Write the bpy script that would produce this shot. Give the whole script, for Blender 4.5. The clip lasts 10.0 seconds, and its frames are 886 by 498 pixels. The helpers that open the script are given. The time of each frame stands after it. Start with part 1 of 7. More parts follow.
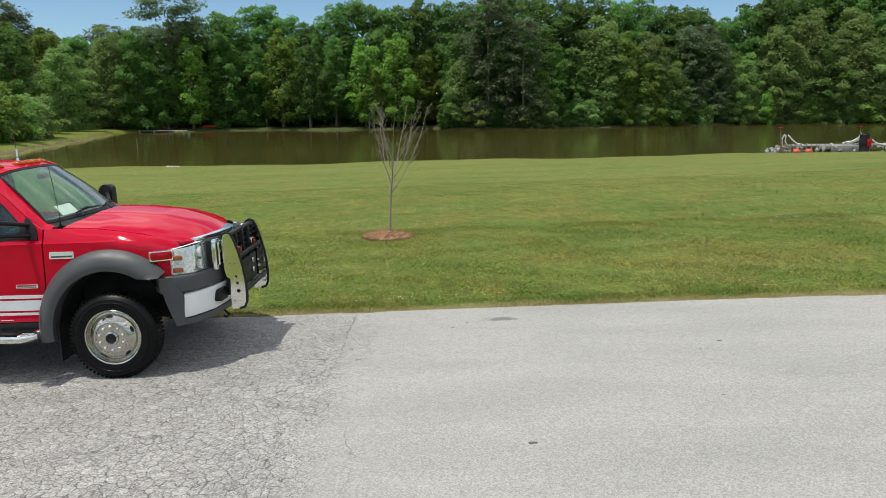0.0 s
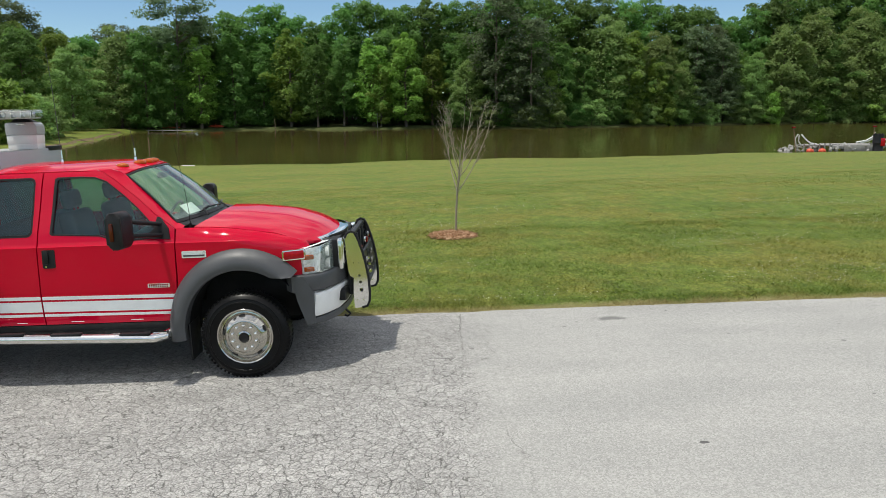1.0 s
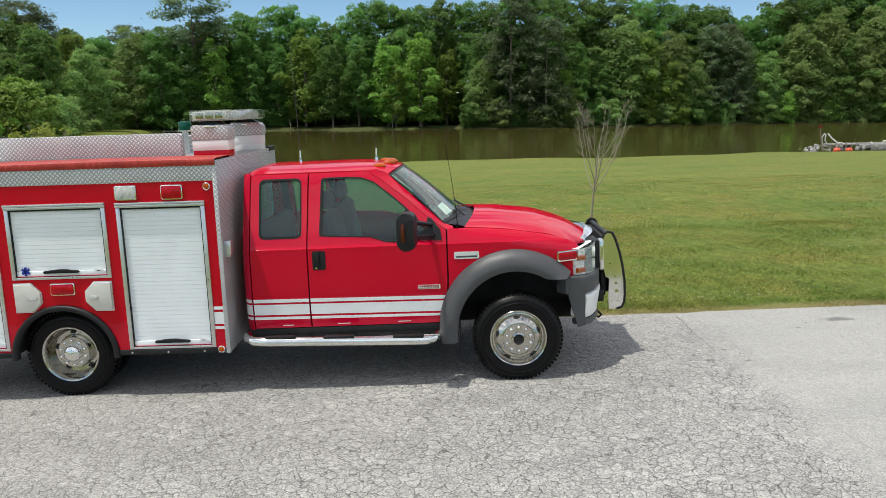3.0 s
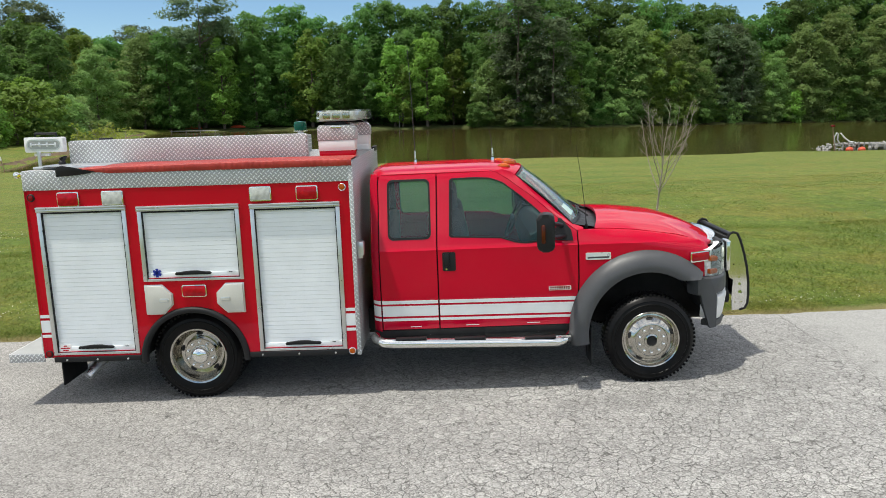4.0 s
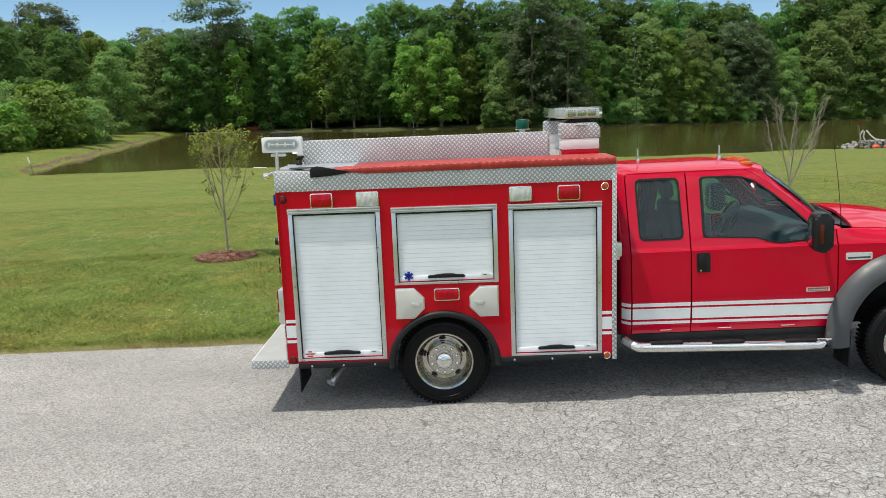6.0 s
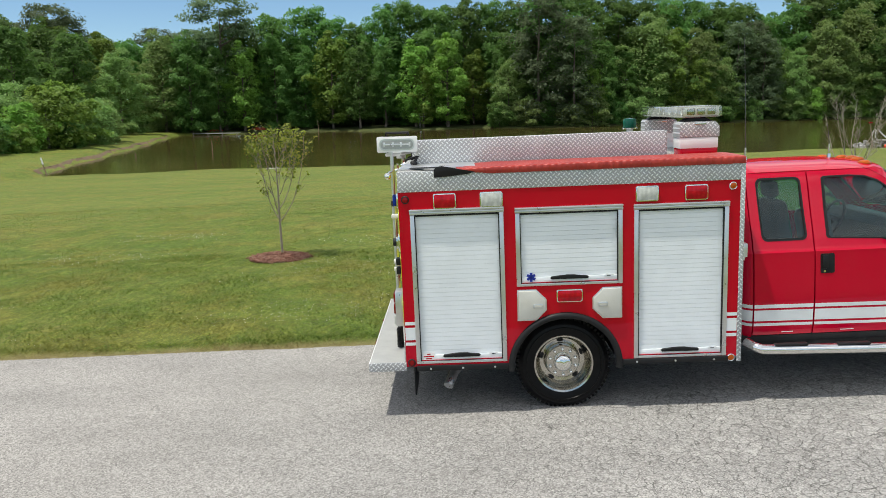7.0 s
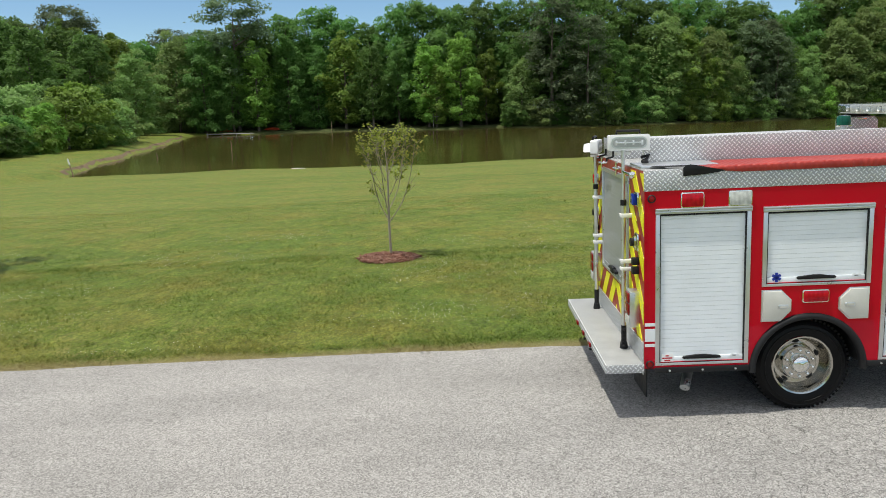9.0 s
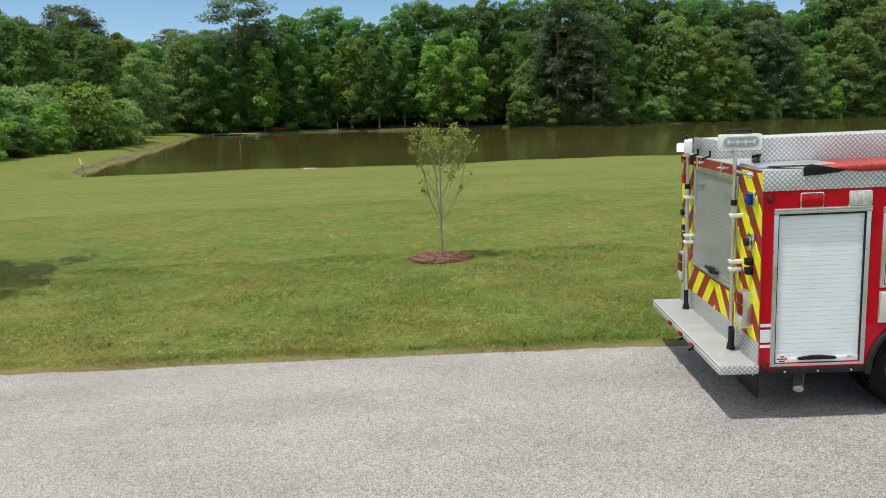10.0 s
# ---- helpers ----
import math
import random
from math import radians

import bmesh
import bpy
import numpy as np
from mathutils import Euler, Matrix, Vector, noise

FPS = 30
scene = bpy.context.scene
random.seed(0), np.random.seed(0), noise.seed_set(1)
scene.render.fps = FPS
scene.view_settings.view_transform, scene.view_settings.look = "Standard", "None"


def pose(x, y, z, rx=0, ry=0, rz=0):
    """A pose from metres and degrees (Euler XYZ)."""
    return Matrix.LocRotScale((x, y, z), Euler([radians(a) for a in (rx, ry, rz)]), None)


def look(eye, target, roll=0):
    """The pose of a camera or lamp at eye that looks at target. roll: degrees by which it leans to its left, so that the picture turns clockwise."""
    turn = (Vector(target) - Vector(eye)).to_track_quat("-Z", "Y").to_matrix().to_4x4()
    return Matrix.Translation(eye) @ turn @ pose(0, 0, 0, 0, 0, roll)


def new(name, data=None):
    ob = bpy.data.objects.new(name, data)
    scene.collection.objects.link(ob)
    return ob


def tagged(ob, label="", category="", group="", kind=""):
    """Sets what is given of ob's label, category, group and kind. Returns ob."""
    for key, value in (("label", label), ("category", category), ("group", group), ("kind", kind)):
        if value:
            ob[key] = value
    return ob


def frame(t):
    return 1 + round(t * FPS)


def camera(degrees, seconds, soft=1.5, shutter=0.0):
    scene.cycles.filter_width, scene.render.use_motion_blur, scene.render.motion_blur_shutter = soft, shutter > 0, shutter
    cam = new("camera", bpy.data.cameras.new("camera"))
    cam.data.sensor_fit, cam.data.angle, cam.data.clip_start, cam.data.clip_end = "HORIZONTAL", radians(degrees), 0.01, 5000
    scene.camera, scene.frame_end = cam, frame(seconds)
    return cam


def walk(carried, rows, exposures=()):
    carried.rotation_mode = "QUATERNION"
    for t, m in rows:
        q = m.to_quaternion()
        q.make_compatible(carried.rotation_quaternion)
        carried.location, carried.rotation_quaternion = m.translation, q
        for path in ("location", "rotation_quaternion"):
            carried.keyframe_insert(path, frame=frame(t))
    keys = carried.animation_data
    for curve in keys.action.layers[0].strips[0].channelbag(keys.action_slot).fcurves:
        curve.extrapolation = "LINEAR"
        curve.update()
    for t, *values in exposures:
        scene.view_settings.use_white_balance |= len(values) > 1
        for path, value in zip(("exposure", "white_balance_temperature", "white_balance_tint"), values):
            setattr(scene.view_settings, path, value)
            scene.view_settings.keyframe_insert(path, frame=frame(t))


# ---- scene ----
cam = camera(59.4, 10.0, soft=0.6)
# the truck stands on a road that climbs slightly; LEVEL turns its axes into the upright world
LEVEL = pose(0, 0, 0, -0.573, -1.833, 0)
PATH = [
    (0, (7.242, -6.863, 2.354), (7.223, -4.895, 1.998), -2.2),
    (0.5, (6.657, -6.876, 2.376), (6.634, -4.908, 2.02), -2.2),
    (1, (6.045, -6.863, 2.394), (6.021, -4.895, 2.037), -2.2),
    (1.5, (5.422, -6.847, 2.413), (5.396, -4.879, 2.057), -2.3),
    (2, (4.793, -6.828, 2.436), (4.765, -4.86, 2.079), -2.2),
    (2.5, (4.177, -6.808, 2.456), (4.147, -4.841, 2.1), -2.3),
    (4, (2.399, -6.756, 2.529), (2.364, -4.789, 2.172), -2.4),
    (4.5, (1.832, -6.715, 2.546), (1.794, -4.747, 2.189), -2.6),
    (5, (1.279, -6.693, 2.565), (1.238, -4.725, 2.209), -2.6),
    (5.5, (0.733, -6.636, 2.579), (0.69, -4.668, 2.223), -2.7),
    (7, (-0.82, -6.497, 2.637), (-0.87, -4.53, 2.282), -2.9),
    (7.5, (-1.327, -6.475, 2.656), (-1.377, -4.508, 2.301), -3.0),
    (8, (-1.826, -6.439, 2.682), (-1.879, -4.472, 2.326), -3.0),
    (8.5, (-2.319, -6.438, 2.705), (-2.375, -4.47, 2.349), -3.0),
    (9, (-2.809, -6.426, 2.722), (-2.869, -4.459, 2.367), -3.1),
    (9.5, (-3.294, -6.427, 2.745), (-3.356, -4.46, 2.389), -3.1),
    (10, (-3.754, -6.409, 2.768), (-3.817, -4.442, 2.413), -3.1),
]
walk(cam, [(t, LEVEL @ look(eye, target, roll)) for t, eye, target, roll in PATH], exposures=[(0.0, 0.06, 6900, 8), (2.5, 0.15, 6900, 8), (4.5, 0.21, 6900, 8), (7.0, 0.16, 6900, 8), (10.0, 0.14, 6900, 8)])

# ---- light ----
SUN_TO = (LEVEL.to_3x3() @ Vector((-0.27, -0.135, 1.0))).normalized()
SUN_EL = math.asin(SUN_TO.z)
SUN_AZ = math.atan2(SUN_TO.x, SUN_TO.y)
world = bpy.data.worlds.new("sky")
scene.world = world
world.use_nodes = True
wt = world.node_tree
wt.nodes.clear()
w_out = wt.nodes.new("ShaderNodeOutputWorld")
w_bg = wt.nodes.new("ShaderNodeBackground")
w_sky = wt.nodes.new("ShaderNodeTexSky")
w_sky.sky_type = "NISHITA"
w_sky.sun_disc = False
w_sky.sun_elevation, w_sky.sun_rotation = SUN_EL, SUN_AZ
w_sky.altitude = 2000
w_sky.air_density, w_sky.dust_density, w_sky.ozone_density = 1.0, 0.02, 2.0
# thin fair-weather cloud all over the sky
w_co = wt.nodes.new("ShaderNodeTexCoord")
w_map = wt.nodes.new("ShaderNodeMapping")
w_map.inputs["Scale"].default_value = (1.0, 1.0, 4.5)
w_nz = wt.nodes.new("ShaderNodeTexNoise")
w_nz.inputs["Scale"].default_value, w_nz.inputs["Detail"].default_value = 2.3, 6.0
w_rp = wt.nodes.new("ShaderNodeValToRGB")
w_rp.color_ramp.elements[0].position, w_rp.color_ramp.elements[1].position = 0.36, 0.72
w_mix = wt.nodes.new("ShaderNodeMix")
w_mix.data_type = "RGBA"
w_mix.inputs["B"].default_value = (16.0, 16.1, 16.4, 1)
wt.links.new(w_co.outputs["Generated"], w_map.inputs["Vector"])
wt.links.new(w_map.outputs["Vector"], w_nz.inputs["Vector"])
wt.links.new(w_nz.outputs["Fac"], w_rp.inputs["Fac"])
# the cloud stands over a clear strip of blue at the horizon
w_sep = wt.nodes.new("ShaderNodeSeparateXYZ")
wt.links.new(w_co.outputs["Generated"], w_sep.inputs[0])
w_up = wt.nodes.new("ShaderNodeMapRange")
w_up.inputs["From Min"].default_value, w_up.inputs["From Max"].default_value = 0.125, 0.24
wt.links.new(w_sep.outputs["Z"], w_up.inputs["Value"])
w_mul = wt.nodes.new("ShaderNodeMath")
w_mul.operation = "MULTIPLY"
wt.links.new(w_rp.outputs["Color"], w_mul.inputs[0])
wt.links.new(w_up.outputs["Result"], w_mul.inputs[1])
wt.links.new(w_mul.outputs[0], w_mix.inputs["Factor"])
w_tint = wt.nodes.new("ShaderNodeMix")
w_tint.data_type, w_tint.blend_type = "RGBA", "MULTIPLY"
w_tint.inputs["Factor"].default_value = 1.0
w_tint.inputs["B"].default_value = (0.84, 1.0, 1.12, 1)
wt.links.new(w_sky.outputs["Color"], w_tint.inputs["A"])
wt.links.new(w_tint.outputs["Result"], w_mix.inputs["A"])
wt.links.new(w_mix.outputs["Result"], w_bg.inputs["Color"])
w_bg.inputs["Strength"].default_value = 0.10
wt.links.new(w_bg.outputs["Background"], w_out.inputs["Surface"])
sun = new("sun", bpy.data.lights.new("sun", "SUN"))
sun.data.energy, sun.data.angle, sun.data.color = 3.4, radians(0.6), (1.0, 0.985, 0.94)
sun.matrix_world = look(SUN_TO * 100, (0, 0, 0))


# ---- material helpers ----
def tree_of(name):
    m = bpy.data.materials.new(name)
    m.use_nodes = True
    nt = m.node_tree
    nt.nodes.clear()
    out = nt.nodes.new("ShaderNodeOutputMaterial")
    return m, nt, out


def plug(nt, socket, value):
    if isinstance(value, bpy.types.NodeSocket):
        nt.links.new(value, socket)
    elif isinstance(value, (tuple, list)) and len(value) == 3 and socket.type == "RGBA":
        socket.default_value = (*value, 1)
    else:
        socket.default_value = value


def coords(nt, kind="Object", scale=(1, 1, 1), rot=(0, 0, 0)):
    c = nt.nodes.new("ShaderNodeTexCoord")
    mp = nt.nodes.new("ShaderNodeMapping")
    mp.inputs["Scale"].default_value = scale
    mp.inputs["Rotation"].default_value = rot
    nt.links.new(c.outputs[kind], mp.inputs["Vector"])
    return mp.outputs["Vector"]


def nz(nt, vec, scale, detail=4.0, rough=0.55, out="Fac"):
    n = nt.nodes.new("ShaderNodeTexNoise")
    plug(nt, n.inputs["Vector"], vec)
    n.inputs["Scale"].default_value, n.inputs["Detail"].default_value = scale, detail
    n.inputs["Roughness"].default_value = rough
    return n.outputs[out]


def vor(nt, vec, scale, feature="F1", out="Distance"):
    n = nt.nodes.new("ShaderNodeTexVoronoi")
    n.feature = feature
    plug(nt, n.inputs["Vector"], vec)
    n.inputs["Scale"].default_value = scale
    return n.outputs[out]


def ma(nt, op, a, b=0.0, clamp=False):
    n = nt.nodes.new("ShaderNodeMath")
    n.operation, n.use_clamp = op, clamp
    plug(nt, n.inputs[0], a)
    plug(nt, n.inputs[1], b)
    return n.outputs[0]


def vma(nt, op, a, b):
    n = nt.nodes.new("ShaderNodeVectorMath")
    n.operation = op
    plug(nt, n.inputs[0], a)
    plug(nt, n.inputs[1], b)
    return n.outputs[0]


def ramp(nt, fac, stops):
    n = nt.nodes.new("ShaderNodeValToRGB")
    el = n.color_ramp.elements
    while len(el) < len(stops):
        el.new(0.5)
    for e, (p, c) in zip(el, stops):
        e.position = p
        e.color = (c, c, c, 1) if isinstance(c, (int, float)) else (*c, 1)
    plug(nt, n.inputs["Fac"], fac)
    return n.outputs["Color"]


def mixc(nt, fac, a, b, blend="MIX"):
    n = nt.nodes.new("ShaderNodeMix")
    n.data_type, n.blend_type = "RGBA", blend
    plug(nt, n.inputs["Factor"], fac)
    plug(nt, n.inputs["A"], a)
    plug(nt, n.inputs["B"], b)
    return n.outputs["Result"]


def sep(nt, vec):
    n = nt.nodes.new("ShaderNodeSeparateXYZ")
    plug(nt, n.inputs[0], vec)
    return n.outputs["X"], n.outputs["Y"], n.outputs["Z"]


def bumped(nt, height, strength=0.3, distance=0.01):
    n = nt.nodes.new("ShaderNodeBump")
    n.inputs["Strength"].default_value, n.inputs["Distance"].default_value = strength, distance
    plug(nt, n.inputs["Height"], height)
    return n.outputs["Normal"]


def shader(nt, out, color, rough=0.5, metal=0.0, normal=None, coat=0.0, coat_rough=0.05, spec=0.5, sheen=0.0):
    n = nt.nodes.new("ShaderNodeBsdfPrincipled")
    plug(nt, n.inputs["Base Color"], color)
    plug(nt, n.inputs["Roughness"], rough)
    plug(nt, n.inputs["Metallic"], metal)
    n.inputs["Coat Weight"].default_value, n.inputs["Coat Roughness"].default_value = coat, coat_rough
    n.inputs["Specular IOR Level"].default_value = spec
    if normal is not None:
        nt.links.new(normal, n.inputs["Normal"])
    nt.links.new(n.outputs[0], out.inputs["Surface"])
    return n


def simple(name, col, rough=0.5, metal=0.0, vary=0.12, scale=6.0, coat=0.0, grain=0.0, spec=0.5):
    """A worn plain surface: colour and gloss vary at two scales, with fine relief."""
    m, nt, out = tree_of(name)
    v = coords(nt)
    big, fine = nz(nt, v, scale, 5), nz(nt, v, scale * 14, 3)
    f = ma(nt, "ADD", ma(nt, "MULTIPLY", big, 0.7), ma(nt, "MULTIPLY", fine, 0.3))
    lo, hi = tuple(c * (1 - vary) for c in col), tuple(min(1, c * (1 + vary)) for c in col)
    c = ramp(nt, f, [(0.3, lo), (0.7, hi)])
    r = ramp(nt, big, [(0.3, max(0.02, rough * 0.8)), (0.7, min(1, rough * 1.25))])
    nrm = bumped(nt, fine, grain, 0.004) if grain else None
    shader(nt, out, c, r, metal, nrm, coat, spec=spec)
    return m


# ---- ground materials ----
def asphalt_material():
    m, nt, out = tree_of("weathered_asphalt")
    v = coords(nt)
    x, y, z = sep(nt, v)
    wob = nz(nt, v, 1.5, 6, 0.62, "Color")
    warp = vma(nt, "ADD", v, vma(nt, "SCALE", vma(nt, "SUBTRACT", wob, (0.5, 0.5, 0.5)), (0, 0, 0)))
    warp.node.inputs[1].links[0].from_node.inputs["Scale"].default_value = 0.22
    # stretch of old crazed paving: between the seam and the plainer far end
    edge = ma(nt, "ADD", x, ma(nt, "MULTIPLY", ma(nt, "SUBTRACT", nz(nt, v, 0.9, 5), 0.5), 1.1))
    old = ma(nt, "SUBTRACT", 1.0, ramp(nt, ma(nt, "SUBTRACT", edge, 6.05), [(0.0, 0.0), (0.40, 1.0)]), True)
    west = ramp(nt, ma(nt, "MULTIPLY", ma(nt, "ADD", edge, 6.0), 0.1), [(0.25, 0.0), (0.78, 1.0)])
    near = ramp(nt, ma(nt, "MULTIPLY", ma(nt, "ADD", ma(nt, "SUBTRACT", 2.6, y), ma(nt, "MULTIPLY", nz(nt, v, 0.6, 3), 1.6)), 0.2), [(0.16, 0.0), (0.62, 1.0)])
    craze = ma(nt, "MULTIPLY", old, ma(nt, "MULTIPLY", west, near))
    d1 = vor(nt, warp, 11.0, "DISTANCE_TO_EDGE")
    d2 = vor(nt, warp, 4.3, "DISTANCE_TO_EDGE")
    d3 = vor(nt, warp, 14.0, "DISTANCE_TO_EDGE")
    wide = ramp(nt, nz(nt, v, 3.5, 6, 0.75), [(0.30, 0.34), (0.68, 0.86)])
    w1 = ma(nt, "MULTIPLY", ma(nt, "MULTIPLY", wide, craze), 0.040)
    c1 = ma(nt, "LESS_THAN", d1, w1)
    g1 = ma(nt, "SUBTRACT", 1.0, ma(nt, "DIVIDE", d1, ma(nt, "ADD", ma(nt, "MULTIPLY", w1, 1.4), 0.0005)), True)
    g3 = ma(nt, "MULTIPLY", ma(nt, "SUBTRACT", 1.0, ma(nt, "DIVIDE", d3, 0.05), True), ma(nt, "MULTIPLY", craze, ramp(nt, nz(nt, v, 1.7, 3), [(0.5, 0.0), (0.7, 0.6)])))
    thin = ma(nt, "MULTIPLY", ma(nt, "MULTIPLY", ramp(nt, nz(nt, v, 1.6, 4), [(0.44, 0.0), (0.66, 1.0)]), old), 0.010)
    g2 = ma(nt, "SUBTRACT", 1.0, ma(nt, "DIVIDE", d2, ma(nt, "ADD", thin, 0.0002)), True)
    seam_x = ma(nt, "ADD", x, ma(nt, "MULTIPLY", ma(nt, "SUBTRACT", nz(nt, v, 3.0, 5, 0.7), 0.5), 0.17))
    seam = ma(nt, "SUBTRACT", 1.0, ma(nt, "MULTIPLY", ma(nt, "ABSOLUTE", ma(nt, "SUBTRACT", seam_x, 6.1)), 120), True)
    seam = ma(nt, "MULTIPLY", seam, ramp(nt, ma(nt, "ADD", nz(nt, v, 2.6, 4), ma(nt, "MULTIPLY", y, 0.06)), [(0.42, 0.0), (0.62, 0.75)]))
    side_x = ma(nt, "ADD", x, ma(nt, "MULTIPLY", ma(nt, "SUBTRACT", nz(nt, v, 1.6, 5), 0.5), 0.7))
    side = ma(nt, "SUBTRACT", 1.0, ma(nt, "MULTIPLY", ma(nt, "ABSOLUTE", ma(nt, "SUBTRACT", side_x, 6.42)), 85), True)
    side = ma(nt, "MULTIPLY", side, ma(nt, "LESS_THAN", y, 1.5))
    crack = ma(nt, "MAXIMUM", ma(nt, "MAXIMUM", g1, ma(nt, "MULTIPLY", g2, 0.6)), ma(nt, "MAXIMUM", seam, ma(nt, "MAXIMUM", ma(nt, "MULTIPLY", side, ramp(nt, nz(nt, v, 2.2, 3), [(0.40, 0.0), (0.6, 0.45)])), g3)))
    hair = ma(nt, "SUBTRACT", 1.0, ma(nt, "DIVIDE", vor(nt, warp, 12.0, "DISTANCE_TO_EDGE"), 0.035), True)
    crack = ma(nt, "MAXIMUM", crack, ma(nt, "MULTIPLY", hair, ma(nt, "MULTIPLY", old, ramp(nt, nz(nt, v, 2.6, 5), [(0.45, 0.0), (0.7, 0.42)]))))
    # stone grain, patches and tracks
    grain = vor(nt, v, 95.0, "F1", "Color")
    gr = nt.nodes.new("ShaderNodeRGBToBW")
    nt.links.new(grain, gr.inputs[0])
    fine = nz(nt, v, 160, 2)
    blot = nz(nt, coords(nt, scale=(0.35, 1.0, 1)), 1.3, 6)
    newer = ramp(nt, blot, [(0.3, (0.285, 0.283, 0.270)), (0.7, (0.345, 0.340, 0.322))])
    older = ramp(nt, blot, [(0.3, (0.268, 0.263, 0.252)), (0.7, (0.352, 0.345, 0.330))])
    base = mixc(nt, old, newer, older)
    # the west end is an older, greyer pour
    base = mixc(nt, ramp(nt, ma(nt, "MULTIPLY", ma(nt, "SUBTRACT", 2.0, edge), 0.1), [(0.0, 0.0), (0.6, 1.0)]), base, mixc(nt, 1.0, base, (0.935, 0.91, 0.89), "MULTIPLY"))
    speck = ramp(nt, ma(nt, "ADD", ma(nt, "MULTIPLY", gr.outputs[0], 0.7), ma(nt, "MULTIPLY", fine, 0.35)), [(0.2, 0.42), (0.5, 0.95), (0.85, 1.6)])
    base = mixc(nt, ma(nt, "ADD", 0.45, ma(nt, "MULTIPLY", old, 0.45)), base, mixc(nt, 1.0, base, speck, "MULTIPLY"))
    # tar spots and one oil stain
    spot_d = vor(nt, vma(nt, "MULTIPLY", v, (0.75, 1.2, 1)), 1.55)
    spot_on = ramp(nt, nz(nt, v, 0.9, 1), [(0.40, 0.0), (0.43, 1.0)])
    spot = ma(nt, "MULTIPLY", ma(nt, "LESS_THAN", ma(nt, "ADD", spot_d, ma(nt, "MULTIPLY", nz(nt, v, 22, 2), 0.03)), 0.058), spot_on)
    drip_d = vor(nt, vma(nt, "ADD", vma(nt, "MULTIPLY", v, (0.8, 1.1, 1)), (3.3, 1.7, 0)), 2.3)
    drip = ma(nt, "MULTIPLY", ma(nt, "LESS_THAN", ma(nt, "ADD", drip_d, ma(nt, "MULTIPLY", nz(nt, v, 30, 2), 0.04)), 0.055), ma(nt, "MULTIPLY", ma(nt, "SUBTRACT", 1.0, old), ramp(nt, nz(nt, v, 1.4, 2), [(0.46, 0.0), (0.5, 0.8)])))
    spot = ma(nt, "MAXIMUM", ma(nt, "MULTIPLY", spot, ma(nt, "SUBTRACT", 1.0, old)), drip)
    oil_d = nt.nodes.new("ShaderNodeVectorMath")
    oil_d.operation = "LENGTH"
    nt.links.new(vma(nt, "MULTIPLY", vma(nt, "SUBTRACT", v, (7.79, 1.6, 0)), (1.0, 2.2, 1)), oil_d.inputs[0])
    oil = ramp(nt, ma(nt, "ADD", oil_d.outputs["Value"], ma(nt, "MULTIPLY", ma(nt, "SUBTRACT", nz(nt, v, 9, 5, 0.7), 0.5), 0.5)), [(0.10, 1.0), (0.22, 0.0)])
    base = mixc(nt, ma(nt, "MULTIPLY", spot, 0.85), base, (0.06, 0.06, 0.06))
    base = mixc(nt, ma(nt, "MULTIPLY", oil, 0.7), base, (0.09, 0.09, 0.088))
    base = mixc(nt, ma(nt, "MULTIPLY", ramp(nt, crack, [(0.05, 0.0), (0.65, 1.0)]), 0.68), base, (0.04, 0.038, 0.034))
    cell = nt.nodes.new("ShaderNodeRGBToBW")
    nt.links.new(vor(nt, warp, 11.0, "F1", "Color"), cell.inputs[0])
    lump = ma(nt, "MULTIPLY", craze, ma(nt, "ADD", ma(nt, "MULTIPLY", ramp(nt, d1, [(0.0, 0.0), (0.28, 1.0)]), 1.6), ma(nt, "MULTIPLY", cell.outputs[0], 0.5)))
    base = mixc(nt, ma(nt, "MULTIPLY", craze, 0.5), base, mixc(nt, 1.0, base, ramp(nt, cell.outputs[0], [(0.2, 0.80), (0.8, 1.12)]), "MULTIPLY"))
    h = ma(nt, "SUBTRACT", ma(nt, "ADD", lump, ma(nt, "ADD", ma(nt, "MULTIPLY", gr.outputs[0], 0.35), ma(nt, "MULTIPLY", nz(nt, v, 30, 4), 0.4))), ma(nt, "MULTIPLY", crack, 2.2))
    shader(nt, out, base, 0.88, 0, bumped(nt, h, 0.55, 0.006), spec=0.25)
    return m


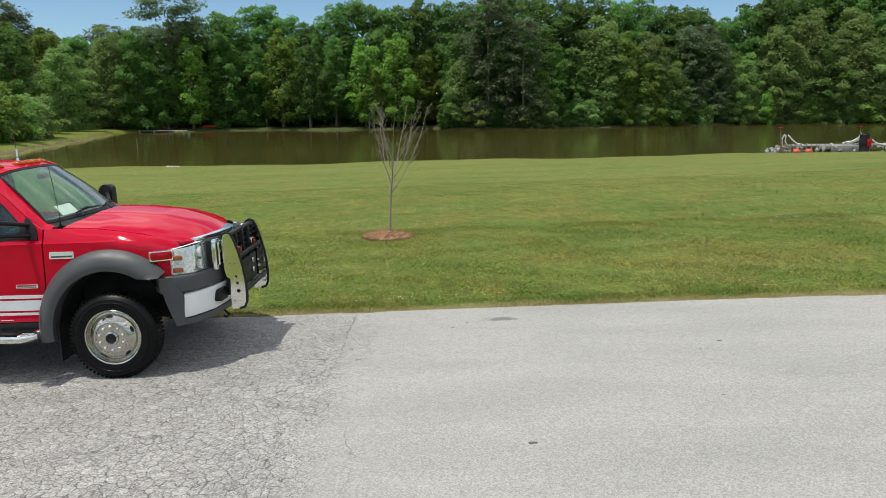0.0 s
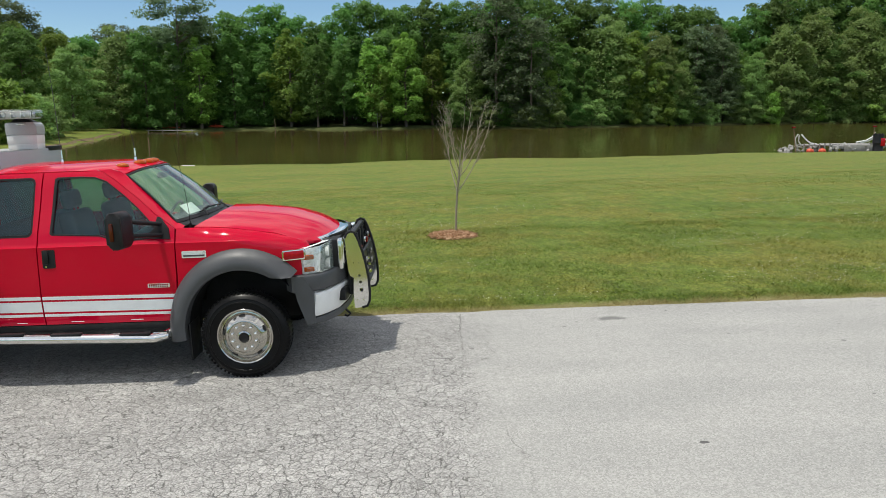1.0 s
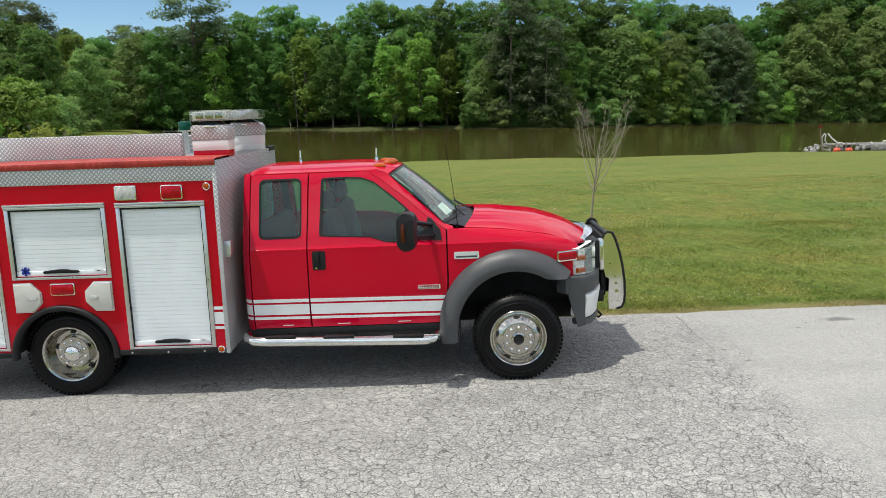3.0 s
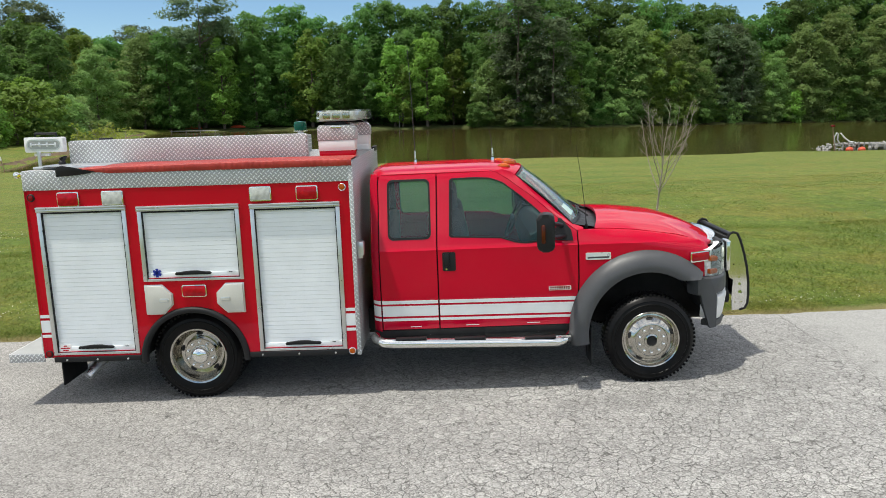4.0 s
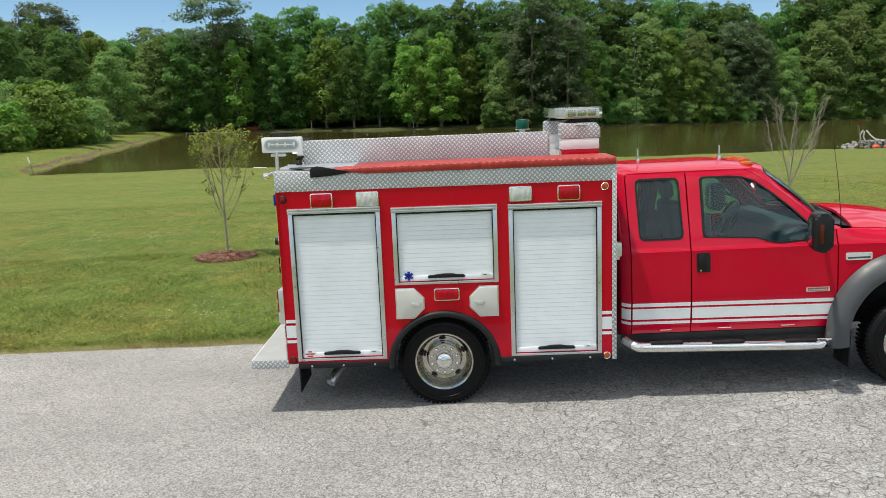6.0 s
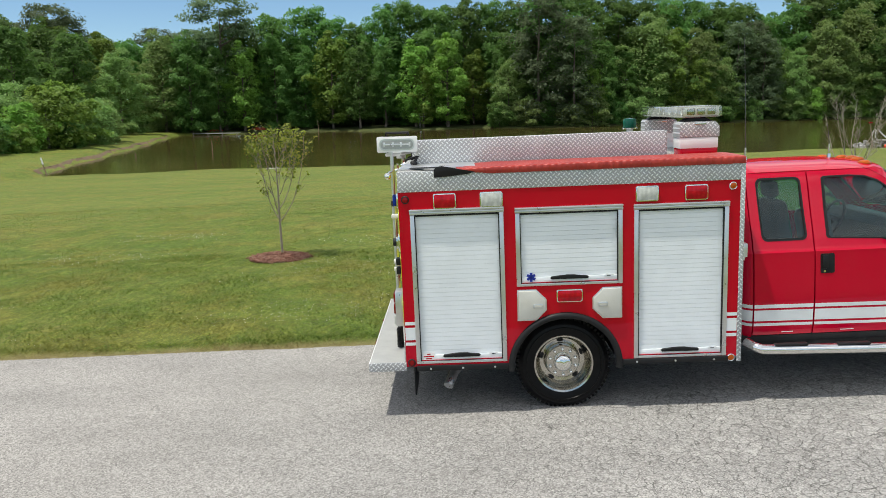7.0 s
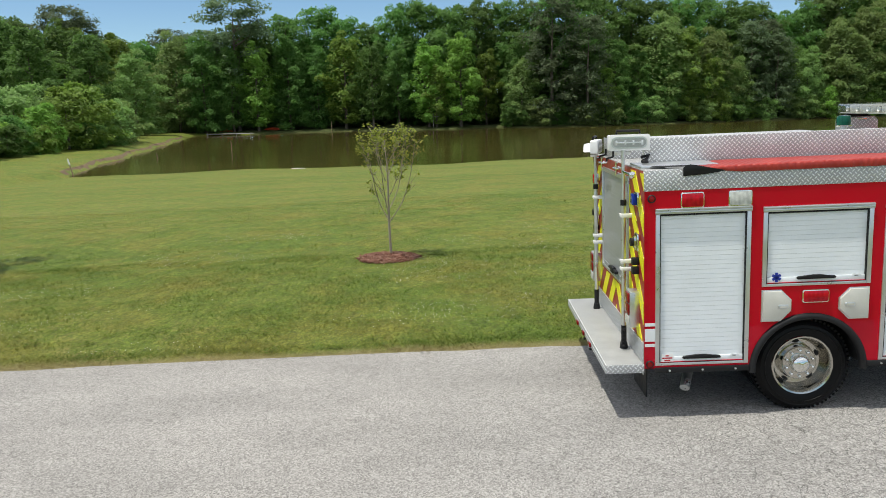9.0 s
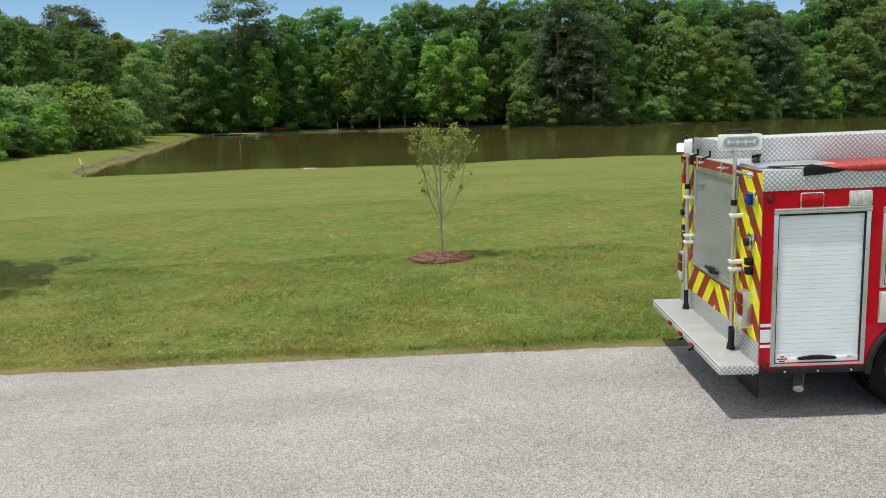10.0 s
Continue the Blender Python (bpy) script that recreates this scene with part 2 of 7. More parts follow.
def lawn_material():
    m, nt, out = tree_of("mown_grass")
    v = coords(nt)
    x, y, z = sep(nt, v)
    big = nz(nt, coords(nt, scale=(0.6, 1, 1)), 0.16, 5)
    mid = nz(nt, v, 1.3, 5, 0.65)
    fine = nz(nt, coords(nt, scale=(1, 0.45, 1)), 7, 7, 0.8)
    f = ma(nt, "ADD", ma(nt, "MULTIPLY", big, 0.36), ma(nt, "ADD", ma(nt, "MULTIPLY", mid, 0.24), ma(nt, "MULTIPLY", fine, 0.40)))
    c = ramp(nt, f, [(0.33, (0.051, 0.092, 0.011)), (0.45, (0.085, 0.129, 0.018)), (0.54, (0.122, 0.154, 0.026)), (0.65, (0.203, 0.172, 0.055))])
    c = mixc(nt, ramp(nt, nz(nt, v, 0.55, 7, 0.75), [(0.45, 0.0), (0.60, 0.85)]), c, (0.150, 0.148, 0.028))
    tuft = nz(nt, coords(nt, scale=(1, 0.6, 1)), 26, 6, 0.8)
    c = mixc(nt, 0.85, c, mixc(nt, 1.0, c, ramp(nt, tuft, [(0.32, 0.42), (0.5, 1.0), (0.68, 1.9)]), "MULTIPLY"))
    c = mixc(nt, 1.0, c, ramp(nt, nz(nt, coords(nt, scale=(1, 0.5, 1)), 5.5, 8, 0.85), [(0.34, 0.62), (0.5, 1.0), (0.66, 1.45)]), "MULTIPLY")
    # worn yellow verge beside the paving
    verge = ramp(nt, ma(nt, "ADD", ma(nt, "ABSOLUTE", ma(nt, "SUBTRACT", y, 2.1)), ma(nt, "MULTIPLY", ma(nt, "SUBTRACT", nz(nt, v, 2.2, 4), 0.5), 0.5)), [(0.03, 0.95), (0.26, 0.0)])
    c = mixc(nt, verge, c, (0.24, 0.205, 0.095))
    # floor of the wooded bank, with the trees' shade put into its colour
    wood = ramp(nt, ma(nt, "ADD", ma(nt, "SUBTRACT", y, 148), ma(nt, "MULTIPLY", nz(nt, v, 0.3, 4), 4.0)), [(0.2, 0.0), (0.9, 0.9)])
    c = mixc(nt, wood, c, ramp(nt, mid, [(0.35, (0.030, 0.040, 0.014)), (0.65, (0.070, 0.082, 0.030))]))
    shader(nt, out, c, 0.8, 0, bumped(nt, ma(nt, "ADD", fine, mid), 0.8, 0.05), spec=0.2)
    return m


def blade_material():
    m, nt, out = tree_of("grass_blades")
    g = nt.nodes.new("ShaderNodeNewGeometry")
    v = coords(nt)
    big = nz(nt, coords(nt, scale=(0.6, 1, 1)), 0.16, 5)
    f = ma(nt, "ADD", ma(nt, "MULTIPLY", g.outputs["Random Per Island"], 0.45), ma(nt, "ADD", ma(nt, "MULTIPLY", big, 0.3), ma(nt, "MULTIPLY", nz(nt, v, 1.3, 4), 0.3)))
    c = ramp(nt, f, [(0.25, (0.058, 0.112, 0.013)), (0.5, (0.116, 0.177, 0.024)), (0.68, (0.167, 0.209, 0.039)), (0.86, (0.298, 0.265, 0.112))])
    x, y, z = sep(nt, v)
    c = mixc(nt, ramp(nt, nz(nt, v, 0.55, 7, 0.75), [(0.45, 0.0), (0.60, 0.8)]), c, (0.195, 0.190, 0.042))
    tan = ramp(nt, ma(nt, "ADD", ma(nt, "SUBTRACT", y, 2.1), ma(nt, "MULTIPLY", ma(nt, "SUBTRACT", nz(nt, v, 1.4, 4), 0.5), 0.7)), [(0.07, 0.9), (0.24, 0.0)])
    c = mixc(nt, tan, c, (0.33, 0.27, 0.12))
    p = shader(nt, out, c, 0.6, spec=0.3)
    tr = nt.nodes.new("ShaderNodeBsdfTranslucent")
    plug(nt, tr.inputs["Color"], c)
    mx = nt.nodes.new("ShaderNodeMixShader")
    mx.inputs[0].default_value = 0.5
    nt.links.new(p.outputs[0], mx.inputs[1])
    nt.links.new(tr.outputs[0], mx.inputs[2])
    nt.links.new(mx.outputs[0], out.inputs["Surface"])
    return m


def leaf_material(name, dark, mid, light, through_light=0.28):
    m, nt, out = tree_of(name)
    g = nt.nodes.new("ShaderNodeNewGeometry")
    o = nt.nodes.new("ShaderNodeObjectInfo")
    v = coords(nt)
    f = ma(nt, "ADD", ma(nt, "MULTIPLY", g.outputs["Random Per Island"], 0.4), ma(nt, "MULTIPLY", nz(nt, v, 0.35, 3), 0.6))
    c = ramp(nt, f, [(0.25, dark), (0.5, mid), (0.8, light)])
    hs = nt.nodes.new("ShaderNodeHueSaturation")
    plug(nt, hs.inputs["Hue"], ma(nt, "ADD", 0.476, ma(nt, "MULTIPLY", o.outputs["Random"], 0.036)))
    plug(nt, hs.inputs["Value"], ma(nt, "ADD", 0.74, ma(nt, "MULTIPLY", o.outputs["Random"], 0.62)))
    plug(nt, hs.inputs["Color"], c)
    c = hs.outputs["Color"]
    p = shader(nt, out, c, 0.55, spec=0.3)
    tr = nt.nodes.new("ShaderNodeBsdfTranslucent")
    plug(nt, tr.inputs["Color"], c)
    mx = nt.nodes.new("ShaderNodeMixShader")
    mx.inputs[0].default_value = through_light
    nt.links.new(p.outputs[0], mx.inputs[1])
    nt.links.new(tr.outputs[0], mx.inputs[2])
    nt.links.new(mx.outputs[0], out.inputs["Surface"])
    return m


def water_material():
    m, nt, out = tree_of("pond_water")
    v = coords(nt, scale=(0.8, 1.6, 1))
    rip = ma(nt, "ADD", ma(nt, "MULTIPLY", nz(nt, v, 2.4, 3), 0.6), ma(nt, "MULTIPLY", nz(nt, v, 0.35, 3), 1.2))
    col = ramp(nt, nz(nt, v, 0.05, 4), [(0.35, (0.060, 0.052, 0.014)), (0.65, (0.082, 0.070, 0.020))])
    shader(nt, out, col, 0.07, 0, bumped(nt, rip, 0.10, 0.08), spec=0.5)
    return m


ASPHALT, LAWN, BLADES, WATER = asphalt_material(), lawn_material(), blade_material(), water_material()
LEAF_OAK = leaf_material("oak_leaves", (0.072, 0.167, 0.038), (0.110, 0.236, 0.053), (0.160, 0.313, 0.073), 0.55)
LEAF_LIGHT = leaf_material("young_green_leaves", (0.131, 0.236, 0.043), (0.190, 0.335, 0.060), (0.260, 0.427, 0.086), 0.55)
LEAF_DARK = leaf_material("dark_green_leaves", (0.072, 0.156, 0.038), (0.106, 0.217, 0.048), (0.150, 0.282, 0.068), 0.55)
LEAF_OLIVE = leaf_material("olive_leaves", (0.143, 0.236, 0.067), (0.202, 0.318, 0.095), (0.278, 0.403, 0.136), 0.55)
LEAF_PINE = leaf_material("pine_needles", (0.082, 0.133, 0.062), (0.125, 0.184, 0.087), (0.170, 0.236, 0.121), 0.55)
BARK = simple("grey_bark", (0.13, 0.105, 0.08), 0.9, vary=0.4, scale=2.0, grain=0.6)
BARK_PALE = simple("pale_young_bark", (0.27, 0.235, 0.18), 0.85, vary=0.25, scale=9.0, grain=0.4)
EARTH = simple("bare_red_earth", (0.145, 0.098, 0.055), 0.95, vary=0.35, scale=0.8, grain=0.5)


# ---- mesh helpers ----
def finish(me, mat, sharp=38):
    if mat is not None:
        me.materials.append(mat)
    me.polygons.foreach_set("use_smooth", [True] * len(me.polygons))
    me.set_sharp_from_angle(angle=radians(sharp))
    return me


def part(name, bm, mat, parent=None, label="", sharp=38):
    bmesh.ops.recalc_face_normals(bm, faces=bm.faces)
    me = bpy.data.meshes.new(name)
    bm.to_mesh(me)
    bm.free()
    finish(me, mat, sharp)
    ob = new(name, me)
    ob.parent = parent
    if label:
        ob["label"] = label
    return ob


def fast_mesh(name, verts, faces, mat, smooth=False):
    """A big mesh from arrays: faces all have the same number of corners."""
    verts, faces = np.asarray(verts, np.float32), np.asarray(faces, np.int32)
    n, k = faces.shape
    me = bpy.data.meshes.new(name)
    me.vertices.add(len(verts))
    me.vertices.foreach_set("co", verts.ravel())
    me.loops.add(n * k)
    me.loops.foreach_set("vertex_index", faces.ravel())
    me.polygons.add(n)
    me.polygons.foreach_set("loop_start", np.arange(0, n * k, k, dtype=np.int32))
    me.polygons.foreach_set("use_smooth", np.full(n, smooth))
    me.update(calc_edges=True)
    me.materials.append(mat)
    return me


def box(bm, x0, x1, y0, y1, z0, z1, bev=0.0, seg=2, turn=None):
    m = Matrix.Translation(((x0 + x1) / 2, (y0 + y1) / 2, (z0 + z1) / 2))
    if turn is not None:
        m = m @ turn
    m = m @ Matrix.Diagonal((abs(x1 - x0), abs(y1 - y0), abs(z1 - z0), 1))
    vs = bmesh.ops.create_cube(bm, size=1, matrix=m)["verts"]
    if bev:
        es = list({e for v in vs for e in v.link_edges})
        bmesh.ops.bevel(bm, geom=es, offset=bev, segments=seg, affect="EDGES", profile=0.5)
    return bm


def rod(bm, p0, p1, r0, r1=None, seg=14):
    p0, p1 = Vector(p0), Vector(p1)
    d = p1 - p0
    m = Matrix.Translation((p0 + p1) / 2) @ d.to_track_quat("Z", "Y").to_matrix().to_4x4()
    bmesh.ops.create_cone(bm, cap_ends=True, segments=seg, radius1=r0, radius2=r0 if r1 is None else r1, depth=d.length, matrix=m)
    return bm


def tube(bm, pts, r, seg=8, caps=True):
    pts = [Vector(p) for p in pts]
    rs = r if isinstance(r, (list, tuple)) else [r] * len(pts)
    rings = []
    side = None
    for i, p in enumerate(pts):
        t = (pts[min(i + 1, len(pts) - 1)] - pts[max(i - 1, 0)]).normalized()
        if side is None:
            side = t.orthogonal().normalized()
        side = (side - t * side.dot(t)).normalized()
        up = t.cross(side)
        rings.append([bm.verts.new(p + (side * math.cos(a) + up * math.sin(a)) * rs[i]) for a in (2 * math.pi * k / seg for k in range(seg))])
    for a, b in zip(rings, rings[1:]):
        for k in range(seg):
            bm.faces.new((a[k], a[(k + 1) % seg], b[(k + 1) % seg], b[k]))
    if caps:
        bm.faces.new(rings[0][::-1])
        bm.faces.new(rings[-1])
    return bm


def lathe(bm, prof, c, axis="y", seg=48, closed=False):
    """Turns a profile of (radius, along) round an axis through c."""
    rings = []
    for r, h in prof:
        ring = []
        for k in range(seg):
            a = 2 * math.pi * k / seg
            u, w = r * math.cos(a), r * math.sin(a)
            p = (c[0] + u, c[1] + h, c[2] + w) if axis == "y" else ((c[0] + u, c[1] + w, c[2] + h) if axis == "z" else (c[0] + h, c[1] + u, c[2] + w))
            ring.append(bm.verts.new(p))
        rings.append(ring)
    pairs = list(zip(rings, rings[1:])) + ([(rings[-1], rings[0])] if closed else [])
    for a, b in pairs:
        for k in range(seg):
            bm.faces.new((a[k], a[(k + 1) % seg], b[(k + 1) % seg], b[k]))
    if not closed and prof[-1][0] > 1e-4:
        bm.faces.new(rings[-1])
    return bm


def prism(bm, pts, a, b, axis="y", bev=0.0):
    """A flat outline made solid between a and b along an axis."""
    def at(p, h):
        return (p[0], h, p[1]) if axis == "y" else ((h, p[0], p[1]) if axis == "x" else (p[0], p[1], h))
    lo, hi = [bm.verts.new(at(p, a)) for p in pts], [bm.verts.new(at(p, b)) for p in pts]
    n = len(pts)
    fs = [bm.faces.new(lo), bm.faces.new(hi[::-1])]
    for k in range(n):
        fs.append(bm.faces.new((lo[k], hi[k], hi[(k + 1) % n], lo[(k + 1) % n])))
    if bev:
        es = [e for f in fs[:2] for e in f.edges]
        bmesh.ops.bevel(bm, geom=list(set(es)), offset=bev, segments=2, affect="EDGES", profile=0.5)
    return bm


def rounded(x0, x1, z0, z1, r, n=5):
    pts = []
    for cx, cz, a0 in ((x1 - r, z1 - r, 0), (x0 + r, z1 - r, 90), (x0 + r, z0 + r, 180), (x1 - r, z0 + r, 270)):
        pts += [(cx + r * math.cos(radians(a0 + 90 * k / n)), cz + r * math.sin(radians(a0 + 90 * k / n))) for k in range(n + 1)]
    return pts


# ---- the lie of the land ----
WATER_Z = -3.1


def near_shore(x):
    return 67.7 + 0.215 * x + 0.9 * np.sin(x * 0.21) + 0.5 * np.sin(x * 0.53 + 1)


def far_shore(x):
    return np.interp(x, [-80, -54, -28, -16, 4, 20, 45, 64, 80, 110, 200], [140, 143, 153, 149, 155, 151, 159, 166, 171, 175, 186]) + 0.7 * np.sin(x * 0.45)


def left_shore(y):
    return np.interp(y, [40, 59, 64, 76, 104, 139, 160], [-36, -36.2, -38.4, -40.5, -46.1, -53.7, -58]) + 0.4 * np.sin(y * 0.4)


def land(x, y):
    """Ground height of the land and the pond's bed."""
    x, y = np.asarray(x, float), np.asarray(y, float)
    plane = 0.032 * np.clip(x, -60, 80) - 0.010 * np.clip(y, -40, 80)
    ns, fs, ls = near_shore(x), far_shore(x), left_shore(y)
    w = np.clip((y - 14) / (ns - 14), 0, 1) ** 1.15
    zn = plane * (1 - w) + (WATER_Z - 0.02) * w
    dl = ls - x
    zl = WATER_Z + 0.55 * np.clip(dl / 1.1, 0, 1) + 0.035 * np.clip(dl - 1, 0, 60)
    zl = np.where((y > 40) & (dl > 0), zl, -99)
    df = y - fs
    zf = np.where(df > 0, WATER_Z + 0.35 * np.clip(df / 1.5, 0, 1) + 0.03 * np.clip(df - 1.5, 0, 120), -99)
    inside = np.minimum(np.minimum(y - ns, fs - y), x - ls)
    bed = WATER_Z - np.clip(inside * 0.25, 0, 1.6)
    z = np.where(inside > 0, bed, np.maximum(np.maximum(zn, zl), zf))
    # the paving's bed lies a little under the turf
    return np.where((y > -2.7) & (y < 2.1), z - 0.05, z + 0.012 * np.clip((y - 2.1) / 0.3, 0, 1))


def lie(x, y):
    return float(land(x, y))


def ground_sheet():
    xs = np.unique(np.concatenate([np.linspace(-2600, -300, 14), np.linspace(-300, -70, 24), np.arange(-70, 130, 1.25), np.linspace(130, 320, 20), np.linspace(320, 2600, 14)]))
    ys = np.unique(np.concatenate([np.linspace(-2600, -200, 12), np.linspace(-200, -12, 20), np.arange(-12, -3, 0.6), [-2.74, -2.66], np.arange(-2.4, 2.0, 0.6), [2.08, 2.12, 2.3], np.arange(2.6, 14, 0.7), np.arange(14, 54, 2), np.arange(54, 82, 0.5), np.arange(82, 138, 2), np.arange(138, 190, 0.75), np.linspace(190, 400, 22), np.linspace(400, 2600, 14)]))
    gx, gy = np.meshgrid(xs, ys)
    gz = land(gx, gy)
    ny, nx = gx.shape
    i = np.arange((ny - 1) * (nx - 1))
    r, c = i // (nx - 1), i % (nx - 1)
    a = r * nx + c
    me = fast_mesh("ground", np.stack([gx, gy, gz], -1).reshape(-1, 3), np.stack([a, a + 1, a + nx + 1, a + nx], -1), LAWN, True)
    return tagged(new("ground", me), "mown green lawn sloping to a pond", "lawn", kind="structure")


ground_sheet()

# the paved drive
bm = bmesh.new()
rr = random.Random(4)
pts = [(x, -2.72 + 0.07 * math.sin(x * 0.7 + 1) + rr.uniform(-0.04, 0.04)) for x in [-60 + 0.5 * k for k in range(241)]]
pts += [(x, 2.13 + 0.05 * math.sin(x * 0.9) + rr.uniform(-0.03, 0.03)) for x in [60 - 0.24 * k for k in range(501)]]
prism(bm, pts, -0.09, 0.0, "z")
road = tagged(part("road", bm, ASPHALT), "pale cracked asphalt drive with a newer smooth stretch", "road", kind="structure")
road.matrix_world = LEVEL

# pond
gx, gy = np.meshgrid(np.linspace(-75, 260, 60), np.linspace(52, 215, 40))
i = np.arange(39 * 59)
a = (i // 59) * 60 + i % 59
me = fast_mesh("water", np.stack([gx, gy, np.full_like(gx, WATER_Z)], -1).reshape(-1, 3), np.stack([a, a + 1, a + 61, a + 60], -1), WATER, True)
tagged(new("water", me), "murky olive-brown pond with faint ripples", "pond", kind="structure")


# ---- woods ----
def leaf_cloud(rng, centres, size, flat=0.55, axis=False):
    """Small bent leaf clumps at the centres, each a lozenge turned at random."""
    n = len(centres)
    d = rng.normal(size=(n, 3)) * 0.8
    if axis:
        d[:, :2] += 0.75 * centres[:, :2] / (np.linalg.norm(centres[:, :2], axis=1)[:, None] + 0.3)
    d[:, 2] = np.abs(d[:, 2]) + flat
    d /= np.linalg.norm(d, axis=1)[:, None]
    t = rng.normal(size=(n, 3))
    u = np.cross(d, t)
    u /= np.linalg.norm(u, axis=1)[:, None]
    v = np.cross(d, u)
    s = size * rng.uniform(0.6, 1.35, n)[:, None]
    mid = centres + d * s * 0.18
    if axis:
        vs = np.stack([centres - u * s, mid + v * s * 0.8, centres + u * s - v * s * 0.4], 1).reshape(-1, 3)
        return vs, np.arange(3 * n).reshape(-1, 3)
    vs = np.stack([centres - u * s, mid - v * s * 0.62, centres + u * s, mid + v * s * 0.62], 1).reshape(-1, 3)
    f = np.arange(4 * n).reshape(-1, 4)
    return vs, f


def crown_broad(rng, h, w, lobes, per, low=0.22):
    """Boughs of uneven reach, each carrying a few flattened, drooping sprays of leaves, with a looser filling inside."""
    cs = []
    p1, p2 = rng.uniform(0, 6.283, 2)
    boughs = max(9, lobes // 4)
    for k in range(boughs):
        u = (k + rng.random()) / boughs
        t = low + (1 - low) * u ** 0.9
        a = k * 2.39996 + rng.uniform(-0.5, 0.5)
        env = w / 2 * (0.62 + 0.46 * math.sin(math.pi * min(1, 0.12 + u * 0.80))) * (1 - 0.66 * u ** 3.0)
        env *= (1 + 0.16 * math.sin(2 * a + p1) + 0.10 * math.sin(3 * a + p2)) * rng.uniform(0.72, 1.18)
        out = np.array([math.cos(a), math.sin(a), 0.0])
        side = np.array([-out[1], out[0], 0.0])
        root = np.array([0.0, 0.0, h * max(low * 0.7, t - 0.16)])
        tip = out * env + np.array([0.0, 0.0, h * (t - 0.02)])
        for q in range(4):
            f = (0.42, 0.66, 0.86, 1.0)[q] + rng.uniform(-0.09, 0.06)
            r = w * rng.uniform(0.060, 0.118) * (1.15 - 0.25 * f)
            c = root + (tip - root) * f + side * rng.normal() * w * 0.055 + np.array([0, 0, rng.normal() * h * 0.016])
            n = int(per * rng.uniform(0.7, 1.3))
            g, m = rng.uniform(0, 6.283, n), np.sqrt(rng.random(n)) * rng.uniform(0.75, 1.25, n)
            du, dv = m * np.cos(g) * r * 1.45, m * np.sin(g) * r * 1.2
            dz = r * (0.26 * rng.normal(size=n) + 0.20 - 0.55 * m * m - 0.22 * np.maximum(0, np.cos(g)) * m)
            cs.append(c + du[:, None] * out + dv[:, None] * side + dz[:, None] * np.array([0, 0, 1.0]))
    n = lobes * per // 5
    z = rng.uniform(low, 0.92, n)
    env = w / 2 * 0.86 * np.sin(np.pi * np.clip(0.25 + z * 0.62, 0, 1))
    a, q = rng.uniform(0, 6.283, n), rng.random(n) ** 0.33
    cs.append(np.stack([np.cos(a) * env * q, np.sin(a) * env * q, z * h], -1))
    return np.concatenate(cs)


def crown_pine(rng, h, w, per, low=0.3):
    cs = []
    z = h * low
    while z < h * 0.99:
        u = (z / h - low) / (1 - low)
        reach = w / 2 * (0.30 + 0.80 * math.sin(math.pi * (0.22 + 0.55 * u))) * (1.0 if u < 0.75 else math.sqrt(max(0.05, 1 - ((u - 0.75) / 0.27) ** 2)))
        for k in range(rng.integers(4, 7)):
            a, L = rng.random() * 6.28, reach * rng.uniform(0.55, 1.1)
            s = rng.uniform(0.35, 1.0, per) ** 0.7
            p = np.stack([np.cos(a) * L * s, np.sin(a) * L * s, z + L * s * 0.12 - L * 0.12 * s ** 2], -1)
            cs.append(p + rng.normal(size=p.shape) * np.array([0.55, 0.55, 0.34]))
        z += h * rng.uniform(0.028, 0.05)
    return np.concatenate(cs)


def trunk_mesh(rng, h, r, limbs, spread, start=0.3):
    bm = bmesh.new()
    pts = [Vector((0.25 * r * math.sin(k * 1.3), 0.25 * r * math.cos(k * 1.7), h * k / 7 - 0.3)) for k in range(8)]
    tube(bm, pts, [r * 1.35, r * 1.05, r * 0.92, r * 0.8, r * 0.66, r * 0.5, r * 0.32, r * 0.1], 8)
    for k in range(limbs):
        z = h * rng.uniform(start, 0.8)
        a, L = rng.random() * 6.28, spread * rng.uniform(0.5, 0.95)
        p = Vector((0, 0, z))
        q = Vector((math.cos(a) * L, math.sin(a) * L, z + L * rng.uniform(0.35, 0.8)))
        tube(bm, [p, p.lerp(q, 0.5) + Vector((0, 0, -0.06 * L)), q], [r * 0.38, r * 0.26, r * 0.08], 5)
    me = bpy.data.meshes.new("trunk")
    bm.to_mesh(me)
    bm.free()
    return finish(me, BARK, 60)


class Kind:
    """One kind of tree, built once and copied."""

    def __init__(self, seed, form, h, w, leaf, size, lobes=34, per=170, low=0.22, limbs=9, label="", category="tree"):
        rng = np.random.default_rng(seed)
        cs = crown_pine(rng, h, w, per, low) if form == "pine" else crown_broad(rng, h, w, lobes, per, low)
        vs, f = leaf_cloud(rng, cs, size, 0.8 if form == "pine" else 0.55, True)
        self.crown = fast_mesh("crown", vs, f, leaf)
        self.trunk = trunk_mesh(rng, h * 0.9, 0.012 * h + 0.03, limbs, w * 0.42, max(low, 0.15))
        self.h, self.label, self.category, self.form = h, label, category, form

    def plant(self, x, y, height, turn=0.0, wide=1.0, group="woods round the pond", z=None):
        s = height / self.h
        ob = tagged(new("pine_tree" if self.form == "pine" else ("shrub" if self.category == "shrub" else "tree")), self.label, self.category, group)
        ob.matrix_world = pose(x, y, (lie(x, y) if z is None else z) - 0.05, 0, 0, turn) @ Matrix.Diagonal((s * wide, s * wide, s, 1))
        for n, me in (("trunk", self.trunk), ("crown", self.crown)):
            c = new(n, me)
            c.parent = ob
        return ob


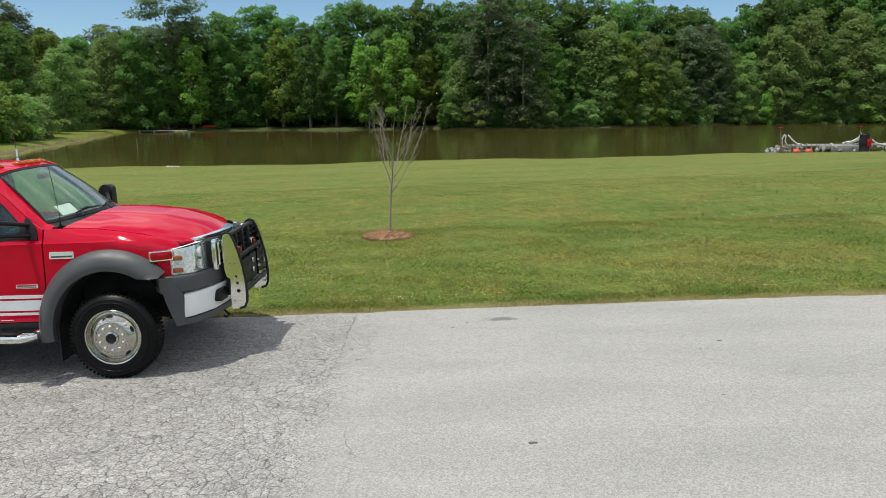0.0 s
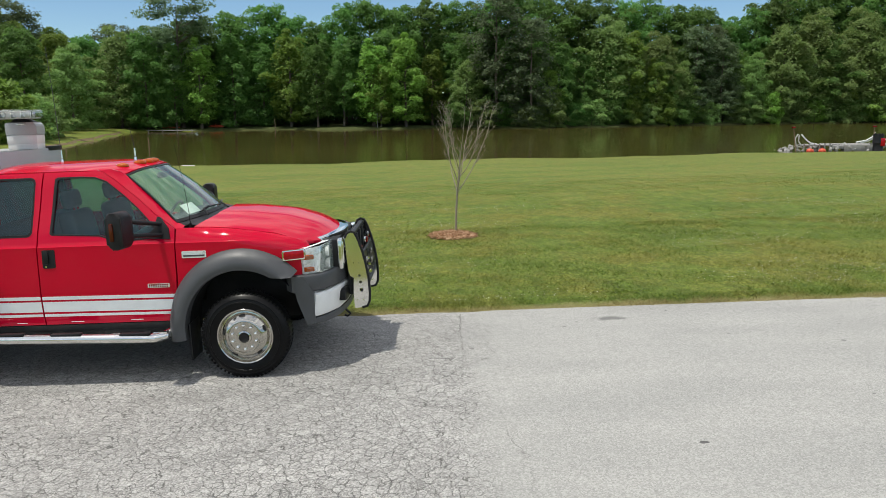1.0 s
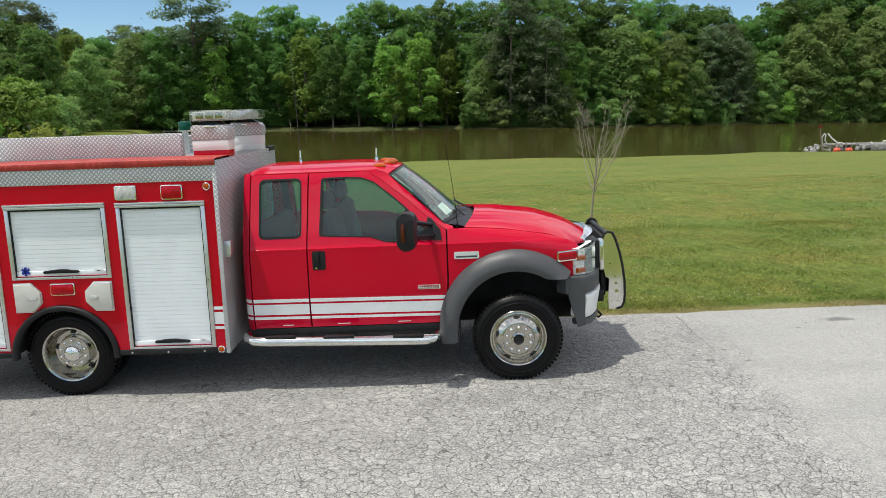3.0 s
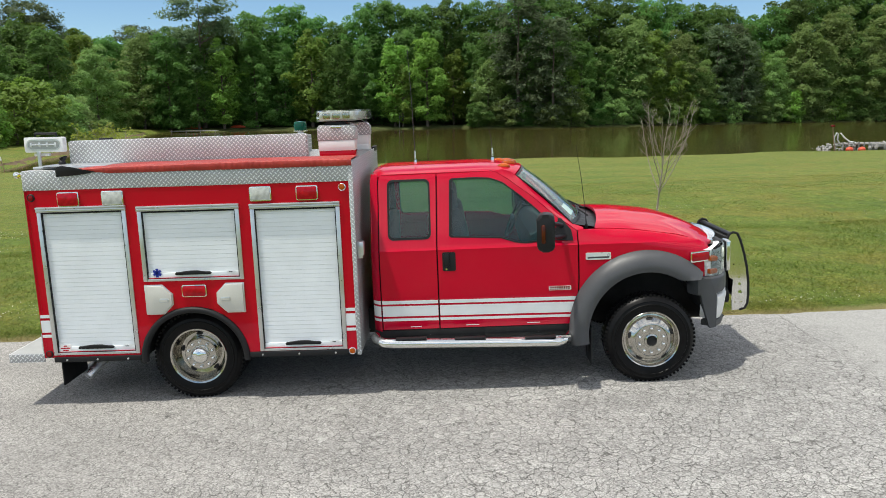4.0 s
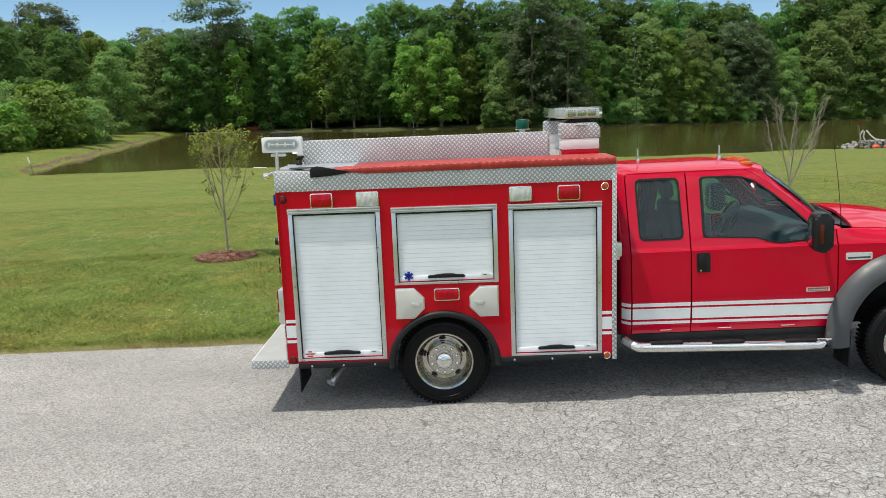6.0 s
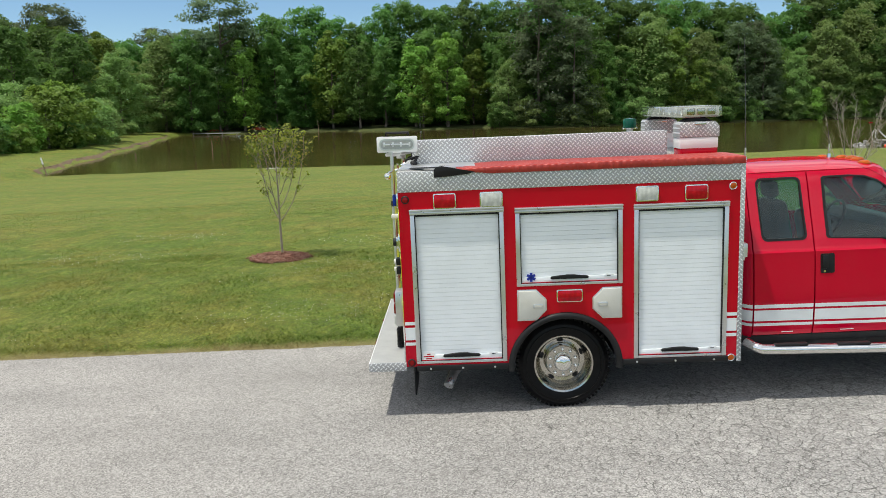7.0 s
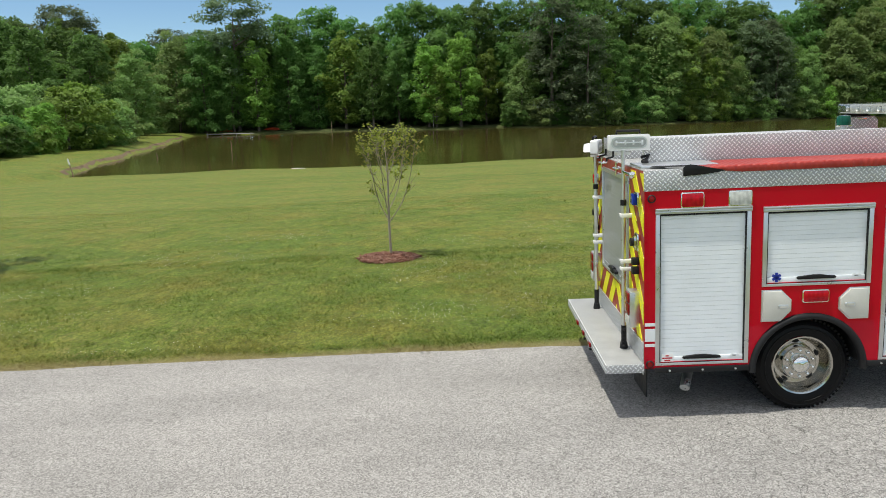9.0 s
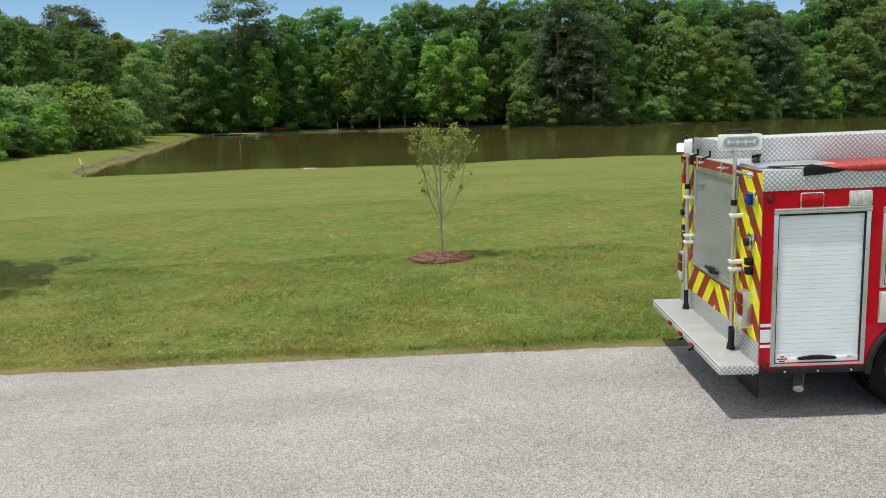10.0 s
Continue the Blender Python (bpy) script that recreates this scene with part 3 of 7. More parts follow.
OAKS = [Kind(11, "broad", 22, 12.5, LEAF_OAK, 0.27, 150, 110, 0.04, label="tall leafy green oak on the pond bank"),
        Kind(12, "broad", 22, 11, LEAF_OAK, 0.27, 140, 110, 0.07, label="tall leafy green hardwood at the wood's edge"),
        Kind(13, "broad", 22, 12, LEAF_DARK, 0.27, 145, 110, 0.04, label="dark green leafy tree at the wood's edge"),
        Kind(14, "broad", 22, 10, LEAF_OAK, 0.26, 120, 110, 0.18, label="slender green tree with bare lower trunk")]
LIGHTS = [Kind(21, "broad", 18, 8, LEAF_LIGHT, 0.25, 95, 110, 0.10, label="bright yellow-green young tree at the wood's edge"),
          Kind(22, "broad", 20, 11.5, LEAF_OLIVE, 0.27, 135, 110, 0.04, label="broad olive-green tree in full leaf")]
CREST = [Kind(16, "broad", 22, 12, LEAF_OAK, 0.28, 95, 110, 0.42, label="tall green tree in the wood"),
         Kind(17, "broad", 22, 11, LEAF_OAK, 0.27, 90, 110, 0.40, label="tall leafy tree behind the wood's edge"),
         Kind(18, "broad", 22, 11, LEAF_DARK, 0.27, 90, 110, 0.42, label="tall dark green tree in the wood")]
HIGH = [Kind(19, "broad", 22, 9.5, LEAF_OAK, 0.25, 105, 110, 0.27, label="slender green tree with a bare grey trunk"),
        Kind(20, "broad", 22, 10.5, LEAF_OLIVE, 0.25, 110, 110, 0.30, label="light olive-green tree with a long bare trunk")]
DEEP = Kind(15, "broad", 22, 13, LEAF_DARK, 0.75, 34, 60, 0.1, label="tall dark tree deep in the wood")
PINES = [Kind(31, "pine", 25, 12.5, LEAF_PINE, 0.30, per=105, low=0.42, limbs=16, label="tall pine with dark needles and a thin open top"),
         Kind(32, "pine", 22, 9.5, LEAF_PINE, 0.28, per=72, low=0.05, limbs=10, label="dense dark pine hanging down to the bank")]
SHRUBS = [Kind(41, "broad", 6, 7, LEAF_OAK, 0.19, 56, 125, 0.0, 5, "rounded leafy green shrub at the water's edge", "shrub"),
          Kind(42, "broad", 6, 6, LEAF_LIGHT, 0.18, 50, 125, 0.0, 5, "light green leafy shrub on the bank", "shrub"),
          Kind(43, "broad", 6, 7.5, LEAF_OLIVE, 0.18, 56, 125, 0.0, 5, "dull olive shrub with twiggy grey branches", "shrub"),
          Kind(44, "broad", 6, 7, LEAF_DARK, 0.34, 26, 100, 0.0, 5, "dark shady undergrowth deep in the wood", "shrub")]

SKY_X = [-130, -95, -79, -70, -62, -48, -33, -23, -17, -3, 8, 18, 38, 50, 63, 73, 80, 92, 130]
SKY_Z = [20, 20.0, 17, 17, 15.5, 18.5, 23.0, 18.5, 22.6, 22.4, 21.6, 24.5, 22.5, 22.3, 20.8, 17.0, 22.5, 24.5, 25]
rng = random.Random(77)
# the crest line of the wood, one row deep inside
x = -100.0
while x < 128:
    y = float(far_shore(x)) + rng.uniform(11, 17)
    top = float(np.interp(x, SKY_X, SKY_Z)) + rng.uniform(0.0, 1.6)
    k = rng.choice(CREST)
    k.plant(x, y, (top + 2.7) * (y + 6.5) / 171.5, rng.uniform(0, 360), rng.uniform(0.85, 1.05))
    x += rng.uniform(4.6, 6.4)
# front row over the bank
x = -58.0
while x < 128:
    y = float(far_shore(x)) + rng.uniform(3.5, 8)
    k = rng.choice(OAKS[3:] + HIGH + LIGHTS[:1] if -24 < x < 13 else OAKS + LIGHTS + (LIGHTS if x > 36 else OAKS[:2]) + OAKS[3:])
    k.plant(x, y, rng.uniform(14.5, 20.0), rng.uniform(0, 360), rng.uniform(0.85, 1.15))
    x += rng.uniform(4.5, 6.5)
# back rows that close the wood
x = -125.0
while x < 150:
    DEEP.plant(x, float(far_shore(x)) + rng.uniform(22, 34), rng.uniform(17, 20), rng.uniform(0, 360), 1.25)
    x += rng.uniform(6.5, 8.5)
x = -128.0
while x < 150:
    DEEP.plant(x, float(far_shore(x)) + rng.uniform(36, 46), rng.uniform(18, 21), rng.uniform(0, 360), 1.3)
    x += rng.uniform(6.0, 8.0)
# shady undergrowth that closes the view between the trunks
x = -66.0
while x < 130:
    SHRUBS[3].plant(x, float(far_shore(x)) + rng.uniform(13, 17), rng.uniform(6.5, 9.0), rng.uniform(0, 360), 1.1, "undergrowth in the wood")
    x += rng.uniform(4.5, 6.0)
# pines that stand out
for px, dy, hh, k in ((-47.5, 7, 27.5, 0), (-78, 4, 24.0, 0), (-76, 8, 21.5, 1), (-64, 20, 21.0, 0), (-59, 24, 21.0, 0), (16, 3, 26.5, 1), (23, 2.5, 21, 1), (61, 4, 20.5, 1), (67, 3.5, 18, 1), (65, 7, 21, 1)):
    PINES[k].plant(px, float(far_shore(px)) + dy, hh, rng.uniform(0, 360))
# yellow-green saplings
for px, dy, hh in ((-2.5, 3, 19), (-7.5, 2.5, 12.5), (45, 4, 19.5), (27, 3, 12), (51, 3, 14)):
    LIGHTS[0].plant(px, float(far_shore(px)) + dy, hh, rng.uniform(0, 360))
for px, dy, hh in ((10, 3.5, 13), (41, 7, 22), (52, 6, 19), (57, 3, 13), (75, 3, 15), (83, 5, 21), (88, 3, 16), (91, 6, 24.5), (97, 4, 20), (103, 6, 25), (110, 4, 21)):
    LIGHTS[1].plant(px, float(far_shore(px)) + dy, hh, rng.uniform(0, 360))
# shrubs that hang over the far bank
x = 8.0
while x < 125:
    rng.choice(SHRUBS[:3]).plant(x, float(far_shore(x)) + rng.uniform(1.2, 3.0), rng.uniform(3.2, 7.0), rng.uniform(0, 360), rng.uniform(0.8, 1.2), "shrubs on the far bank")
    x += rng.uniform(3.4, 6.0)
# thicket on the near side of the inlet
for px, py, hh, k in ((-51, 70, 5.0, 1), (-55, 73, 7.0, 1), (-52, 78, 4.4, 0), (-51.5, 84, 5.6, 1), (-51, 89, 7.6, 1), (-52, 95, 8.3, 1), (-51.5, 101, 6.2, 2), (-53, 107, 6.0, 2),
                      (-58, 80, 7.5, 0), (-58, 90, 8.0, 2), (-57, 99, 8.0, 0), (-62, 68, 7.0, 1), (-50.5, 75, 3.5, 0), (-50, 81, 3.2, 1), (-49.8, 92, 3.4, 0), (-60, 62, 6.5, 0), (-67, 58, 7, 1)):
    SHRUBS[k].plant(px, py, hh, rng.uniform(0, 360), 1.1, "thicket beside the inlet")
for px, py, hh in ((-66, 92, 15), (-72, 82, 15), (-64, 106, 16.5), (-72, 112, 18), (-80, 98, 17), (-62, 120, 17), (-70, 128, 19), (-79, 122, 20), (-88, 110, 19), (-66, 140, 18.5), (-76, 142, 21), (-60, 132, 14.5), (-86, 134, 21), (-95, 125, 21), (-80, 76, 14), (-90, 88, 17)):
    rng.choice(OAKS + LIGHTS).plant(px, py, hh, rng.uniform(0, 360), 1.05)
# a tree beside the lawn that throws its shade on the grass
Kind(51, "broad", 9, 6.0, LEAF_LIGHT, 0.15, 60, 80, 0.25, label="young leafy tree beside the lawn").plant(-15.6, 7.3, 8.8, 40, 0.88, "trees beside the lawn")


# ---- truck materials ----
def paint_material(name, col, rough=0.28):
    m, nt, out = tree_of(name)
    v = coords(nt)
    dust_haze = ramp(nt, ma(nt, "ADD", ma(nt, "MULTIPLY", nz(nt, v, 2.2, 6), 0.75), ma(nt, "MULTIPLY", nz(nt, v, 40, 3), 0.25)), [(0.45, 0.0), (0.8, 0.025)])
    c = mixc(nt, dust_haze, col, (0.30, 0.26, 0.22))
    r = ma(nt, "ADD", rough, ma(nt, "MULTIPLY", dust_haze, 1.2))
    peel = bumped(nt, nz(nt, v, 30, 2), 0.012, 0.003)
    p = shader(nt, out, c, r, 0, peel, coat=0.6, coat_rough=0.03, spec=0.0)
    return m


def diamond_material(name, axes, tint=(0.72, 0.73, 0.74), pitch=0.030, metal=0.25):
    """Tread plate: raised lozenges, each square to its neighbours and set aslant. Their shine is painted: the colour
    brightens with height.
    """
    m, nt, out = tree_of(name)
    v = coords(nt)
    xyz = sep(nt, v)
    p, q = (ma(nt, "DIVIDE", xyz["xyz".index(k)], pitch * 1.4142) for k in axes)
    a, b = ma(nt, "ADD", p, q), ma(nt, "SUBTRACT", p, q)
    par = ma(nt, "MODULO", ma(nt, "ABSOLUTE", ma(nt, "ADD", ma(nt, "FLOOR", a), ma(nt, "FLOOR", b))), 2.0)
    fa, fb = ma(nt, "SUBTRACT", ma(nt, "FRACT", a), 0.5), ma(nt, "SUBTRACT", ma(nt, "FRACT", b), 0.5)
    along = ma(nt, "ADD", fb, ma(nt, "MULTIPLY", ma(nt, "SUBTRACT", fa, fb), ma(nt, "ROUND", par)))
    u = ma(nt, "MULTIPLY", along, 1.75)
    w = ma(nt, "MULTIPLY", ma(nt, "SUBTRACT", ma(nt, "ADD", fa, fb), along), 4.6)
    d = ma(nt, "SQRT", ma(nt, "ADD", ma(nt, "MULTIPLY", u, u), ma(nt, "MULTIPLY", w, w)))
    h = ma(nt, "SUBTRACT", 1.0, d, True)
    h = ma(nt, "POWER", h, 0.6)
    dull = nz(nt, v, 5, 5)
    # glint put into the colour: pale lozenges on darkened ground
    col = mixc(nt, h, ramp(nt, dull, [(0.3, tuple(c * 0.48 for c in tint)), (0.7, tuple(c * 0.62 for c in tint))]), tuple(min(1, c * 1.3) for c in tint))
    shader(nt, out, col, ramp(nt, dull, [(0.3, 0.40), (0.7, 0.55)]), metal, bumped(nt, h, 0.9, 0.004))
    return m


def glass_material(name, tint, ior=1.5, film=0.0, dust_haze=(0.62, 0.72, 0.68)):
    """Clear sheet with a thin diffuse film: dust, plus sky haze put into its colour."""
    m, nt, out = tree_of(name)
    fr = nt.nodes.new("ShaderNodeFresnel")
    fr.inputs["IOR"].default_value = ior
    gl = nt.nodes.new("ShaderNodeBsdfGlossy")
    gl.inputs["Roughness"].default_value = 0.02
    gl.inputs["Color"].default_value = (1, 1, 1, 1)
    tr = nt.nodes.new("ShaderNodeBsdfTransparent")
    tr.inputs["Color"].default_value = (*tint, 1)
    mx = nt.nodes.new("ShaderNodeMixShader")
    nt.links.new(fr.outputs[0], mx.inputs[0])
    nt.links.new(tr.outputs[0], mx.inputs[1])
    nt.links.new(gl.outputs[0], mx.inputs[2])
    df = nt.nodes.new("ShaderNodeBsdfDiffuse")
    df.inputs["Color"].default_value = (*dust_haze, 1)
    m2 = nt.nodes.new("ShaderNodeMixShader")
    plug(nt, m2.inputs[0], ma(nt, "MULTIPLY", ramp(nt, nz(nt, coords(nt), 3.0, 5), [(0.3, 0.7), (0.7, 1.3)]), film))
    nt.links.new(mx.outputs[0], m2.inputs[1])
    nt.links.new(df.outputs[0], m2.inputs[2])
    nt.links.new(m2.outputs[0], out.inputs["Surface"])
    return m


def lens_material(name, col, rough=0.12):
    """Moulded lens: ribbed clear plastic over its colour."""
    m, nt, out = tree_of(name)
    v = coords(nt)
    w = nt.nodes.new("ShaderNodeTexWave")
    w.inputs["Scale"].default_value = 30.0
    nt.links.new(v, w.inputs["Vector"])
    c = ramp(nt, ma(nt, "ADD", ma(nt, "MULTIPLY", nz(nt, v, 18, 3), 0.8), ma(nt, "MULTIPLY", w.outputs["Fac"], 0.2)), [(0.3, tuple(k * 0.55 for k in col)), (0.7, col)])
    shader(nt, out, c, rough, 0, bumped(nt, w.outputs["Fac"], 0.15, 0.003), coat=0.4, spec=0.1)
    return m


RED = paint_material("red_vehicle_paint", (0.49, 0.0012, 0.024))
RED_BODY = paint_material("red_body_paint", (0.48, 0.0012, 0.016), 0.3)
SLAT = simple("satin_white_slats", (0.78, 0.815, 0.835), 0.5, 0.0, 0.05, 5.0)
SLAT_ALU = simple("brushed_aluminium_slats", (0.42, 0.43, 0.43), 0.42, 0.55, 0.1, 6.0)
ALU = simple("satin_aluminium", (0.66, 0.67, 0.68), 0.32, 0.9, 0.08, 8.0)
CHROME = simple("polished_chrome", (0.78, 0.78, 0.76), 0.09, 1.0, 0.05, 8.0)
SATIN = simple("bright_satin_badge", (0.70, 0.71, 0.72), 0.3, 0.45, 0.05, 8.0)
POLISHED = simple("polished_steel_wheel", (0.50, 0.485, 0.445), 0.12, 1.0, 0.2, 14.0)
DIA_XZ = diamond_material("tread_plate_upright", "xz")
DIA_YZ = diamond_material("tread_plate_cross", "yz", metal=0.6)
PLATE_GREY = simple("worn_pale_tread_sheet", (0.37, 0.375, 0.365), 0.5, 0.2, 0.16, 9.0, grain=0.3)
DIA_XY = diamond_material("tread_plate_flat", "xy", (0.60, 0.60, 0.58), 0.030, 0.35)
TYRE = simple("tyre_rubber", (0.006, 0.006, 0.0065), 0.36, 0, 0.35, 12.0, grain=0.1, spec=0.14)
RUBBER = simple("black_rubber", (0.014, 0.014, 0.015), 0.5, 0, 0.3, 10.0, spec=0.25)
BLACK = simple("black_plastic", (0.013, 0.013, 0.014), 0.42, 0, 0.25, 10.0, grain=0.15, spec=0.24)
GREY = simple("grey_moulded_plastic", (0.060, 0.062, 0.067), 0.45, 0, 0.12, 7.0, grain=0.2)
UNDER = simple("near_black_parts", (0.012, 0.012, 0.012), 0.8, 0, 0.4, 6.0)
WHITE = simple("white_powder_coat", (0.78, 0.78, 0.77), 0.35, 0, 0.06, 8.0)
CREAM = simple("off_white_painted_door", (0.60, 0.585, 0.53), 0.4, 0.1, 0.08, 6.0)
TAPE = simple("white_reflective_tape", (0.74, 0.76, 0.77), 0.35, 0, 0.05, 9.0)
YELLOW = simple("lime_yellow_reflective", (0.78, 0.76, 0.02), 0.35, 0, 0.06, 9.0)
RUST = simple("deep_red_reflective", (0.28, 0.022, 0.012), 0.4, 0, 0.12, 9.0)
BLUE = simple("blue_sticker", (0.012, 0.03, 0.30), 0.4, 0, 0.1, 9.0)
L_RED = lens_material("red_lens", (0.55, 0.006, 0.018))
L_DKRED = lens_material("dark_red_lens", (0.26, 0.008, 0.010))
L_CLEAR = lens_material("frosted_clear_lens", (0.70, 0.71, 0.66))
L_AMBER = lens_material("amber_lens", (0.52, 0.10, 0.010))
L_DKAMB = lens_material("dark_amber_lens", (0.11, 0.022, 0.008))
L_BLUE = lens_material("blue_lens", (0.01, 0.04, 0.35))
L_GREEN = lens_material("green_lens", (0.004, 0.10, 0.062))
BOWL = simple("silvered_lamp_bowl", (0.86, 0.87, 0.87), 0.28, 0.15, 0.25, 34.0)
# teal film colours paint the hazy sky reflection onto the panes
GLASS = glass_material("clear_windscreen_glass", (0.74, 0.93, 0.86), 1.6, 0.10, (0.40, 0.64, 0.56))
TINTED = glass_material("tinted_window_glass", (0.38, 0.62, 0.65), 1.5, 0.035, (0.14, 0.38, 0.45))
CLEAR = glass_material("clear_lamp_glass", (0.97, 0.98, 0.98), 1.5, 0.07)
CLEAR_BAR = glass_material("clear_light_bar_plastic", (0.93, 0.94, 0.87), 1.5, 0.05)
TRIM = simple("grey_cab_trim", (0.055, 0.062, 0.066), 0.75, 0, 0.15, 8.0)
CLOTH = simple("grey_seat_cloth", (0.085, 0.10, 0.115), 0.95, 0, 0.2, 20.0, grain=0.4)
PAPER = simple("white_paper", (0.8, 0.8, 0.78), 0.7, 0, 0.03, 6.0)


def tarp_material():
    m, nt, out = tree_of("orange_red_vinyl_cover")
    v = coords(nt)
    fold = nz(nt, coords(nt, scale=(3.0, 1.0, 1.5)), 3.0, 5)
    weave = nz(nt, v, 70, 2)
    rib = nt.nodes.new("ShaderNodeTexWave")
    rib.inputs["Scale"].default_value, rib.inputs["Distortion"].default_value = 6.5, 1.5
    nt.links.new(coords(nt, rot=(0, 0, 0.6)), rib.inputs["Vector"])
    c = ramp(nt, fold, [(0.3, (0.30, 0.018, 0.012)), (0.7, (0.44, 0.036, 0.022))])
    shader(nt, out, c, 0.45, 0, bumped(nt, ma(nt, "ADD", ma(nt, "ADD", fold, ma(nt, "MULTIPLY", rib.outputs["Fac"], 0.35)), ma(nt, "MULTIPLY", weave, 0.1)), 0.7, 0.02))
    return m


TARP = tarp_material()

# ---- the truck: origin on the ground under the rear wheel; x forward, y across ----
truck = tagged(new("rescue_truck"), "red pickup-based fire rescue truck with white shutters, parked on the drive", "fire truck")
CY = 1.0875
TILT = pose(0, 0, 0, 0, 0.5, 0)


def other(y):
    return 2 * CY - y


def body_part(name, bm, mat, parent=truck, label="", sharp=38):
    bmesh.ops.transform(bm, matrix=TILT, verts=bm.verts)
    return part(name, bm, mat, parent, label, sharp)


def skin(outline, holes, yfun, zcuts=(), xcuts=(), thick=0.02, far=False):
    """A sheet with holes, drawn in x and z, bent to yfun(x, z) and given thickness inwards."""
    bm = bmesh.new()
    for loop in [outline] + list(holes):
        vs = [bm.verts.new((p[0], 0, p[1])) for p in loop]
        for k in range(len(vs)):
            bm.edges.new((vs[k], vs[(k + 1) % len(vs)]))
    bmesh.ops.triangle_fill(bm, use_beauty=True, edges=bm.edges[:], normal=(0, -1, 0))
    for c in zcuts:
        bmesh.ops.bisect_plane(bm, geom=bm.verts[:] + bm.edges[:] + bm.faces[:], plane_co=(0, 0, c), plane_no=(0, 0, 1))
    for c in xcuts:
        bmesh.ops.bisect_plane(bm, geom=bm.verts[:] + bm.edges[:] + bm.faces[:], plane_co=(c, 0, 0), plane_no=(1, 0, 0))
    vs = bm.verts[:]
    if not thick:
        for v in vs:
            v.co.y = other(yfun(v.co.x, v.co.z)) if far else yfun(v.co.x, v.co.z)
        return bm
    inner = {v: bm.verts.new((v.co.x, yfun(v.co.x, v.co.z) + thick, v.co.z)) for v in vs}
    fs, rim = bm.faces[:], [e for e in bm.edges if e.is_boundary]
    for v in vs:
        v.co.y = yfun(v.co.x, v.co.z)
    for f in fs:
        bm.faces.new([inner[v] for v in reversed(f.verts)])
    for e in rim:
        a, b = e.verts
        bm.faces.new((a, b, inner[b], inner[a]))
    if far:
        for v in bm.verts:
            v.co.y = other(v.co.y)
    return bm


# cab and fender skin: how far the side stands in from y = 0 at each height
O_Z = [0.44, 0.52, 0.62, 0.85, 1.10, 1.25, 1.268, 1.279, 1.40, 1.60, 1.80, 1.90, 1.94, 1.97]
O_Y = [0.185, 0.158, 0.136, 0.122, 0.136, 0.147, 0.147, 0.162, 0.202, 0.286, 0.360, 0.400, 0.430, 0.47]
# the fenders stand a little prouder than the doors
F_Y = [0.175, 0.150, 0.130, 0.114, 0.122, 0.130, 0.130, 0.141, 0.165, 0.212, 0.262, 0.291, 0.310, 0.345]
CUTS = [0.48, 0.52, 0.57, 0.62, 0.7, 0.78, 0.85, 0.94, 1.02, 1.10, 1.18, 1.25, 1.268, 1.279, 1.31, 1.35, 1.42, 1.5, 1.6, 1.7, 1.8, 1.87, 1.92, 1.94]


def o(z):
    return float(np.interp(z, O_Z, O_Y))


def cab_y(x, z):
    back = 0.10 * max(0.0, (1.70 - x) / 0.10) ** 2 if x < 1.70 else 0.0
    return o(z) + back


def fender_top(x):
    return float(np.interp(x, [3.5, 3.6, 3.8, 4.0, 4.2, 4.4, 4.56, 4.68, 4.72], [1.394, 1.392, 1.385, 1.37, 1.345, 1.31, 1.27, 1.225, 1.17]))


def fender_y(x, z):
    to_door = max(0.0, 1 - (x - 3.50) / 0.45)
    side = float(np.interp(z, O_Z, F_Y)) * (1 - to_door) + o(z) * to_door
    shoulder = 5.5 * max(0.0, z - fender_top(x) + 0.11) ** 2 * min(1.0, max(0.0, (x - 3.50) / 0.30))
    return side + 0.10 * max(0.0, (x - 4.30) / 0.42) ** 2 + (0.10 * max(0.0, z - 1.28)) + shoulder


def arc(cx, cz, r, a0, a1, n=18):
    return [(cx + r * math.cos(radians(a0 + (a1 - a0) * k / n)), cz + r * math.sin(radians(a0 + (a1 - a0) * k / n))) for k in range(n + 1)]


REAR_WIN = rounded(1.785, 2.165, 1.372, 1.886, 0.05)
FRONT_WIN = [(2.368, 1.862), (2.392, 1.880), (2.60, 1.881), (2.73, 1.872), (2.84, 1.832), (3.00, 1.708), (3.13, 1.593), (3.275, 1.445), (3.325, 1.365), (3.318, 1.325), (3.02, 1.305), (2.93, 1.315), (2.80, 1.357), (2.368, 1.378), (2.350, 1.393)]
DOOR_R = [(1.700, 0.535), (2.213, 0.535), (2.215, 1.30), (2.230, 1.945), (1.72, 1.945), (1.700, 1.89)]
DOOR_F = [(2.225, 0.535), (3.44, 0.535), (3.478, 0.72), (3.49, 0.95), (3.492, 1.388), (3.30, 1.530), (3.13, 1.680), (2.90, 1.858), (2.79, 1.925), (2.72, 1.945), (2.242, 1.945), (2.227, 1.30)]
CORNER = [(1.615, 0.52), (1.69, 0.52), (1.69, 1.945), (1.64, 1.945), (1.615, 1.89)]
PILLAR = [(2.735, 1.948), (2.86, 1.945), (2.93, 1.922), (2.975, 1.886), (3.225, 1.660), (3.475, 1.432), (3.56, 1.405), (3.56, 1.392), (3.494, 1.391), (3.302, 1.533), (3.132, 1.683), (2.902, 1.861), (2.792, 1.929)]
FENDER = [(3.504, 1.394), (3.60, 1.392), (3.80, 1.385), (4.0, 1.37), (4.2, 1.345), (4.4, 1.31), (4.56, 1.27), (4.68, 1.225), (4.715, 1.17), (4.70, 1.05), (4.675, 0.905)] + arc(4.10, 0.43, 0.60, 52, 176) + [(3.455, 0.53), (3.490, 0.72), (3.504, 0.95)]
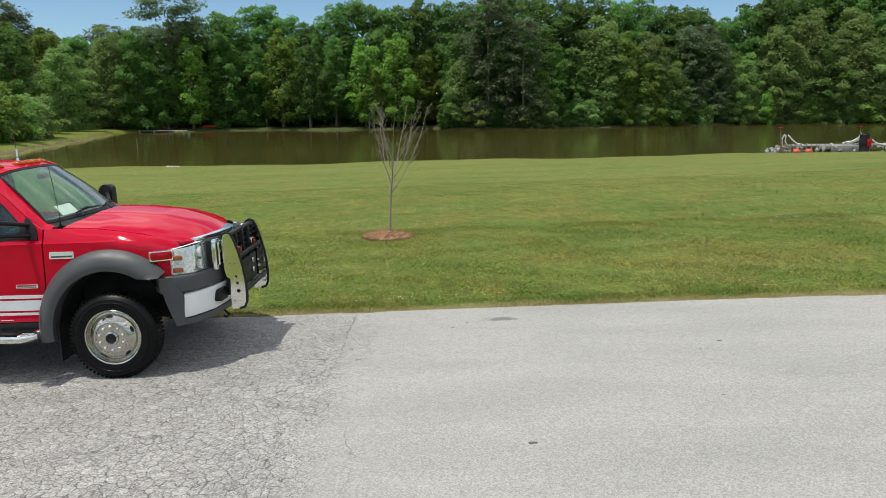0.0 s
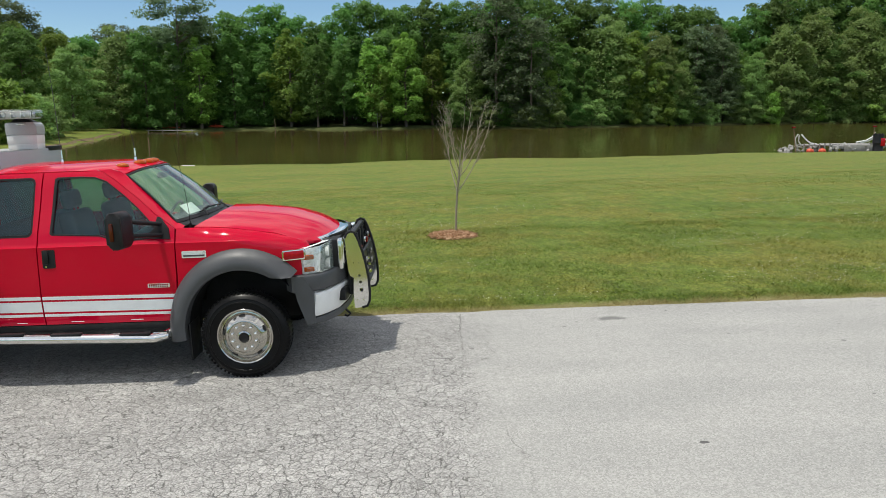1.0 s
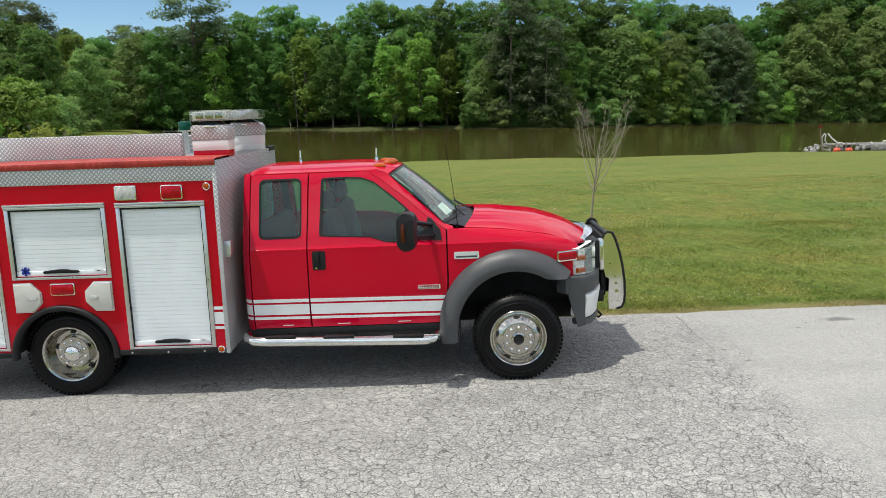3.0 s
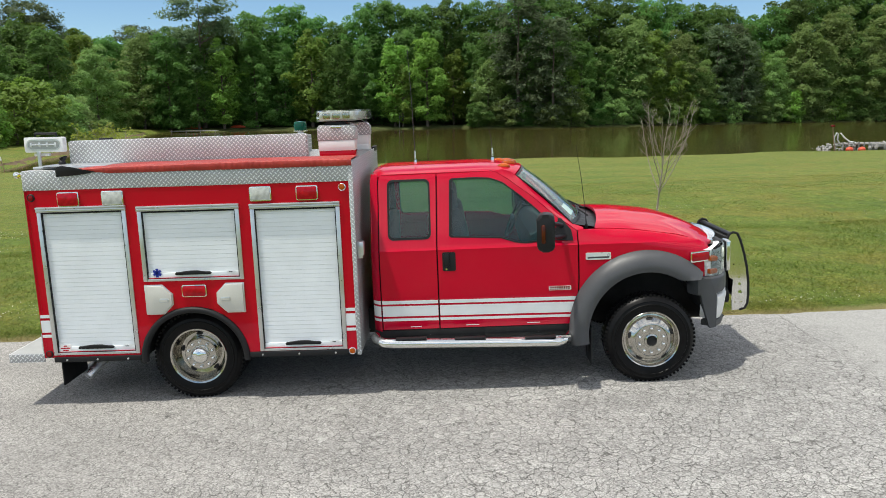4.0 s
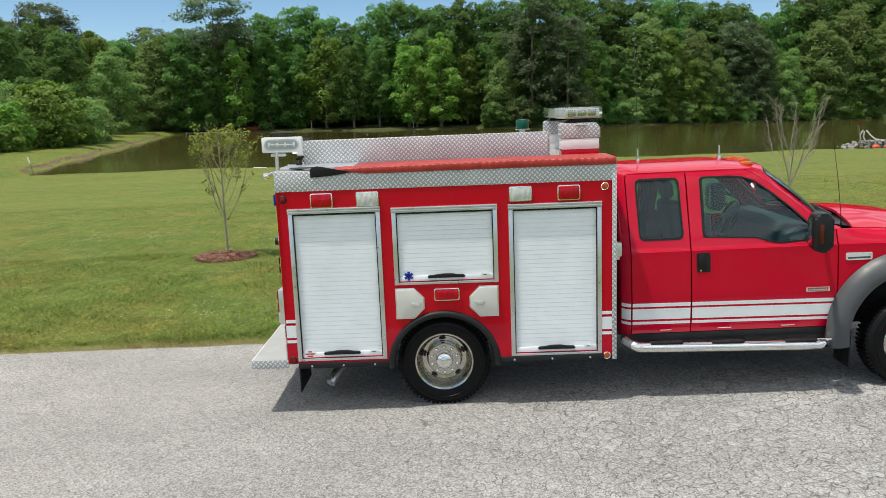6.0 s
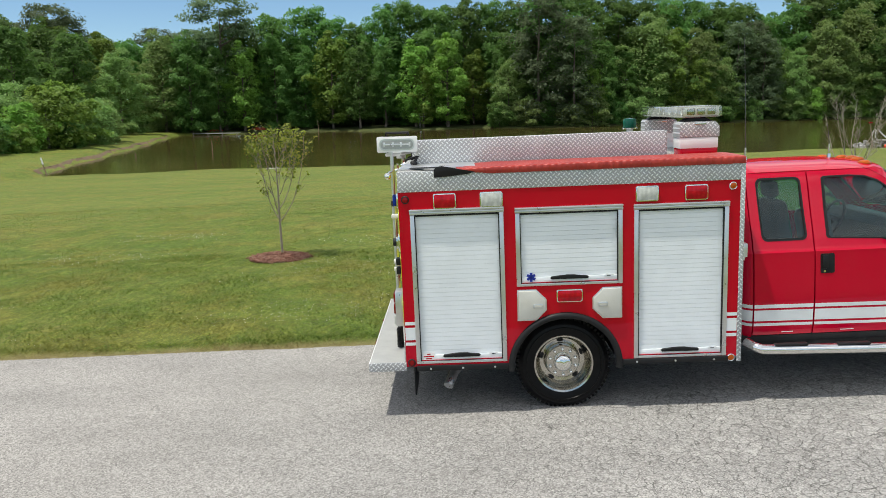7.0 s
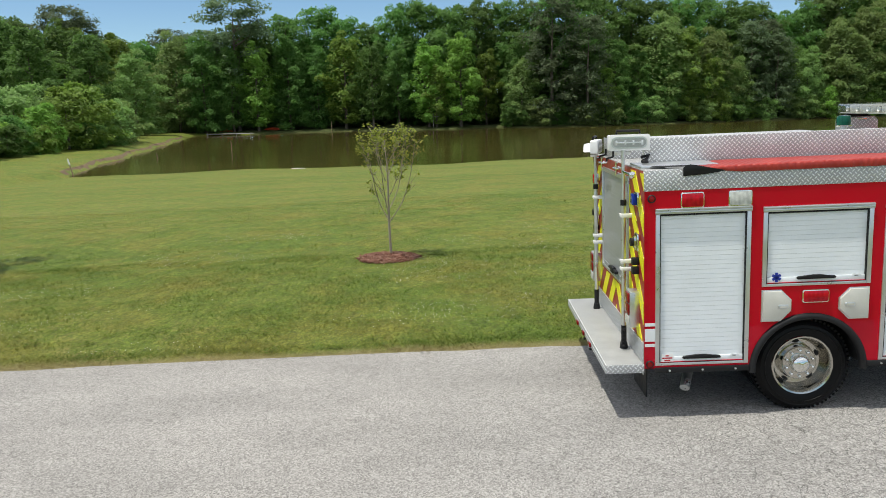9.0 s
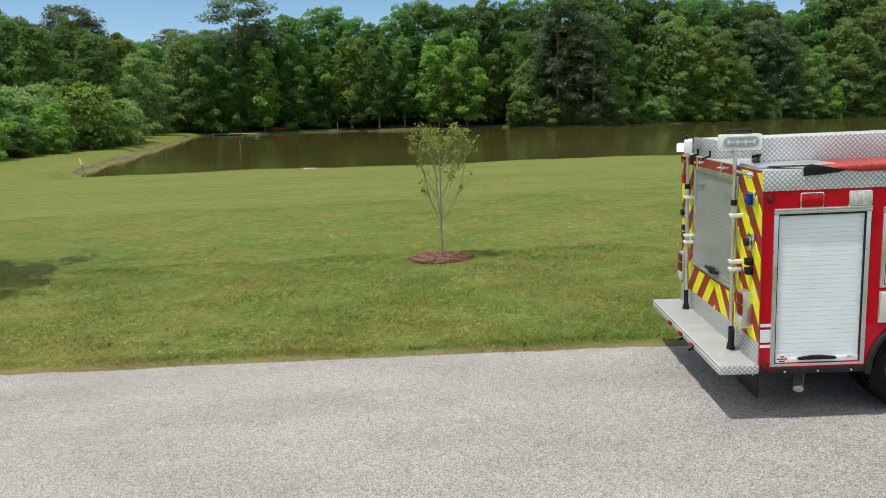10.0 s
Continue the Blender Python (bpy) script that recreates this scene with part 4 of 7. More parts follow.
ROCKER = [(1.615, 0.46), (3.47, 0.46), (3.44, 0.525), (1.615, 0.525)]


def pillar_y(x, z):
    """From the door's edge the pillar turns inwards to the edge of the glass."""
    rear = float(np.interp(z, [1.39, 1.53, 1.68, 1.858, 1.925], [3.480, 3.30, 3.13, 2.90, 2.79]))
    front = float(np.interp(z, [1.43, 1.886], [3.475, 2.975]))
    k = max(0.0, min(1.0, (x - rear) / max(0.03, front - rear)))
    return o(z) * (1 - k) + float(np.interp(z, [1.38, 1.43, 1.886], [0.22, 0.322, 0.497])) * k


def scaled(loop, k):
    cx, cz = sum(p[0] for p in loop) / len(loop), sum(p[1] for p in loop) / len(loop)
    return [(cx + (p[0] - cx) * k, cz + (p[1] - cz) * k) for p in loop]


for far in (False, True):
    part("cab_corner", skin(CORNER, [], cab_y, CUTS, (1.63, 1.65, 1.67), 0.03, far), RED, truck)
    rd = part("rear_door", skin(DOOR_R, [REAR_WIN], cab_y, CUTS, (), 0.035, far), RED, truck)
    fd = part("front_door", skin(DOOR_F, [FRONT_WIN], cab_y, CUTS, (2.6, 3.0), 0.035, far), RED, truck)
    part("windscreen_pillar", skin(PILLAR, [], pillar_y, CUTS, [2.8 + 0.04 * k for k in range(19)], 0.03, far), RED, truck)
    part("fender", skin(FENDER, [], fender_y, CUTS + [1.13, 1.155, 1.205, 1.23, 1.29, 1.33, 1.365, 1.38], [3.6 + 0.1 * k for k in range(4)] + [4.0 + 0.07 * k for k in range(10)], 0.02, far), RED, truck)
    part("rocker_panel", skin(ROCKER, [], lambda x, z: o(z) + 0.01, (0.49,), (), 0.03, far), UNDER, truck)
    for loop, host in ((REAR_WIN, rd), (FRONT_WIN, fd)):
        pane = part("window_pane", skin(scaled(loop, 1.01), [], lambda x, z: o(z) + 0.014, CUTS, (), 0, far), TINTED, host)
        pane.visible_shadow = False
        part("window_seal", skin(scaled(loop, 1.035), [scaled(loop, 0.982 if loop is FRONT_WIN else 0.955)], lambda x, z: o(z) - 0.003, CUTS, (), 0.012, far), BLACK, host)
    if not far:
        # moulded pull and keyhole in a black cup
        cup = part("door_handle", skin(rounded(2.266, 2.386, 1.075, 1.245, 0.015), [], lambda x, z: o(z) - 0.004, (1.15,), (), 0.012), BLACK, fd, "black door handle in a recess")
        bm = bmesh.new()
        box(bm, 2.276, 2.330, o(1.17) - 0.020, o(1.17), 1.115, 1.235, 0.006)
        part("pull", bm, BLACK, cup)
        bm = bmesh.new()
        rod(bm, (2.30, o(1.09) - 0.010, 1.092), (2.30, o(1.09), 1.092), 0.009)
        part("key_lock", bm, CHROME, cup)
        badge = part("door_badge", skin(rounded(3.222, 3.424, 0.862, 0.900, 0.006), [], lambda x, z: o(z) - 0.004, (), (), 0.004), SATIN, fd, "small chrome engine badge")
        bm = bmesh.new()
        for k in range(9):
            xa = 3.232 + k * 0.0205
            box(bm, xa, xa + 0.015, o(0.88) - 0.006, o(0.88) - 0.002, 0.881, 0.896)
            box(bm, xa, xa + 0.012, o(0.88) - 0.006, o(0.88) - 0.002, 0.866, 0.876)
        part("badge_bars", bm, L_DKRED, badge)
        # white stripes along the doors
        for host, xa, xb in ((rd, 1.702, 2.211), (fd, 2.227, 3.452)):
            for za, zb, ex in ((0.765, 0.797, 0.034), (0.648, 0.746, 0.026), (0.603, 0.628, 0.012)):
                xe = xb + (ex if host is fd else 0)
                part("white_stripe", skin([(xa, za + 0.0115 * (3.49 - xa)), (xe, za + 0.0115 * (3.49 - xe)), (xe, zb + 0.0115 * (3.49 - xe)), (xa, zb + 0.0115 * (3.49 - xa))], [], lambda x, z: o(z) - 0.0022, [c for c in CUTS if za < c < zb], (), 0.002), TAPE, host, "white reflective stripe")
        for za, zb in ((0.765, 0.797), (0.648, 0.746), (0.603, 0.628)):
            part("white_stripe", skin([(1.618, za + 0.021), (1.688, za + 0.021), (1.688, zb + 0.021), (1.618, zb + 0.021)], [], lambda x, z: cab_y(x, z) - 0.0022, (), (1.63, 1.65, 1.67), 0.002), TAPE, truck, "white reflective stripe")
        for xa, xb in ((1.95, 2.05), (2.46, 2.58), (3.02, 3.14)):
            part("sill_mark", skin([(xa, 0.556), (xb, 0.556), (xb, 0.563), (xa, 0.563)], [], lambda x, z: o(z) - 0.002, (), (), 0.002), TAPE, truck)
        # mirror foot on the door
        part("mirror_sail", skin([(3.20, 1.318), (3.455, 1.305), (3.44, 1.40), (3.36, 1.50), (3.33, 1.505), (3.30, 1.40)], [], lambda x, z: o(z) - 0.012, (1.35, 1.4, 1.45), (), 0.014), BLACK, fd)
        fb = part("fender_badge", skin(rounded(3.56, 3.785, 1.128, 1.192, 0.01), [], lambda x, z: o(z) - 0.012, (1.15, 1.17), (), 0.012), SATIN, truck, "chrome vent badge on the fender")
        bm = bmesh.new()
        box(bm, 3.575, 3.77, o(1.16) - 0.0135, o(1.16) - 0.005, 1.138, 1.156)
        part("badge_inset", bm, GREY, fb)

# dark door posts behind the shut lines
for far in (False, True):
    for xa, xb, xt, zt in ((2.185, 2.255, 0.015, 1.93), (1.665, 1.74, 0.0, 1.92), (3.45, 3.54, 0.0, 1.375)):
        part("door_post", skin([(xa, 0.54), (xb, 0.54), (xb + xt, zt), (xa + xt, zt)], [], lambda x, z: o(z) + 0.045, CUTS, (), 0.02, far), UNDER, truck)

# roof skin
NX, NY = 16, 21
bm = bmesh.new()
rows = []
for i in range(NX):
    s = i / (NX - 1)
    row = []
    for j in range(NY):
        v = -1 + 2 * j / (NY - 1)
        y0 = 0.425 + 0.07 * max(0, (s - 0.8) / 0.2) ** 2 if s > 0.04 else 0.45
        y = CY + v * (CY - y0)
        xf, xb = 2.965 + 0.105 * (1 - v * v), 1.615 + 0.03 * v * v
        z = 1.944 + 0.050 * (1 - abs(v) ** 3.0) - 0.035 * max(0, 1 - s / 0.10) ** 2 - 0.050 * max(0, (s - 0.68) / 0.32) ** 2
        row.append(bm.verts.new((xb + s * (xf - xb), y, z)))
    rows.append(row)
for a, b in zip(rows, rows[1:]):
    for j in range(NY - 1):
        bm.faces.new((a[j], a[j + 1], b[j + 1], b[j]))
ex = bmesh.ops.extrude_face_region(bm, geom=bm.faces[:])
for v in [g for g in ex["geom"] if isinstance(g, bmesh.types.BMVert)]:
    v.co.z -= 0.03
part("roof", bm, RED, truck, "red cab roof", 50)
# hood skin
bm = bmesh.new()
rows = []
for i in range(22):
    s = i / 21
    row = []
    for j in range(33):
        v = -1 + 2 * j / 32
        xf, xb = 4.920 - 0.215 * v * v, 3.66 + 0.12 * (1 - v * v)
        x = xb + s * (xf - xb)
        zt = float(np.interp(x, [3.5, 3.6, 4.0, 4.4, 4.68, 4.9], [1.400, 1.400, 1.374, 1.315, 1.235, 1.155]))
        yt = fender_y(min(x, 4.70), zt) + 0.012
        A = float(np.interp(s, [0, 0.5, 0.85, 1.0], [0.070, 0.082, 0.074, 0.050]))
        bulge = 0.016 * (1 / (1 + math.exp((abs(v) - 0.42) * 26))) * min(1, 3.5 * (1 - s))
        z = zt + 0.004 + A * (1 - abs(v) ** 2.6) + bulge - 0.02 * s ** 10
        row.append(bm.verts.new((x, CY + v * (CY - yt), z)))
    rows.append(row)
for a, b in zip(rows, rows[1:]):
    for j in range(32):
        bm.faces.new((a[j], a[j + 1], b[j + 1], b[j]))
ex = bmesh.ops.extrude_face_region(bm, geom=bm.faces[:])
for v in [g for g in ex["geom"] if isinstance(g, bmesh.types.BMVert)]:
    v.co.z -= 0.025
part("hood", bm, RED, truck, "glossy red hood with a raised centre", 50)


# windscreen, curved across
def screen_at(u, v, inset=0.0):
    """u: 0 at the cowl, 1 at the roof; v: -1 at the near side, 1 at the other."""
    x0, z0 = 3.472 + 0.17 * (1 - v * v), 1.434 + 0.02 * (1 - v * v)
    x1, z1 = 2.975 + 0.100 * (1 - v * v), 1.884 + 0.050 * (1 - abs(v) ** 3)
    y0, y1 = 0.325, 0.500
    hw = CY - (y0 + (y1 - y0) * u)
    bow = 0.015 * math.sin(math.pi * u)
    return Vector((x0 + (x1 - x0) * u + bow * 0.6 - inset * 0.6, CY + v * hw, z0 + (z1 - z0) * u + bow - inset))


def screen_grid(u0, u1, v0, v1, nu, nv, inset=0.0, thick=0.005):
    bm = bmesh.new()
    g = [[bm.verts.new(screen_at(u0 + (u1 - u0) * i / nu, v0 + (v1 - v0) * j / nv, inset)) for j in range(nv + 1)] for i in range(nu + 1)]
    for a, b in zip(g, g[1:]):
        for j in range(nv):
            bm.faces.new((a[j], a[j + 1], b[j + 1], b[j]))
    if thick:
        ex = bmesh.ops.extrude_face_region(bm, geom=bm.faces[:])
        for v in [k for k in ex["geom"] if isinstance(k, bmesh.types.BMVert)]:
            v.co += Vector((-0.6, 0, -0.8)) * thick
    return bm


ws = part("windscreen", screen_grid(0.0, 0.985, -1, 1, 10, 20, 0.0, 0), GLASS, truck, "clear greenish windscreen")
ws.visible_shadow = False
for a in ((0.972, 1.0, -1, 1), (-0.01, 0.04, -1, 1), (0.0, 1.0, -1.0, -0.982), (0.0, 1.0, 0.982, 1.0)):
    part("screen_seal", screen_grid(*a, 10, 12, -0.004, 0.01), BLACK, ws)
# cowl panel, wipers, whip aerial
bm = bmesh.new()
g = [[bm.verts.new(screen_at(-0.005, v) + Vector((0.20 * k, 0, -0.035 * k - 0.004))) for v in [-0.97 + 0.097 * j for j in range(21)]] for k in (0, 0.5, 1.0)]
for a, b in zip(g, g[1:]):
    for j in range(20):
        bm.faces.new((a[j], a[j + 1], b[j + 1], b[j]))
cowl = part("cowl", bm, BLACK, truck, "black plastic cowl panel")
for va, vb in ((-0.55, 0.05), (0.15, 0.75)):
    bm = bmesh.new()
    tube(bm, [screen_at(0.0, va) + Vector((0.08, 0, 0.01)), screen_at(0.05, va + 0.12, -0.03), screen_at(0.07, (va + vb) / 2, -0.03)], 0.009, 6)
    tube(bm, [screen_at(0.035, va + 0.02, -0.018), screen_at(0.06, (va + vb) / 2, -0.022), screen_at(0.055, vb, -0.018)], 0.008, 6)
    part("wiper", bm, BLACK, cowl)
bm = bmesh.new()
tube(bm, [(3.60, 0.33, 1.415), (3.595, 0.335, 1.53), (3.560, 0.345, 1.85), (3.515, 0.35, 2.15)], [0.006, 0.003, 0.0024, 0.0018], 6)
rod(bm, (3.60, 0.33, 1.39), (3.60, 0.33, 1.425), 0.012)
part("radio_aerial", bm, BLACK, truck)
# rear wall of the cab
bm = bmesh.new()
for a in ((0.24, 1.935, 0.5, 1.42), (0.47, 1.705, 1.84, 1.945)):
    box(bm, 1.622, 1.65, *a)
for w in (lambda y: y, other):
    prism(bm, [(w(0.26), 1.42), (w(0.62), 1.42), (w(0.62), 1.84), (w(0.44), 1.84)], 1.622, 1.65, "x")
part("cab_rear_wall", bm, RED, truck)
bm = bmesh.new()
bm.faces.new([bm.verts.new((1.636, y, z)) for y, z in ((0.62, 1.42), (1.555, 1.42), (1.555, 1.84), (0.62, 1.84))])
part("rear_pane", bm, TINTED, truck).visible_shadow = False
# cab floor and underside, firewall, engine bulk
bm = bmesh.new()
box(bm, 1.63, 3.5, 0.20, 1.975, 0.50, 0.56)
box(bm, 3.44, 3.48, 0.25, 1.925, 0.5, 1.37)
box(bm, 3.6, 4.78, 0.62, 1.555, 0.45, 1.18)
box(bm, -1.25, 4.75, 0.62, 0.72, 0.42, 0.62)
box(bm, -1.25, 4.75, 1.455, 1.555, 0.42, 0.62)
box(bm, -1.2, 3.4, 0.72, 1.45, 0.36, 0.55)
rod(bm, (4.10, 0.25, 0.40), (4.10, 1.92, 0.40), 0.05)
rod(bm, (0.02, 0.25, 0.40), (0.02, 1.92, 0.40), 0.07)
rod(bm, (0.02, 0.95, 0.40), (0.02, 1.22, 0.40), 0.19)
part("chassis", bm, UNDER, truck, "dark chassis and running gear")
# inside the cab
bm = bmesh.new()
prism(bm, [(3.43, 0.75), (3.43, 1.36), (3.37, 1.41), (3.18, 1.41), (3.08, 1.35), (3.06, 1.2), (3.16, 0.95), (3.18, 0.75)], 0.27, 1.905, "y", 0.02)
part("dashboard", bm, TRIM, truck)
for y0 in (0.36, 1.28):
    bm = bmesh.new()
    box(bm, 2.42, 2.96, y0, y0 + 0.52, 0.78, 0.98, 0.05, 3)
    box(bm, 2.36, 2.52, y0 + 0.02, y0 + 0.50, 0.95, 1.56, 0.06, 3, pose(0, 0, 0, 0, -11, 0))
    seat = part("cab_seat", bm, CLOTH, truck, "grey cloth bucket seat", 60)
    bm = bmesh.new()
    box(bm, 2.31, 2.42, y0 + 0.13, y0 + 0.39, 1.575, 1.755, 0.045, 3, pose(0, 0, 0, 0, -8, 0))
    rod(bm, (2.38, y0 + 0.2, 1.5), (2.37, y0 + 0.2, 1.62), 0.008)
    rod(bm, (2.38, y0 + 0.32, 1.5), (2.37, y0 + 0.32, 1.62), 0.008)
    part("headrest", bm, CLOTH, seat, "", 60)
bm = bmesh.new()
box(bm, 1.70, 2.05, 0.3, 1.87, 0.75, 0.98, 0.05, 3)
box(bm, 1.66, 1.78, 0.3, 1.87, 0.95, 1.45, 0.05, 3)
part("rear_bench", bm, CLOTH, truck)
bm = bmesh.new()
lathe(bm, [(0.19 + 0.015 * math.cos(k * math.pi / 4), 0.015 * math.sin(k * math.pi / 4)) for k in range(8)], (0, 0, 0), "x", 32, True)
box(bm, -0.02, 0.02, -0.18, 0.18, -0.03, 0.03, 0.01)
box(bm, -0.02, 0.02, -0.03, 0.03, -0.18, 0.02, 0.01)
bmesh.ops.transform(bm, matrix=pose(3.02, 1.54, 1.33, 0, 24, 0), verts=bm.verts)
part("steering_wheel", bm, BLACK, truck)
bm = bmesh.new()
g = [[bm.verts.new(screen_at(u, v, 0.025) + Vector((0, 0, 0.003 * math.sin(9 * u)))) for v in (-0.66, -0.5, -0.36)] for u in (0.10, 0.18, 0.27)]
for a, b in zip(g, g[1:]):
    for j in range(2):
        bm.faces.new((a[j], a[j + 1], b[j + 1], b[j]))
ex = bmesh.ops.extrude_face_region(bm, geom=bm.faces[:])
for v in [k for k in ex["geom"] if isinstance(k, bmesh.types.BMVert)]:
    v.co += Vector((-0.6, 0, -0.8)) * 0.002
part("paper_sheet", bm, PAPER, truck, "white sheet of paper behind the windscreen")
bm = bmesh.new()
box(bm, 3.08, 3.12, 1.0, 1.2, 1.80, 1.86, 0.012)
part("inside_mirror", bm, BLACK, truck)
# roof lamps and aerials
for y, x in ((0.68, 2.874), (0.94, 2.945), (1.0875, 2.965), (1.235, 2.945), (1.495, 2.874)):
    bm = bmesh.new()
    z = 1.957 + 0.012 * (1 - abs((y - CY) / 0.41) ** 2)
    bmesh.ops.create_uvsphere(bm, u_segments=16, v_segments=8, radius=1, matrix=pose(x, y, z) @ Matrix.Diagonal((0.065, 0.045, 0.032, 1)))
    part("roof_marker_lamp", bm, L_AMBER, truck, "amber roof marker lamp")
for x, y, top, r in ((2.01, 1.255, 3.17, 0.0038), (2.80, 1.20, 2.32, 0.0038)):
    bm = bmesh.new()
    rod(bm, (x, y, 1.955), (x, y, 2.02), 0.022, 0.014)
    rod(bm, (x, y, 2.03), (x, y, 2.11), 0.011, 0.009)
    base = part("aerial_base", bm, CHROME, truck)
    bm = bmesh.new()
    tube(bm, [(x, y, 2.10), (x - 0.01, y, (2.1 + top) / 2), (x - 0.03, y, top)], [r, r * 0.8, r * 0.5], 6)
    part("aerial_whip", bm, GREY, base)

# ---- towing mirrors ----
for far in (False, True):
    bm = bmesh.new()
    prism(bm, rounded(-0.075, 0.075, -0.16, 0.16, 0.05), -0.09, 0.10, "y", 0.03)
    for v in bm.verts:
        v.co.x *= 1.0 - 0.25 * (v.co.y + 0.09)
    bmesh.ops.transform(bm, matrix=pose(3.165, -0.225, 1.455, 0, 0, -8), verts=bm.verts)
    for a, b in (((3.19, -0.14, 1.52), (3.36, 0.215, 1.44)), ((3.19, -0.14, 1.39), (3.38, 0.18, 1.345))):
        tube(bm, [a, Vector(a).lerp(Vector(b), 0.5) + Vector((0.01, 0, 0)), b], 0.02, 8)
    if far:
        for v in bm.verts:
            v.co.y = other(v.co.y)
    mir = part("door_mirror", bm, BLACK, truck, "black towing mirror", 50)
    bm = bmesh.new()
    box(bm, 3.090, 3.096, -0.285, -0.165, 1.345, 1.565, 0.002)
    if far:
        for v in bm.verts:
            v.co.y = other(v.co.y)
    part("mirror_glass", bm, CHROME, mir)
    bm = bmesh.new()
    box(bm, 3.115, 3.150, -0.330, -0.30, 1.37, 1.53, 0.012)
    if far:
        for v in bm.verts:
            v.co.y = other(v.co.y)
    part("mirror_marker", bm, L_DKAMB, mir, "dark amber marker strip")


# ---- front end ----
PLAN = [(4.56, 0.084), (4.62, 0.092), (4.68, 0.11), (4.76, 0.155), (4.84, 0.24), (4.90, 0.36), (4.945, 0.52), (4.975, 0.72), (4.99, 0.90), (4.995, CY)]
PLAN = PLAN + [(x, other(y)) for x, y in reversed(PLAN[:-1])]


def band(z0, z1, i0=0, grow=0.0, depth=0.10, bev=0.012, slant=0.0):
    """A bumper band that follows the plan curve of the nose."""
    pts = PLAN[i0:len(PLAN) - i0]
    out = [(x + grow, y - grow if y < CY - 0.3 else (y + grow if y > CY + 0.3 else y)) for x, y in pts]
    inn = [(x - depth, CY + (y - CY) * 0.90) for x, y in reversed(pts)]
    bm = bmesh.new()
    prism(bm, out + inn, z0, z1, "z", bev)
    if slant:
        for v in bm.verts:
            if v.co.z < (z0 + z1) / 2:
                v.co.x -= slant * max(0, min(1, (v.co.x - 4.5) / 0.3))
    return bm


bumper = part("bumper", band(0.765, 0.925, 0, 0.0, 0.07, 0.02), GREY, truck, "grey plastic and white steel front bumper", 50)
part("bumper_face", band(0.515, 0.745, 3, 0.006, 0.12, 0.025, 0.03), WHITE, bumper, "white-painted steel bumper face", 50)
part("bumper_lip", band(0.445, 0.508, 3, -0.015, 0.12, 0.012), GREY, bumper)
for far in (False, True):
    bm = skin([(4.555, 0.92), (4.60, 0.70), (4.675, 0.455), (4.745, 0.46), (4.745, 0.76), (4.67, 0.92)], [], lambda x, z: 0.084 + 0.62 * max(0, x - 4.6) ** 1.3, (), (4.6, 4.65, 4.7), 0.06, far)
    part("bumper_end", bm, GREY, bumper)
    # fog-lamp opening in the bumper face
    bm = bmesh.new()
    prism(bm, rounded(0.50, 0.70, 0.58, 0.70, 0.03), 4.92, 4.995, "x", 0.01)
    for v in bm.verts:
        v.co.x += 0.10 * (v.co.y - 0.6)
        if far:
            v.co.y = other(v.co.y)
    part("fog_recess", bm, BLACK, bumper)

    # headlamp: bright bowl behind a clear wrapped lens, amber at the corner
    lamp_plan = [(4.695, 0.160), (4.765, 0.185), (4.825, 0.245), (4.866, 0.320), (4.886, 0.40), (4.895, 0.475)]

    def wrap(z0, z1, a, b, inset, depth):
        pl = lamp_plan[a:b]
        pts = [(x - inset, y + inset * 0.5) for x, y in pl] + [(x - depth, y + depth * 0.55 if y < 0.4 else y) for x, y in reversed(pl)]
        bm = bmesh.new()
        prism(bm, pts, z0, z1, "z", 0.006)
        for v in bm.verts:
            if v.co.z > (z0 + z1) / 2:
                v.co.z += 0.09 * (min(v.co.y, 0.6) - 0.38)
            if far:
                v.co.y = other(v.co.y)
        return bm
    hl = part("headlamp", wrap(0.925, 1.185, 0, 6, 0.03, 0.09), BOWL, truck, "clear headlamp with amber corner lights", 30)
    part("headlamp_lens", wrap(0.93, 1.19, 0, 6, 0.0, 0.008), CLEAR, hl).visible_shadow = False
    for za in (0.948, 1.062):
        part("corner_light", wrap(za, za + 0.062, 0, 2, 0.004, 0.035), L_AMBER, hl, "amber corner light")
    bm = bmesh.new()
    for zc in (0.99, 1.105):
        lathe(bm, [(0.005, 0.0), (0.042, 0.012), (0.05, 0.03)], (4.845, 0.39 if not far else other(0.39), zc), "x", 20)
    part("lamp_bowl", bm, BOWL, hl)
    # grey wheel-arch flare
    bm = bmesh.new()
    rings = []
    n = 30
    for k in range(n + 1):
        a = radians(44 + (188 - 44) * k / n)
        low = max(0.0, (a - radians(150)) / radians(38))
        cx, cz = 4.10, 0.455
        prof = [(0.725 - 0.02 * low, 0.118), (0.705, 0.075), (0.665, 0.030), (0.615, 0.006), (0.575, 0.004), (0.545, 0.016), (0.540, 0.05), (0.545, 0.16)]
        ring = []
        for r, y in prof:
            zz = cz + r * 1.03 * math.sin(a)
            ring.append(bm.verts.new((cx + r * 0.985 * math.cos(a), y if not far else other(y), max(zz, 0.93) if math.cos(a) > 0.2 else zz)))
        rings.append(ring)
    for a, b in zip(rings, rings[1:]):
        for j in range(7):
            bm.faces.new((a[j], a[j + 1], b[j + 1], b[j]))
    bm.faces.new(rings[0])
    bm.faces.new(rings[-1])
    part("arch_flare", bm, GREY, truck, "grey plastic wheel-arch flare", 50)
    bm = bmesh.new()
    rings = []
    for k in range(25):
        a = radians(15 + 175 * k / 24)
        rings.append([bm.verts.new((4.10 + 0.57 * math.cos(a), y if not far else other(y), 0.45 + 0.57 * math.sin(a))) for y in (0.13, 0.62)])
